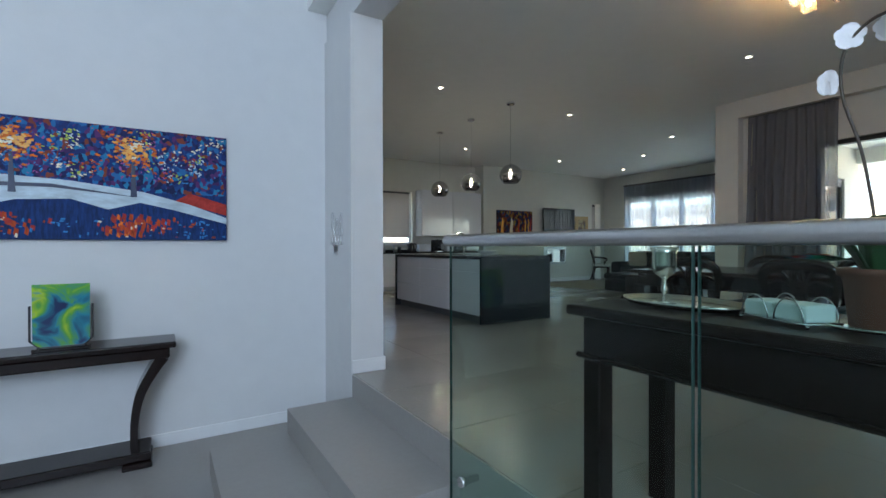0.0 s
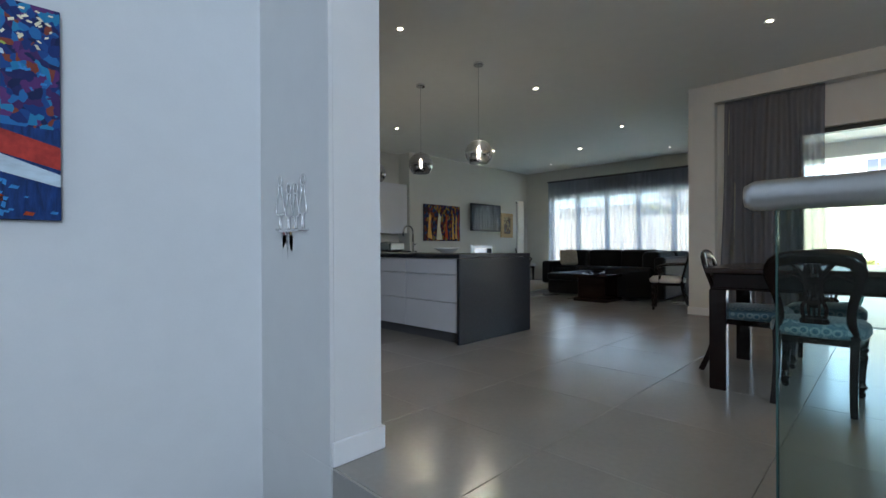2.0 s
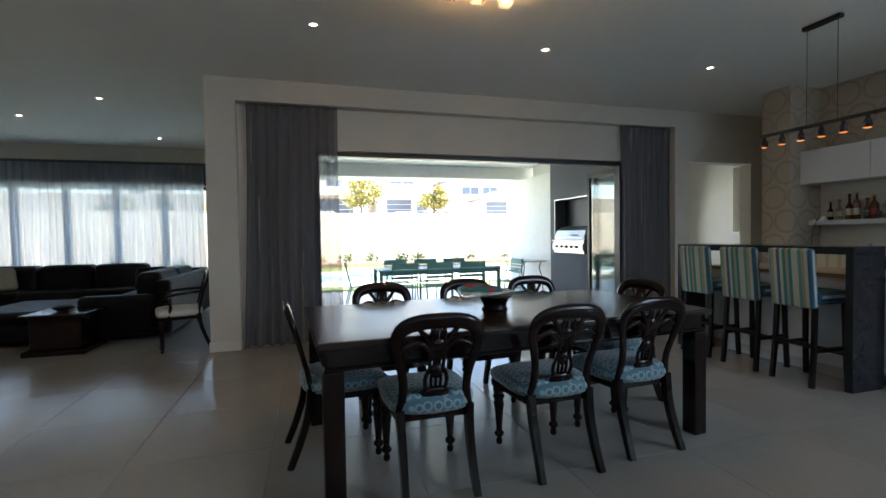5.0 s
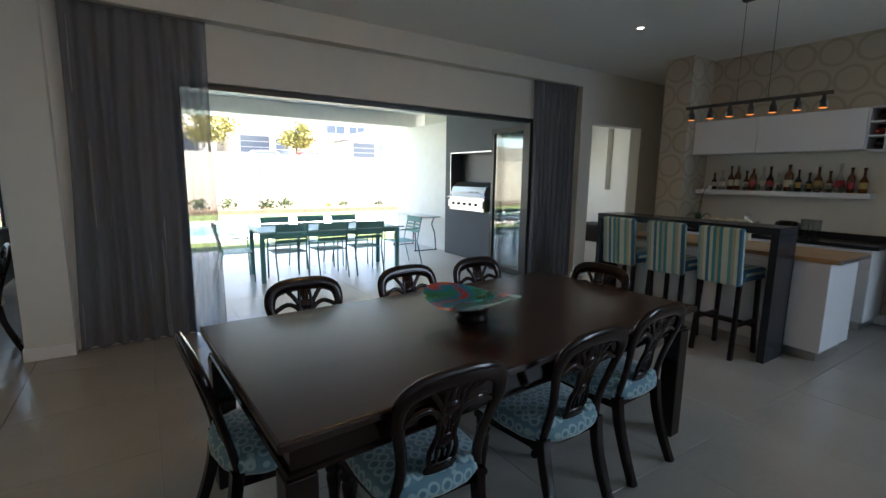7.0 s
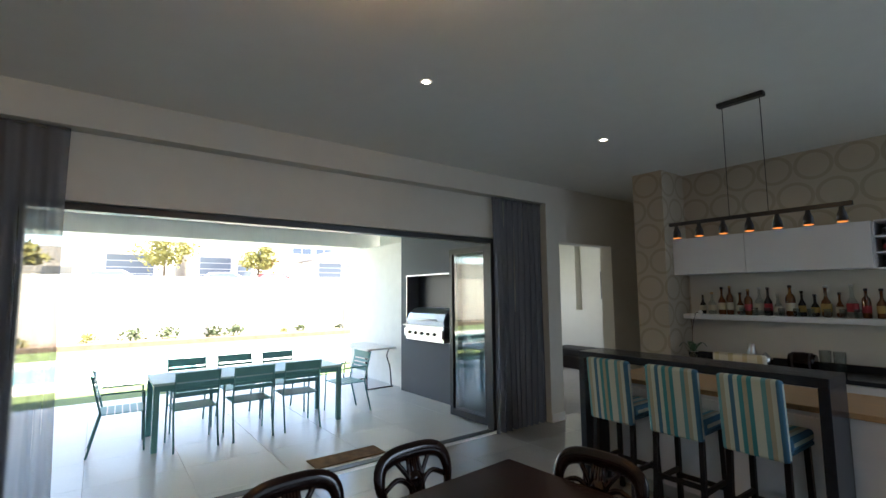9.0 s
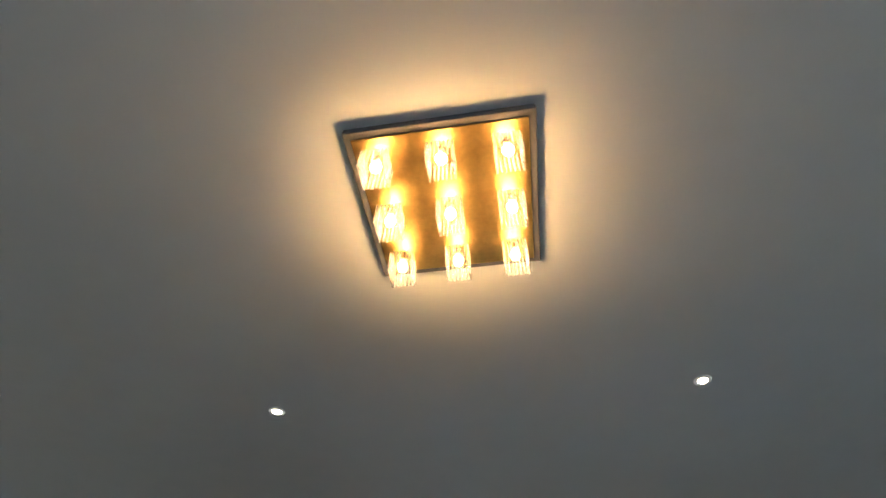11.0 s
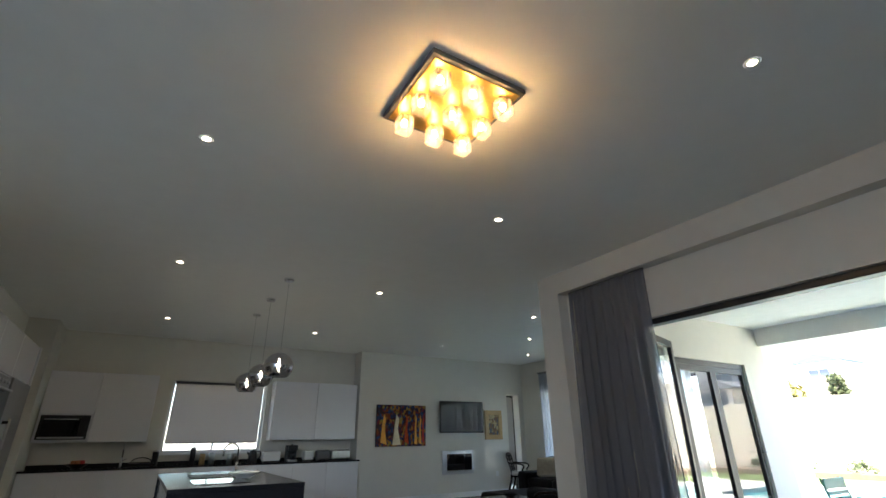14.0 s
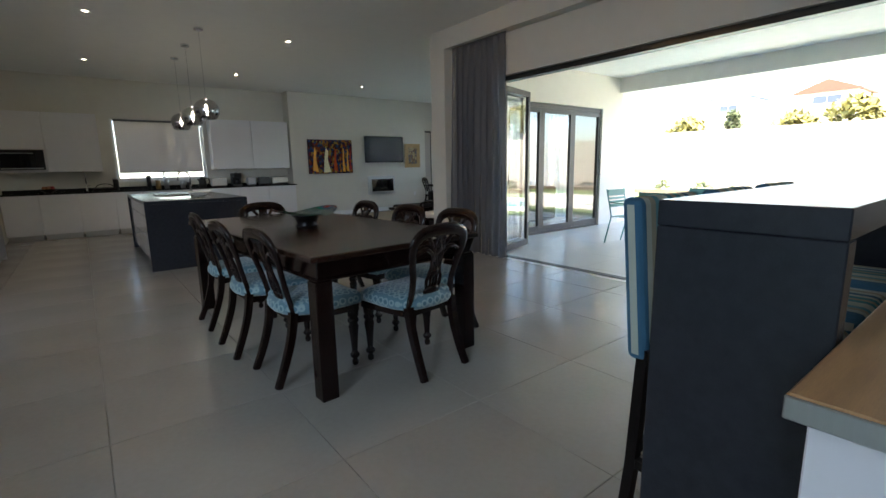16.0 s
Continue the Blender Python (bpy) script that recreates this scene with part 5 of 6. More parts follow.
# ---- dining ----
def chair_parts(t, arms=False):
    """Balloon-back chair: front towards +y."""
    seat = [(-0.235, 0.22), (-0.12, 0.25), (0.12, 0.25), (0.235, 0.22), (0.195, -0.19), (-0.195, -0.19)]
    part("seat_frame", plate(seat, 0.375, 0.418, 'Z'), MAHOG, t)
    bm = bmesh.new()
    rings = []
    outline = resample([(p[0], p[1], 0) for p in seat] + [(seat[0][0], seat[0][1], 0)], 4)[:-1]
    for zz, k in ((0.419, 0.97), (0.44, 1.02), (0.472, 1.01), (0.496, 0.90), (0.510, 0.62), (0.516, 0.2)):
        rings.append([bm.verts.new((p.x * k, p.y * k, zz)) for p in outline])
    for a, b in zip(rings, rings[1:]):
        for i in range(len(a)):
            f = bm.faces.new((a[i], a[(i + 1) % len(a)], b[(i + 1) % len(a)], b[i]))
            f.smooth = True
    bm.faces.new(rings[-1])
    bm.faces.new(rings[0][::-1])
    part("seat", bm, ARM_FABRIC if arms else FABRIC, t, "cream upholstered seat" if arms else "blue-grey patterned upholstered seat")
    turned = [(0.012, 0), (0.020, 0.010), (0.021, 0.03), (0.013, 0.045), (0.030, 0.062), (0.031, 0.075), (0.018, 0.092), (0.020, 0.12), (0.026, 0.20), (0.034, 0.265), (0.026, 0.285), (0.037, 0.300), (0.037, 0.312), (0.027, 0.325), (0.036, 0.338), (0.036, 0.385)]
    for s in (-1, 1):
        part("front_leg", lathe(turned, 14, (s * 0.195, 0.195, 0)), MAHOG, t)
        leg = resample([(s * 0.185, -0.315, 0.0), (s * 0.180, -0.262, 0.13), (s * 0.180, -0.212, 0.29), (s * 0.185, -0.19, 0.44)], 4)
        n = len(leg)
        part("back_leg", sweep(leg, [(0.024 + 0.007 * i / n, 0.026 + 0.008 * i / n) for i in range(n)], 4, (0, 1, 0), flat=True), MAHOG, t)
        part("corner_pad", box(s * 0.118 - 0.045, s * 0.118 + 0.045, -0.212, -0.165, 0.415, 0.515, 0.024, 3), ARM_FABRIC if arms else FABRIC, t, "upholstered seat corner between back post and splat")

    # back: hoop, crest and pierced splat, leaning back
    def lean(x, z):
        return (x, -0.185 - 0.22 * max(0, z - 0.44) - 0.10 * max(0, z - 0.44) ** 2, z)
    side = [(-0.185, 0.42), (-0.168, 0.52), (-0.172, 0.61), (-0.196, 0.71), (-0.212, 0.79), (-0.190, 0.862), (-0.115, 0.896), (0, 0.903)]
    pts2 = side + [(-x, z) for x, z in side[-2::-1]]
    hoop = resample([lean(x, z) for x, z in pts2], 3)
    rad = []
    for p in hoop:
        w = max(0, min(1, (p.z - 0.72) / 0.17))
        rad.append((0.023 + 0.018 * w, 0.016 + 0.004 * w))
    part("back_frame", sweep(hoop, rad, 10, (0, 1, 0.2)), MAHOG, t)
    # solid shoe at the seat, waisted vase above it
    bm = bmesh.new()
    add_sweep(bm, [lean(0, z) for z in (0.415, 0.47, 0.52, 0.545)], [(0.066, 0.013), (0.062, 0.013), (0.074, 0.013), (0.05, 0.011)], 8, (0, 1, 0.2))
    part("splat_shoe", bm, MAHOG, t)
    bm = bmesh.new()
    for s in (-1, 1):
        add_sweep(bm, resample([lean(s * 0.016, 0.70), lean(s * 0.055, 0.765), lean(s * 0.115, 0.79), lean(s * 0.190, 0.755)], 3), (0.014, 0.011), 6, (0, 1, 0.2))
        add_sweep(bm, resample([lean(s * 0.014, 0.71), lean(s * 0.050, 0.80), lean(s * 0.105, 0.872)], 3), (0.014, 0.010), 6, (0, 1, 0.2))
        add_sweep(bm, resample([lean(s * 0.050, 0.535), lean(s * 0.058, 0.59), lean(s * 0.036, 0.66), lean(s * 0.040, 0.73), lean(s * 0.030, 0.88)], 3), (0.011, 0.011), 6, (0, 1, 0.2))
        add_sweep(bm, resample([lean(s * 0.022, 0.535), lean(s * 0.026, 0.60), lean(s * 0.015, 0.68), lean(s * 0.014, 0.88)], 3), (0.008, 0.010), 6, (0, 1, 0.2))
    add_sweep(bm, [lean(0, 0.53), lean(0, 0.72), lean(0, 0.89)], (0.008, 0.010), 6, (0, 1, 0.2))
    add_sweep(bm, [lean(0, 0.60), lean(0, 0.635), lean(0, 0.67)], [(0.02, 0.011), (0.046, 0.013), (0.02, 0.011)], 8, (0, 1, 0.2))
    add_sweep(bm, [lean(0, 0.74), lean(0, 0.775), lean(0, 0.81)], [(0.025, 0.011), (0.050, 0.013), (0.025, 0.011)], 8, (0, 1, 0.2))
    part("splat", bm, MAHOG, t, "pierced carved splat")
    if arms:
        for s in (-1, 1):
            part("armrest", sweep(resample([lean(s * 0.20, 0.70), (s * 0.26, -0.05, 0.69), (s * 0.27, 0.10, 0.67), (s * 0.25, 0.15, 0.62), (s * 0.235, 0.10, 0.55), (s * 0.22, 0.12, 0.42)], 4), (0.018, 0.018), 8, (1, 0, 0)), MAHOG, t)


def dining_chair(x, y, turn, label, first=None):
    if first:
        c = copy_thing(first, pose(x, y, 0, 0, 0, turn))
        c["label"] = label
        return c
    t = thing("dining_chair", label, "chair", pose(x, y, 0, 0, 0, turn), group="chairs round the dining table")
    chair_parts(t)
    return t


LBL = "dark mahogany balloon-back dining chair with a blue patterned seat"
TY = 3.6   # the table stands slightly askew
ch = dining_chair(4.46, 2.56, -90, LBL)
for x, y, r in ((4.465, 1.84, -88), (4.54, 1.23, -87), (5.43, 2.60, 92), (5.46, 1.86, 93), (5.49, 1.22, 93)):
    dining_chair(x, y, r, LBL, ch)
dining_chair(4.93, 3.00, 180 + 5, "dark mahogany dining chair at the end of the table", ch)
dining_chair(5.08, 0.88, 8, "dark mahogany dining chair at the bar end of the table", ch)


def armchair(x, y, turn, label):
    t = thing("armchair", label, "chair", pose(x, y, 0, 0, 0, turn))
    chair_parts(t, True)


armchair(8.22, 4.70, 15, "dark carved armchair beside the wall end")
armchair(12.1, 9.95, 215, "dark carved armchair in the living room corner")


def dining_table():
    t = thing("dining_table", "long polished mahogany dining table with square legs", "dining table", pose(4.885, 1.945, 0, 0, 0, TY))
    W, L = 0.615, 1.235
    part("tabletop", box(-W, W, -L, L, 0.785, 0.822, 0.010, 3), TABLETOP, t)
    part("apron", box(-W + 0.045, W - 0.045, -L + 0.045, L - 0.045, 0.685, 0.784, 0.004), MAHOG, t)
    part("moulding", box(-W + 0.03, W - 0.03, -L + 0.03, L - 0.03, 0.675, 0.692, 0.006), MAHOG, t)
    for s in (-1, 1):
        for q in (-1, 1):
            x, y = s * (W - 0.075), q * (L - 0.075)
            part("leg", box(x - 0.05, x + 0.05, y - 0.05, y + 0.05, 0.0, 0.676, 0.006, 2), MAHOG, t)
    return t


dining_table()


def glass_bowl():
    t = thing("glass_bowl", "wavy multicoloured art glass bowl on a dark foot", "bowl", pose(4.85, 1.98, 0.823, 0, 0, 30))
    part("foot", lathe([(0.085, 0), (0.09, 0.008), (0.075, 0.02), (0.085, 0.045), (0.10, 0.075), (0.12, 0.089)], 28), EBONY, t, "dark wooden foot")
    bm = bmesh.new()
    n, rr = 40, 8
    grid = []
    for i in range(rr + 1):
        u = 0.06 + 0.94 * i / rr
        ring = []
        for k in range(n):
            a = 2 * math.pi * k / n
            r = 0.25 * u * (1 + 0.06 * math.cos(2 * a) + 0.03 * math.cos(3 * a))
            z = 0.090 + 0.030 * u ** 2.2 + 0.026 * u ** 3 * math.cos(2 * a + 0.5)
            ring.append(bm.verts.new((r * math.cos(a), r * math.sin(a), z)))
        grid.append(ring)
    for a, b in zip(grid, grid[1:]):
        for k in range(n):
            f = bm.faces.new((a[k], a[(k + 1) % n], b[(k + 1) % n], b[k]))
            f.smooth = True
    bm.faces.new(grid[0][::-1])
    bmesh.ops.solidify(bm, geom=bm.faces[:], thickness=0.008)
    part("bowl_body", bm, BOWL_GLASS, t, "fused glass in red, green, blue and yellow")


glass_bowl()


def chandelier():
    t = thing("ceiling_light", "square gold-leaf ceiling light with nine crystal bead shades", "ceiling light", pose(5.0, 1.93, H))
    part("mounting_plate", box(-0.315, 0.315, -0.315, 0.315, -0.035, 0.0, 0.003), GREYPLASTIC, t, "grey backing plate")
    part("gold_plate", box(-0.29, 0.29, -0.29, 0.29, -0.042, -0.0355, 0.002), GOLD, t, "gold-leaf reflector plate")
    first = None
    bead = None
    for i in (-1, 0, 1):
        for j in (-1, 0, 1):
            x, y = i * 0.215, j * 0.215
            part("socket", lathe([(0.016, -0.075), (0.018, -0.07), (0.018, -0.042)], 12, (x, y, 0)), GOLD, t)
            if first is None:
                bm = bmesh.new()
                for a in range(4):
                    for k in range(6):
                        s = -0.041 + 0.0137 * k
                        px, py = ((s, -0.041), (0.041, s), (-s, 0.041), (-0.041, -s))[a]
                        for z in range(9):
                            bmesh.ops.create_icosphere(bm, subdivisions=1, radius=0.0058, matrix=Matrix.Translation((px, py, -0.062 - z * 0.0125 + (0.004 * (k % 2)))))
                first = part("bead_shade", bm, CRYSTAL, t, "shade of hanging crystal beads", pose(x, y, 0))
                bead = part("bulb", lathe([(0.002, -0.125), (0.014, -0.118), (0.020, -0.10), (0.014, -0.082), (0.008, -0.075)], 12), WARM, t, "warm lit bulb", pose(x, y, 0))
            else:
                share(first, "bead_shade", t, pose(x, y, 0), "shade of hanging crystal beads")
                share(bead, "bulb", t, pose(x, y, 0), "warm lit bulb")
    return t


chandelier()
for i in (-1, 0, 1):
    for j in (-1, 0, 1):
        lamp("chandelier_bulb", 'POINT', 0.26, pose(5.0 + i * 0.215, 1.93 + j * 0.215, H - 0.145), (1, 0.56, 0.23), radius=0.012)


def downlight(x, y, first=None):
    if first:
        return copy_thing(first, pose(x, y, H))
    t = thing("downlight", "small round recessed ceiling downlight, lit", "downlight", pose(x, y, H), group="ceiling downlights")
    part("ring", lathe([(0.025, -0.003), (0.036, -0.006), (0.044, 0.0), (0.026, 0.0)], 24, cap=False), WHITE_TRIM, t)
    part("lens", lathe([(0.002, -0.003), (0.025, -0.002), (0.025, 0.0)], 20, cap=True), SPOT, t, "bright warm lens")
    return t


d0 = downlight(3.76, 3.09)
for x, y in ((6.255, 0.81), (6.255, 3.09), (3.765, 5.80), (6.25, 5.80), (3.775, 8.83), (6.245, 8.83), (9.125, 8.82), (9.125, 5.80), (10.33, 7.28), (11.64, 8.82), (11.64, 5.80), (6.255, -1.30)):
    downlight(x, y, d0)


# ---- bar ----
BX0, BX1 = 4.585, 6.40
bar = thing("bar_counter", "raised dark stone bar with waterfall ends", "bar counter")
part("bar_top", box(BX0, BX1, -1.345, -0.98, 1.115, 1.178, 0.003), QUARTZ, bar)
part("end_panel", box(BX0, BX0 + 0.06, -1.345, -0.98, 0, 1.114, 0.003), QUARTZ, bar)
part("end_panel", box(BX1 - 0.06, BX1, -1.345, -0.98, 0, 1.114, 0.003), QUARTZ, bar)
part("front_panel", box(BX0 + 0.062, BX1 - 0.062, -1.35, -1.32, 0.10, 0.86, 0.002), SATIN_WHITE, bar, "white back panel under the bar")
part("kick_plate", box(BX0 + 0.062, BX1 - 0.062, -1.35, -1.33, 0.0, 0.098), STEEL, bar)
low = thing("bar_cabinet", "white bar cabinet with a light oak worktop", "cabinet")
part("body", box(4.33, 6.36, -2.05, -1.37, 0.10, 0.885, 0.003), SATIN_WHITE, low)
part("plinth", box(4.37, 6.34, -2.0, -1.44, 0.0, 0.10), STEEL, low)
part("worktop", box(4.27, 6.38, -2.10, -1.352, 0.886, 0.925, 0.004), OAK, low, "light oak worktop")
part("worktop_edge", box(4.262, 4.269, -2.10, -1.352, 0.886, 0.923, 0.002), STEEL, low, "steel worktop edging")
back = thing("back_bar_cabinet", "white back bar cabinet with a dark stone top", "cabinet")
part("body", box(4.42, 6.48, -3.38, -2.82, 0.10, 0.875, 0.003), SATIN_WHITE, back)
part("plinth", box(4.46, 6.48, -3.38, -2.87, 0.0, 0.099), STEEL, back)
part("worktop", box(4.38, 6.49, -3.385, -2.80, 0.876, 0.915, 0.003), QUARTZ, back, "dark stone worktop")
part("upstand", box(4.38, 6.49, -3.398, -3.385, 0.876, 0.98, 0.002), QUARTZ, back)
for a, b in ((4.42, 5.1), (5.104, 5.79), (5.794, 6.48)):
    for z0, z1 in ((0.11, 0.68), (0.684, 0.87)):
        part("door", box(a, b - 0.004, -2.819, -2.80, z0, z1, 0.003), GLOSS_WHITE, back)
# splashback panel in plain paint between wall units
solid("splashback", box(4.30, 6.48, -3.399, -3.393, 0.985, 1.912), PLASTER, "plain beige panel behind the bar shelf", "panel", "structure")
hang = thing("wall_cabinet", "glossy white flap-door cabinets above the bar", "cabinet")
part("body", box(4.69, 6.49, -3.385, -3.07, 1.915, 2.348, 0.003), SATIN_WHITE, hang)
for a, b in ((4.69, 5.72), (5.724, 6.735)):
    part("flap_door", box(a, b, -3.068, -3.05, 1.915, 2.348, 0.003), GLOSS_WHITE, hang, "glossy white flap door")
shelf = solid("bar_shelf", box(4.60, 6.48, -3.385, -3.17, 1.385, 1.443, 0.004), SATIN_WHITE, "thick white floating shelf for bottles", "shelf")


def bottle(x, y, z, kind, h, r, lab, rnd):
    shapes = [
        [(0.9, 0), (1, 0.02), (1, 0.58), (0.85, 0.68), (0.36, 0.78), (0.34, 0.98), (0.4, 0.985), (0.4, 1.0)],
        [(0.95, 0), (1, 0.03), (1, 0.50), (0.55, 0.62), (0.32, 0.70), (0.30, 1.0)],
        [(0.7, 0), (0.9, 0.05), (1, 0.30), (0.85, 0.50), (0.40, 0.62), (0.32, 0.72), (0.32, 0.94), (0.42, 0.95), (0.42, 1.0)],
    ]
    prof = [(a * r, b * h) for a, b in shapes[kind % 3]]
    m_ = BOTTLES[rnd.choice((0, 0, 1, 2, 3, 3, 4))]
    t = thing("bottle", "liquor bottle with a label on the bar shelf", "bottle", pose(x, y, z), group="bottles on the bar shelf")
    part("glass", lathe(prof, 12), m_, t)
    part("label", lathe([(r * 1.012, h * 0.18), (r * 1.012, h * 0.44)], 12, cap=False), LABELS[lab], t)
    part("cap", lathe([(r * 0.44, h * 0.96), (r * 0.44, h * 1.04), (r * 0.1, h * 1.045)], 10), rnd.choice((BLACK, GILT, STEEL)), t)


rnd = random.Random(11)
x = 4.70
while x < 6.38:
    h = rnd.uniform(0.22, 0.33)
    bottle(x, -3.29 + rnd.uniform(-0.03, 0.03), 1.444, rnd.randrange(3), h, rnd.uniform(0.035, 0.048), rnd.randrange(3), rnd)
    x += rnd.uniform(0.085, 0.115)


def tumbler(x, y, z, r, h):
    t = thing("drinking_glass", "clear drinking glass at the bar", "glass", pose(x, y, z), group="glasses at the bar")
    part("glass", lathe([(r * 0.85, 0), (r, h), (r * 0.94, h), (r * 0.8, 0.01), (0.002, 0.01)], 14), CLEARBOTTLE, t)


for x in (4.86, 4.97, 5.09, 5.22, 5.34, 5.47, 5.6, 5.72, 5.84):
    tumbler(x, -3.205, 1.444, 0.032, 0.085)
for x, y in ((4.98, -3.0), (5.10, -3.05)):
    tumbler(x, y, 0.916, 0.05, 0.22)
shk = thing("cocktail_shaker", "steel cocktail shaker on the back bar", "shaker", pose(5.72, -3.05, 0.916))
part("shaker_body", lathe([(0.04, 0), (0.045, 0.14), (0.03, 0.19), (0.028, 0.23), (0.01, 0.24)], 18), STEEL, shk)
ib = thing("ice_bucket", "small steel ice bucket on the back bar", "ice bucket", pose(5.58, -3.0, 0.916))
part("bucket", lathe([(0.05, 0), (0.06, 0.10), (0.04, 0.13), (0.012, 0.15), (0.002, 0.165)], 18), CHROME, ib)
kg = thing("wooden_keg", "small brown wooden keg on the back bar", "keg", pose(5.28, -3.05, 0.916))
part("keg_body", lathe([(0.07, -0.11), (0.085, -0.05), (0.088, 0), (0.085, 0.05), (0.07, 0.11)], 18, (0, 0, 0.10), axis='X'), MAHOG, kg)
for q in (-0.07, 0.07):
    part("hoop", lathe([(0.084, q - 0.01), (0.086, q + 0.01)], 18, (0, 0, 0.10), cap=False, axis='X'), BLACK, kg)
part("cradle", box(-0.09, 0.09, -0.06, 0.06, 0, 0.03, 0.004), MAHOG, kg)
orchid((6.30, -2.98, 0.916), SILVER, 0.55, 4, "small white orchid in a pot on the back bar", 0.6, 100)


def wine_rack():
    t = thing("wine_rack", "white wall wine rack of square cells with bottles", "wine rack", pose(0, -3.39, 0))
    c, w, dpt = 0.147, 0.016, 0.30
    x_left = 4.68
    cells = []
    for i in range(9):
        for j in range(15):
            if i < 3 and j < 12:
                continue
            cells.append((i, j))
    z0 = 2.348 - 15 * c
    have = set(cells)
    verticals, horizontals = set(), set()
    for i, j in cells:
        verticals |= {(i, j), (i + 1, j)}
        horizontals |= {(i, j), (i, j + 1)}
    for name, spots in (("upright_board", sorted(verticals)), ("shelf_board", sorted(horizontals))):
        first = None
        for i, j in spots:
            at = pose(x_left - i * c, 0, z0 + j * c)
            if first:
                share(first, name, t, at)
            elif name == "upright_board":
                first = part(name, box(-w / 2, w / 2, 0.005, dpt, w / 2, c - w / 2), SATIN_WHITE, t, "", at)
            else:
                first = part(name, box(-c - w / 2 + 0.001, w / 2 - 0.001 - w, 0.005, dpt - 0.001, -w / 2, w / 2), SATIN_WHITE, t, "", at)
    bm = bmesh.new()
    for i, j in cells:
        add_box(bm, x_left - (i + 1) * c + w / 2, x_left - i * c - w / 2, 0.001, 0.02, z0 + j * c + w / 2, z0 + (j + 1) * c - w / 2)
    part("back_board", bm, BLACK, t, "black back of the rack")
    r2 = random.Random(5)
    base = {}
    for i, j in cells:
        k = r2.random()
        if k < 0.16:
            continue
        key = "cream" if k > 0.82 else ("red" if j == 13 and 0.3 < k else "dark")
        m_ = {"cream": LABELS[0], "red": CORAL, "dark": BOTTLES[4]}[key]
        px, pz = x_left - (i + 0.5) * c, z0 + j * c + w / 2 + 0.042
        if key not in base:
            base[key] = part("wine_bottle", lathe([(0.038, 0.03), (0.040, 0.04), (0.040, 0.20), (0.018, 0.245), (0.016, 0.285), (0.002, 0.286)], 12, axis='Y'), m_, t, "stored wine bottle", pose(px, 0, pz))
        else:
            share(base[key], "wine_bottle", t, pose(px, 0, pz), "stored wine bottle")


wine_rack()


def track_light():
    t = thing("track_light", "black hanging bar light with seven small spots", "pendant lamp", pose(5.06, -1.31, H))
    part("canopy", box(-0.16, 0.16, -0.03, 0.03, -0.035, 0.0, 0.003), BLACK, t)
    for s in (-0.13, 0.13):
        part("cable", sweep([(s, 0, -0.03), (s, 0, -0.91)], (0.0025, 0.0025), 6, (0, 1, 0)), BLACK, t)
    part("bar", box(-0.60, 0.60, -0.012, 0.012, -0.935, -0.905, 0.002), BLACK, t)
    first = lens = None
    for k in range(7):
        xx = -0.54 + k * 0.18
        if not first:
            first = part("spot_head", lathe([(0.014, -0.935), (0.016, -0.955), (0.028, -0.985), (0.034, -1.035), (0.030, -1.035)], 16), BLACK, t, "", pose(xx, 0, 0))
            lens = part("spot_lens", lathe([(0.002, -1.040), (0.024, -1.040), (0.029, -1.038), (0.029, -1.030), (0.026, -1.028)], 14), AMBER, t, "amber lit lens", pose(xx, 0, 0))
        else:
            share(first, "spot_head", t, pose(xx, 0, 0))
            share(lens, "spot_lens", t, pose(xx, 0, 0), "amber lit lens")


track_light()


def bar_stool(x, y, turn, first=None):
    if first:
        return copy_thing(first, pose(x, y, 0, 0, 0, turn))
    t = thing("bar_stool", "teal and cream striped bar stool with dark wooden legs", "bar stool", pose(x, y, 0, 0, 0, turn), group="stools at the bar")
    # front towards +y
    part("seat", box(-0.19, 0.19, -0.16, 0.235, 0.715, 0.80, 0.03, 3), STRIPE, t)
    part("seat_band", box(-0.185, 0.185, -0.155, 0.230, 0.695, 0.72, 0.008, 2), BLUE_BAND, t, "blue fabric band under the seat")
    bm = box(-0.19, 0.19, -0.225, -0.158, 0.66, 1.165, 0.022, 3)
    for v in bm.verts:
        v.co.y -= 0.09 * (v.co.z - 0.66)
    part("backrest", bm, STRIPE, t)
    for s in (-1, 1):
        for q, dy in ((-1, -0.045), (1, 0.03)):
            y0 = -0.175 if q < 0 else 0.15
            part("leg", sweep([(s * 0.165, y0, 0.70), (s * 0.17, y0 + dy * 0.4, 0.3), (s * 0.175, y0 + dy, 0.0)], (0.024, 0.024), 4, (0, 1, 0), flat=True), EBONY, t)
        part("stretcher", box(s * 0.17 - 0.014, s * 0.17 + 0.014, -0.19, 0.16, 0.29, 0.325, 0.003), EBONY, t)
    for y0, z in ((0.163, 0.24), (-0.193, 0.33)):
        part("stretcher", box(-0.17, 0.17, y0 - 0.013, y0 + 0.013, z, z + 0.035, 0.003), EBONY, t)
    return t


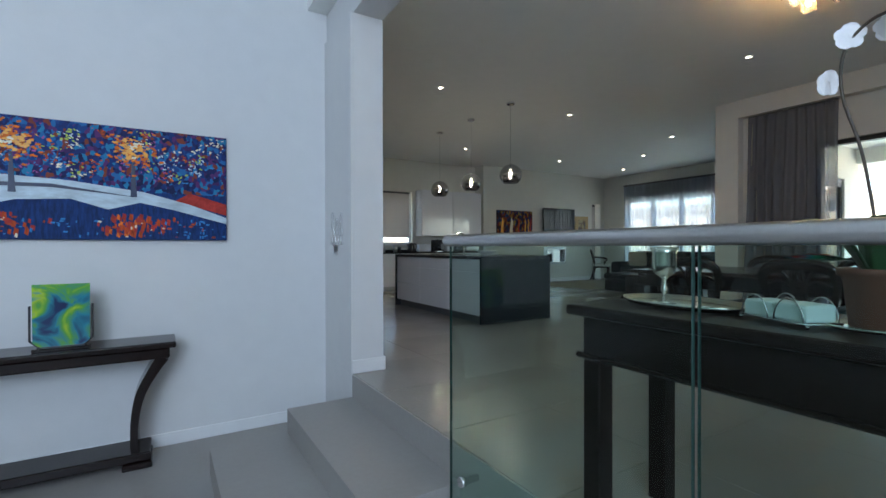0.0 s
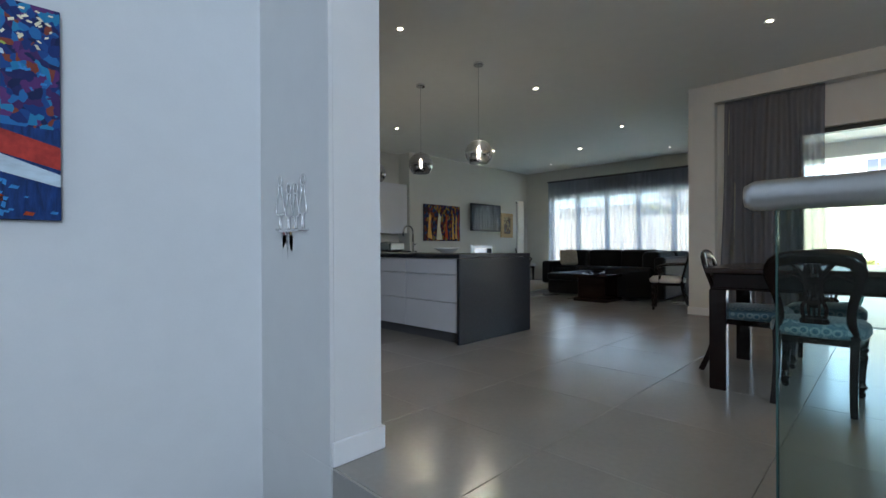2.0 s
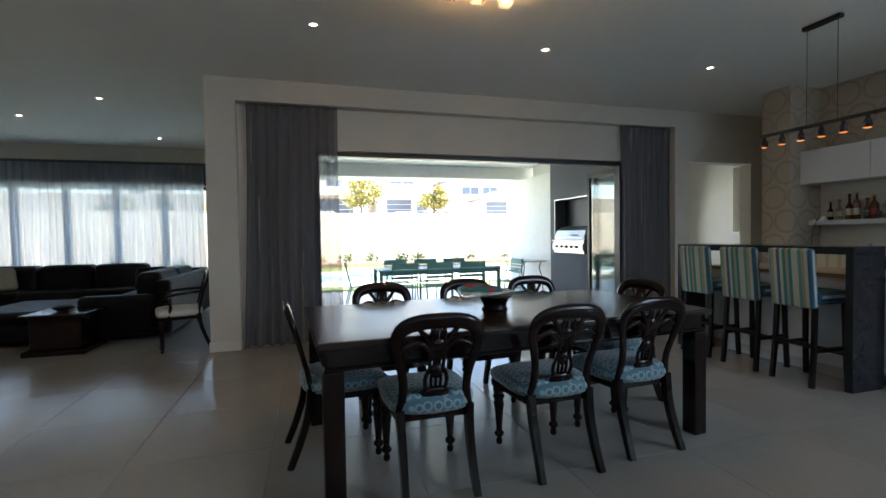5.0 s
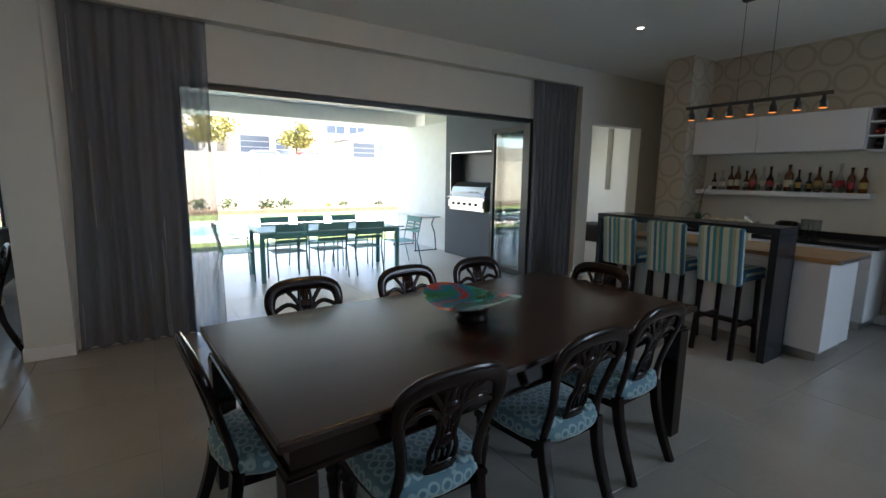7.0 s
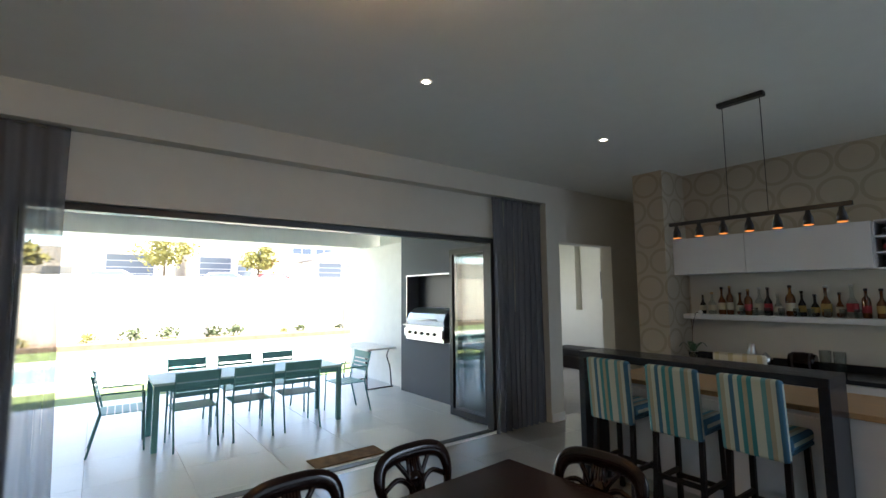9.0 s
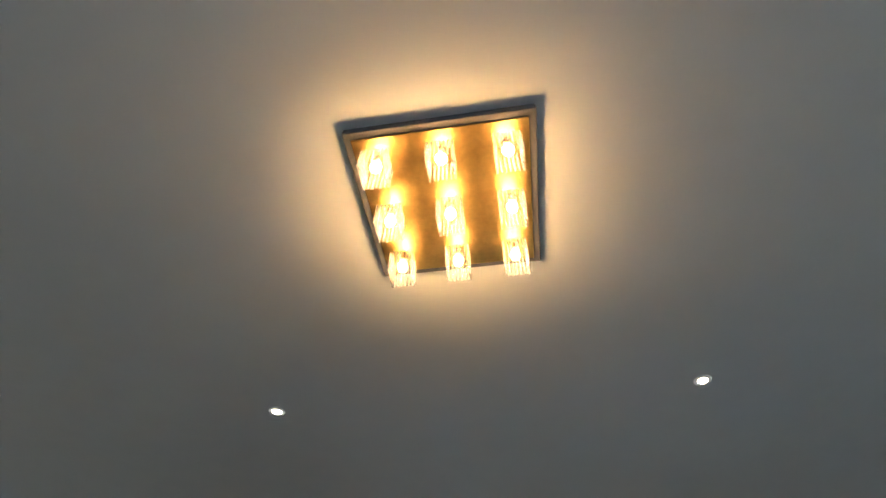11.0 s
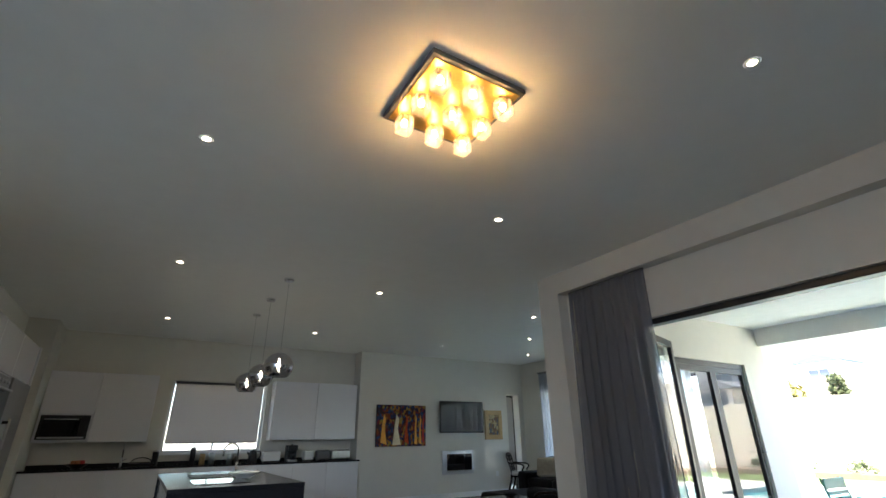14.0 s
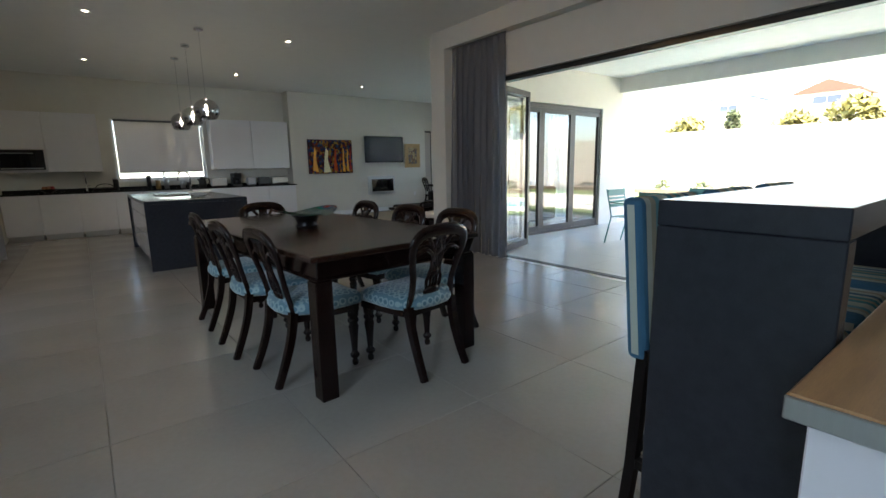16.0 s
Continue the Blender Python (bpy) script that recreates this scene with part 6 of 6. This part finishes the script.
s0 = bar_stool(4.95, -1.045, 178)
bar_stool(5.47, -1.05, 181, s0)
bar_stool(5.99, -1.05, 180, s0)
s2 = thing("bar_chair", "cream striped chair behind the bar", "bar stool", pose(5.55, -2.45, 0))
part("backrest", box(-0.22, 0.22, 0.16, 0.23, 0.62, 1.13, 0.02, 3), CREAM_STRIPE, s2)
part("seat", box(-0.22, 0.22, -0.2, 0.2, 0.66, 0.74, 0.02, 2), CREAM_STRIPE, s2)
for sx in (-1, 1):
    for sy in (-1, 1):
        part("leg", box(sx * 0.19 - 0.02, sx * 0.19 + 0.02, sy * 0.17 - 0.02, sy * 0.17 + 0.02, 0, 0.66, 0.003), EBONY, s2)


# ---- folding doors ----
fr = thing("door_2", "wide dark aluminium folding door frame, open to the patio", "door", kind="structure")
part("head_frame", box(8.06, 8.18, -1.518, 3.098, 2.36, 2.418, 0.003), ALU, fr)
part("jamb", box(8.06, 8.18, 3.03, 3.098, 0.0, 2.359, 0.003), ALU, fr)
part("jamb", box(8.06, 8.18, -1.518, -1.45, 0.0, 2.359, 0.003), ALU, fr)
part("floor_track", box(8.06, 8.16, -1.45, 3.03, -0.004, 0.003, 0.001), ALU, fr, "dark floor track")


def door_leaf(name_m, w=0.80, h=2.35):
    t = thing("folding_door_leaf", "dark aluminium glazed folding door leaf, folded open", "door", name_m, group="folded door leaves")
    for bx in ((0, 0.07, -0.025, 0.025, 0.015, h), (w - 0.07, w, -0.025, 0.025, 0.015, h), (0.07, w - 0.07, -0.025, 0.025, h - 0.08, h), (0.07, w - 0.07, -0.025, 0.025, 0.015, 0.11)):
        part("stile" if bx[1] - bx[0] < 0.1 else "rail", box(*bx, bev=0.003), ALU, t)
    p = part("pane", box(0.07, w - 0.07, -0.004, 0.004, 0.11, h - 0.08), PANE, t)
    p.visible_shadow = False
    part("handle", sweep([(0.035, -0.03, 1.0), (0.035, -0.07, 1.0), (0.035, -0.07, 1.12)], (0.008, 0.008), 8, (1, 0, 0)), BLACK, t)
    return t


for k, (yy, a) in enumerate(((-1.53, 1.0), (-1.60, -1), (-1.67, 1))):
    door_leaf(pose(8.20, yy, 0, 0, 0, a))
for k, (yy, a) in enumerate(((3.11, 17), (3.20, 18))):
    door_leaf(pose(8.20, yy, 0, 0, 0, a), 0.84)
w3 = thing("window_3", "closed dark aluminium folding doors between living room and patio", "window", kind="structure")
part("head_frame", box(9.2, 11.90, 4.0, 4.08, 2.26, 2.34, 0.003), ALU, w3)
part("track", box(9.2, 11.90, 4.0, 4.08, 0.0, 0.04, 0.003), ALU, w3)
for i in range(3):
    a, b = 9.2 + i * 0.90, 9.2 + (i + 1) * 0.90
    for c, e in ((a, a + 0.075), (b - 0.075, b)):
        part("stile", box(c, e, 4.01, 4.07, 0.04, 2.26, 0.003), ALU, w3)
    part("rail", box(a + 0.075, b - 0.075, 4.01, 4.07, 0.04, 0.14, 0.003), ALU, w3)
    part("rail", box(a + 0.075, b - 0.075, 4.01, 4.07, 2.18, 2.26, 0.003), ALU, w3)
    p = part("pane", box(a + 0.075, b - 0.075, 4.035, 4.042, 0.14, 2.18), PANE, w3)
    p.visible_shadow = False
part("handle", sweep([(11.86, 4.005, 1.05), (11.86, 3.95, 1.05), (11.74, 3.95, 1.05)], (0.009, 0.009), 8, (0, 0, 1)), BLACK, w3)

# ---- patio ----
solid("door_mat", box(8.22, 8.50, 0.0, 0.78, -0.001, 0.012, 0.003), MATTING, "patterned brown door mat on the patio", "mat")
pt = thing("patio_table", "long pale metal patio table", "table", pose(10.18, 0.93, 0))
part("tabletop", box(-0.42, 0.42, -1.12, 1.12, 0.715, 0.745, 0.004), PALE_TEAL, pt)
for sx in (-1, 1):
    for sy in (-1, 1):
        part("leg", box(sx * 0.38 - 0.03, sx * 0.38 + 0.03, sy * 1.08 - 0.03, sy * 1.08 + 0.03, 0, 0.714, 0.003), TEAL_METAL, pt)
for sx in (-1, 1):
    part("apron", box(sx * 0.38 - 0.015, sx * 0.38 + 0.015, -1.05, 1.05, 0.65, 0.714), TEAL_METAL, pt)


def patio_chair(x, y, turn, first=None):
    if first:
        return copy_thing(first, pose(x, y, 0, 0, 0, turn))
    t = thing("patio_chair", "sea-green slatted metal garden chair", "chair", pose(x, y, 0, 0, 0, turn), group="garden chairs")
    for s in (-1, 1):
        part("side_frame", sweep([(s * 0.235, 0.22, 0), (s * 0.235, 0.20, 0.64), (s * 0.235, 0.14, 0.655), (s * 0.235, -0.20, 0.655)], (0.010, 0.010), 6, (1, 0, 0)), TEAL_METAL, t)
        part("back_post", sweep([(s * 0.225, -0.30, 0), (s * 0.225, -0.19, 0.44), (s * 0.225, -0.29, 0.86)], (0.011, 0.011), 6, (1, 0, 0)), TEAL_METAL, t)
    for k in range(6):
        part("seat_slat", box(-0.225, 0.225, -0.20 + k * 0.07, -0.14 + k * 0.07, 0.43, 0.442, 0.002), TEAL_METAL, t)
    for z, h in ((0.58, 0.05), (0.645, 0.035), (0.70, 0.035), (0.755, 0.10)):
        y0 = -0.19 - 0.238 * (z - 0.44)
        part("back_slat", box(-0.225, 0.225, y0 - 0.007, y0 + 0.007, z, z + h, 0.002), TEAL_METAL, t)
    return t


pc = patio_chair(9.92, 1.63, -88)
for x, y, r in ((9.90, 1.01, -90), (9.91, 0.40, -92), (10.72, 1.55, 90), (10.74, 0.93, 90), (10.70, 0.32, 92), (10.22, 2.30, 178), (10.15, -0.42, 2)):
    patio_chair(x, y, r, pc)


def folding_side_table(x, y, turn):
    t = thing("folding_table", "folding table with thin black bent legs", "table", pose(x, y, 0, 0, 0, turn))
    part("tabletop", box(-0.60, 0.60, -0.30, 0.30, 0.70, 0.735, 0.008), WHITEPLASTIC, t)
    for s in (-1, 1):
        part("leg", sweep(resample([(s * 0.5, -0.25, 0), (s * 0.46, -0.24, 0.35), (s * 0.38, -0.22, 0.55), (s * 0.5, -0.2, 0.70)], 4), (0.012, 0.012), 6, (0, 1, 0)), BLACK, t)
        part("leg", sweep(resample([(s * 0.5, 0.25, 0), (s * 0.46, 0.24, 0.35), (s * 0.38, 0.22, 0.55), (s * 0.5, 0.2, 0.70)], 4), (0.012, 0.012), 6, (0, 1, 0)), BLACK, t)
        part("foot_bar", sweep([(s * 0.5, -0.28, 0.012), (s * 0.5, 0.28, 0.012)], (0.012, 0.012), 6, (0, 0, 1)), BLACK, t)


folding_side_table(11.75, -1.60, 0)


def barbecue():
    t = thing("barbecue", "stainless steel gas barbecue built into the dark niche", "barbecue", pose(10.05, -1.96, 0.932))
    part("firebox", box(-0.55, 0.55, -0.13, 0.20, 0, 0.24, 0.008, 2), STEEL, t)
    hood = [(-0.13, 0.26), (0.17, 0.26), (0.19, 0.33), (0.14, 0.45), (0.02, 0.53), (-0.13, 0.54)]
    part("hood", plate(hood, -0.53, 0.53, 'X'), STEEL, t)
    part("control_panel", box(-0.55, 0.55, 0.20, 0.235, 0.06, 0.20, 0.006), STEEL, t)
    for k in range(5):
        part("knob", lathe([(0.026, 0.236), (0.022, 0.27)], 12, (-0.36 + k * 0.18, 0, 0.13), axis='Y'), BLACK, t)
    part("hood_handle", sweep([(-0.40, 0.23, 0.36), (0.40, 0.23, 0.36)], (0.012, 0.012), 8, (0, 0, 1)), STEEL, t)
    part("grill_shelf", box(-0.60, 0.60, 0.15, 0.24, 0.24, 0.258, 0.003), STEEL, t)


barbecue()
structure("niche_lining", [(9.32, 10.70, -2.118, -2.10, 0.93, 2.04)], BLACK, "black back of the barbecue niche", "trim")
for bx in ((9.30, 10.72, -1.852, -1.845, 2.02, 2.04), (9.30, 10.72, -1.852, -1.845, 0.93, 0.945), (10.705, 10.72, -1.852, -1.845, 0.945, 2.02), (9.30, 9.315, -1.852, -1.845, 0.945, 2.02)):
    solid("trim", box(*bx), STEEL, "thin steel trim round the barbecue niche", "trim", "structure")

# room past the doorway
bn = thing("bench", "low dark leather bench in the next room", "bench")
part("seat", box(9.75, 10.9, -6.55, -6.0, 0.28, 0.46, 0.04, 3), LEATHER, bn)
part("base", box(9.80, 10.85, -6.5, -6.05, 0.0, 0.28, 0.01), EBONY, bn)
wf = flat_picture("wall_picture", "small dark framed picture on the next room's wall", 9.58, 9.92, 1.56, 2.18, -6.57, DARK_PAINT, BLACK, 0.03)
sliding = thing("window_4", "window of the room past the doorway", "window", kind="structure")
part("window_frame", box(12.05, 12.12, -5.6, -5.55, 0.9, 2.2), ALU, sliding)
part("window_frame", box(12.05, 12.12, -4.45, -4.4, 0.9, 2.2), ALU, sliding)
pq = part("pane", box(12.08, 12.086, -5.55, -4.45, 0.9, 2.2), PANE, sliding)
pq.visible_shadow = False


# ---- garden and neighbours ----
gw = thing("garden_wall", "tall pale plastered boundary wall with piers", "wall", kind="structure")
for k in range(20):
    y0 = -28.1 + k * 3.0
    dx = 0.14 * (k % 2)
    part("wall_panel", box(24.70 + dx, 24.92 + dx, y0, y0 + 2.998, -1.0, 2.42 + 0.02 * (k - 6), 0.01), BOUNDARY, gw)
rn = random.Random(2)


def shrub(x, y, z, r, material, label="small rounded shrub in the planting bed"):
    bm = bmesh.new()
    for _ in range(90 if r < 1 else 320):
        a, b, q = rn.uniform(0, 6.28), rn.uniform(0, 1.45), r * rn.uniform(0.45, 1.0)
        c = Vector((q * math.cos(a) * math.sin(b), q * math.sin(a) * math.sin(b), q * math.cos(b) * 0.9))
        d = Vector((rn.uniform(-1, 1), rn.uniform(-1, 1), rn.uniform(-0.4, 1))).normalized()
        e = d.orthogonal().normalized() * r * 0.13
        g = d * r * 0.3
        bm.faces.new([bm.verts.new(c + p) for p in (-e * 0.4, e, g, -e)])
    t = thing("shrub", label, "shrub", pose(x, y, z))
    part("foliage", bm, material, t)


for k in range(16):
    shrub(rn.uniform(23.5, 24.3), -9 + k * 1.35 + rn.uniform(-0.4, 0.4), 0.09, rn.uniform(0.22, 0.5), rn.choice((LEAF, LEAF, LEAFY)))


def tree(x, y, z, h, r, material, label):
    t = thing("tree", label, "tree", pose(x, y, z))
    bm = bmesh.new()
    add_sweep(bm, resample([(0, 0, -0.2), (0.05, 0.03, h * 0.3), (-0.06, 0.05, h * 0.6), (0, 0, h * 0.85)], 4), [(0.14 * (1 - 0.07 * i), 0.14 * (1 - 0.07 * i)) for i in range(13)], 8, (0, 1, 0))
    for k in range(6):
        a = k * 1.05
        add_sweep(bm, [(0, 0, h * (0.4 + 0.05 * k)), (r * 0.6 * math.cos(a), r * 0.6 * math.sin(a), h * (0.62 + 0.04 * k))], [(0.05, 0.05), (0.015, 0.015)], 6, (0, 0, 1))
    part("trunk", bm, BARK, t)
    bm = bmesh.new()
    clumps = [(rn.uniform(0, 6.28), rn.uniform(0.2, 0.95) * r, rn.uniform(0.55, 1.0) * h, rn.uniform(0.25, 0.5) * r) for _ in range(16)]
    for a, q, zz, cr in clumps:
        for _ in range(75):
            c = Vector((q * math.cos(a), q * math.sin(a), zz)) + Vector((rn.gauss(0, cr * 0.5), rn.gauss(0, cr * 0.5), rn.gauss(0, cr * 0.42)))
            d = Vector((rn.uniform(-1, 1), rn.uniform(-1, 1), rn.uniform(-1, 1))).normalized()
            e = d.orthogonal().normalized() * 0.09
            bm.faces.new([bm.verts.new(c + p) for p in (-e * 0.5, e + d * 0.1, d * 0.26, -e + d * 0.1)])
    part("crown", bm, material, t)


def house(x, y0, y1, d, h, z, wall_mat, roof_mat, label, windows, garages=(), slab=None, gable=None):
    """Faces -x towards the garden; openings are (near y, far y, sill, head) in the world."""
    t = thing("house", label, "house", pose(x, 0, z))
    part("wall", box(0, d, y0, y1, -0.5, h, 0.02), wall_mat, t)
    if gable:
        part("roof", plate([(y0 - 0.5, h + 0.002), (y1 + 0.5, h + 0.002), (y1 + 0.5, h + 0.14), ((y0 + y1) / 2, h + gable), (y0 - 0.5, h + 0.14)], -0.5, d + 0.5, 'X'), roof_mat, t)
    else:
        part("roof", box(-0.5, d + 0.3, y0 - 0.4, y1 + 0.4, h + 0.002, h + 0.28, 0.02), roof_mat, t)
    if slab:
        part("balcony", box(-1.1, -0.002, y0, y1, slab - 0.25, slab, 0.02), wall_mat, t)
        part("balcony_screen", box(-1.08, -1.0, y0 + 0.05, y1 - 0.05, slab, slab + 0.55, 0.01), wall_mat, t)
    for a, b, c, e in windows:
        wv = part("window", box(-0.04, -0.001, a, b, c - z, e - z), WHITE_TRIM, t)
        m_ = (a + b) / 2
        for p, q in ((a + 0.06, m_ - 0.03), (m_ + 0.03, b - 0.06)):
            part("pane", box(-0.05, -0.041, p, q, c - z + 0.06, e - z - 0.06), WINDARK, wv)
    for a, b, c, e in garages:
        g = part("garage_door", box(-0.03, -0.001, a, b, c - z, e - z), HOUSEGREY, t)
        st = (e - c) / 6
        for k in range(6):
            part("slat", box(-0.045, -0.031, a + 0.04, b - 0.04, c - z + k * st + 0.03, c - z + (k + 1) * st - 0.03), WINDARK, g)
    return t


house(46, -1.9, 4.2, 9, 6.2, 1.9, HOUSEWALL, ROOF, "two-storey pale house with a balcony and slatted garage", [(0.1, 1.7, 5.75, 7.3), (2.2, 3.6, 5.75, 7.3)], [(-0.8, 2.3, 1.95, 4.9)], 3.5)
house(46, -8.3, -3.2, 9, 5.8, 1.9, HOUSEWALL, HOUSEGREY, "two-storey flat-roofed pale house with a garage", [(-6.7, -4.3, 6.0, 6.7)], [(-6.4, -3.95, 1.95, 4.9), (-8.1, -6.9, 1.95, 4.7)], 3.8)
house(49, -19.5, -11.6, 8, 5.4, 1.9, HOUSEWALL, ROOF, "two-storey pale house with a row of upper windows", [(-16.8, -15.0, 5.7, 6.6), (-14.6, -12.6, 5.7, 6.6), (-18.9, -17.5, 3.5, 5.0)])
house(45.5, -16.7, -13.6, 3.4, 3.0, 1.9, HOUSEWALL, ROOF, "low pale garage block with a gabled roof", [], [(-16.3, -14.0, 1.95, 4.7)], None, 0.9)
house(79, 24.6, 29.6, 8, 3.6, 6.5, HOUSEWALL, BLUEROOF, "pale hillside house with a blue pitched roof", [(26.0, 28.4, 7.6, 9.2)], (), None, 1.1)
house(80, 13.0, 19.2, 8, 3.2, 6.5, HOUSEWALL, TERRACOTTA, "pale hillside house with a red tiled gable", [(14.6, 17.6, 7.9, 9.3)], (), None, 1.6)
structure("hill", [(60, 130, 4, 90, -1.0, 6.5)], STREET, "dry hillside behind the houses", "ground")
tree(40.5, -1.0, 1.9, 4.0, 1.8, LEAFY, "young yellow-green street tree")
tree(40.0, -7.1, 1.9, 3.5, 1.3, LEAFY, "young yellow-green street tree")
tree(54.0, 17.3, 2.6, 3.3, 0.8, LEAF, "dark rounded hillside tree")
for x, y, z, r in ((54.0, 21.5, 3.9, 2.1), (54.0, 12.1, 3.6, 2.0), (54.0, 8.1, 4.2, 2.3)):
    shrub(x, y, z, r, LEAFY, "large rounded yellow-green hillside bush")
structure("bank_slope", [(52.0, 60.0, 4, 40, 1.9, 4.2)], STREET, "raised dry bank with bushes", "ground")


def car(x, y, turn, paint, label):
    t = thing("car", label, "car", pose(x, y, 1.9, 0, 0, turn))
    b = [(-2.1, 0.35), (2.1, 0.35), (2.15, 0.7), (1.9, 0.88), (1.2, 0.95), (0.6, 1.42), (-1.0, 1.45), (-1.7, 1.0), (-2.1, 0.92)]
    part("body", plate(b, -0.85, 0.85), paint, t)
    part("side_window", plate([(1.0, 0.98), (0.5, 1.36), (-0.95, 1.38), (-1.45, 1.0)], -0.856, -0.851), WINDARK, t)
    part("side_window", plate([(1.0, 0.98), (0.5, 1.36), (-0.95, 1.38), (-1.45, 1.0)], 0.851, 0.856), WINDARK, t)
    for sx in (-1.35, 1.35):
        for sy in (-0.80, 0.80):
            wh = part("wheel", lathe([(0.33, -0.1), (0.34, -0.08), (0.34, 0.08), (0.33, 0.1)], 16, (sx, sy, 0.34), axis='Y'), RUBBER, t)
            part("rim", lathe([(0.2, -0.11), (0.2, 0.11)], 12, (sx, sy, 0.34), axis='Y'), STEEL, wh)


car(40.0, -4.3, 82, CARWHITE, "white car parked in front of the far houses")
car(40.0, -7.7, 92, CARRED, "red car parked in the far street")
car(39.5, 2.4, 88, CARWHITE, "white car parked in the far street")


# ---- floor tiles ----
def tiles(parent, regions, material, size, ox, oy, top):
    """Separate square tiles with 3 mm joints, cut at the edges of each region."""
    cache = {}
    g = 0.003
    for x0, x1, y0, y1 in regions:
        i0, i1 = math.floor((x0 - ox) / size), math.ceil((x1 - ox) / size)
        j0, j1 = math.floor((y0 - oy) / size), math.ceil((y1 - oy) / size)
        for i in range(i0, i1):
            for j in range(j0, j1):
                a, b = max(x0, ox + i * size) + g / 2, min(x1, ox + (i + 1) * size) - g / 2
                c, d = max(y0, oy + j * size) + g / 2, min(y1, oy + (j + 1) * size) - g / 2
                if b - a < 0.03 or d - c < 0.03:
                    continue
                key = (round(b - a, 3), round(d - c, 3))
                if key not in cache:
                    cache[key] = finish(box(-(b - a) / 2, (b - a) / 2, -(d - c) / 2, (d - c) / 2, -0.009, 0.0, 0.0012), "tile", material)
                o = new("tile", cache[key])
                o.parent = parent
                o.matrix_basis = pose((a + b) / 2, (c + d) / 2, top)


tiles(floor, [(FX, 7.97, -3.4, 10.65), (7.97, 12.6, 4.3, 10.65)], FLOOR, 0.81, 3.43, 0.18, 0.0)
tiles(patio_floor, [(7.97, 13.25, -2.4, 3.97)], PATIO_LIT_TILE, 0.81, 3.43, 0.18, -0.002)
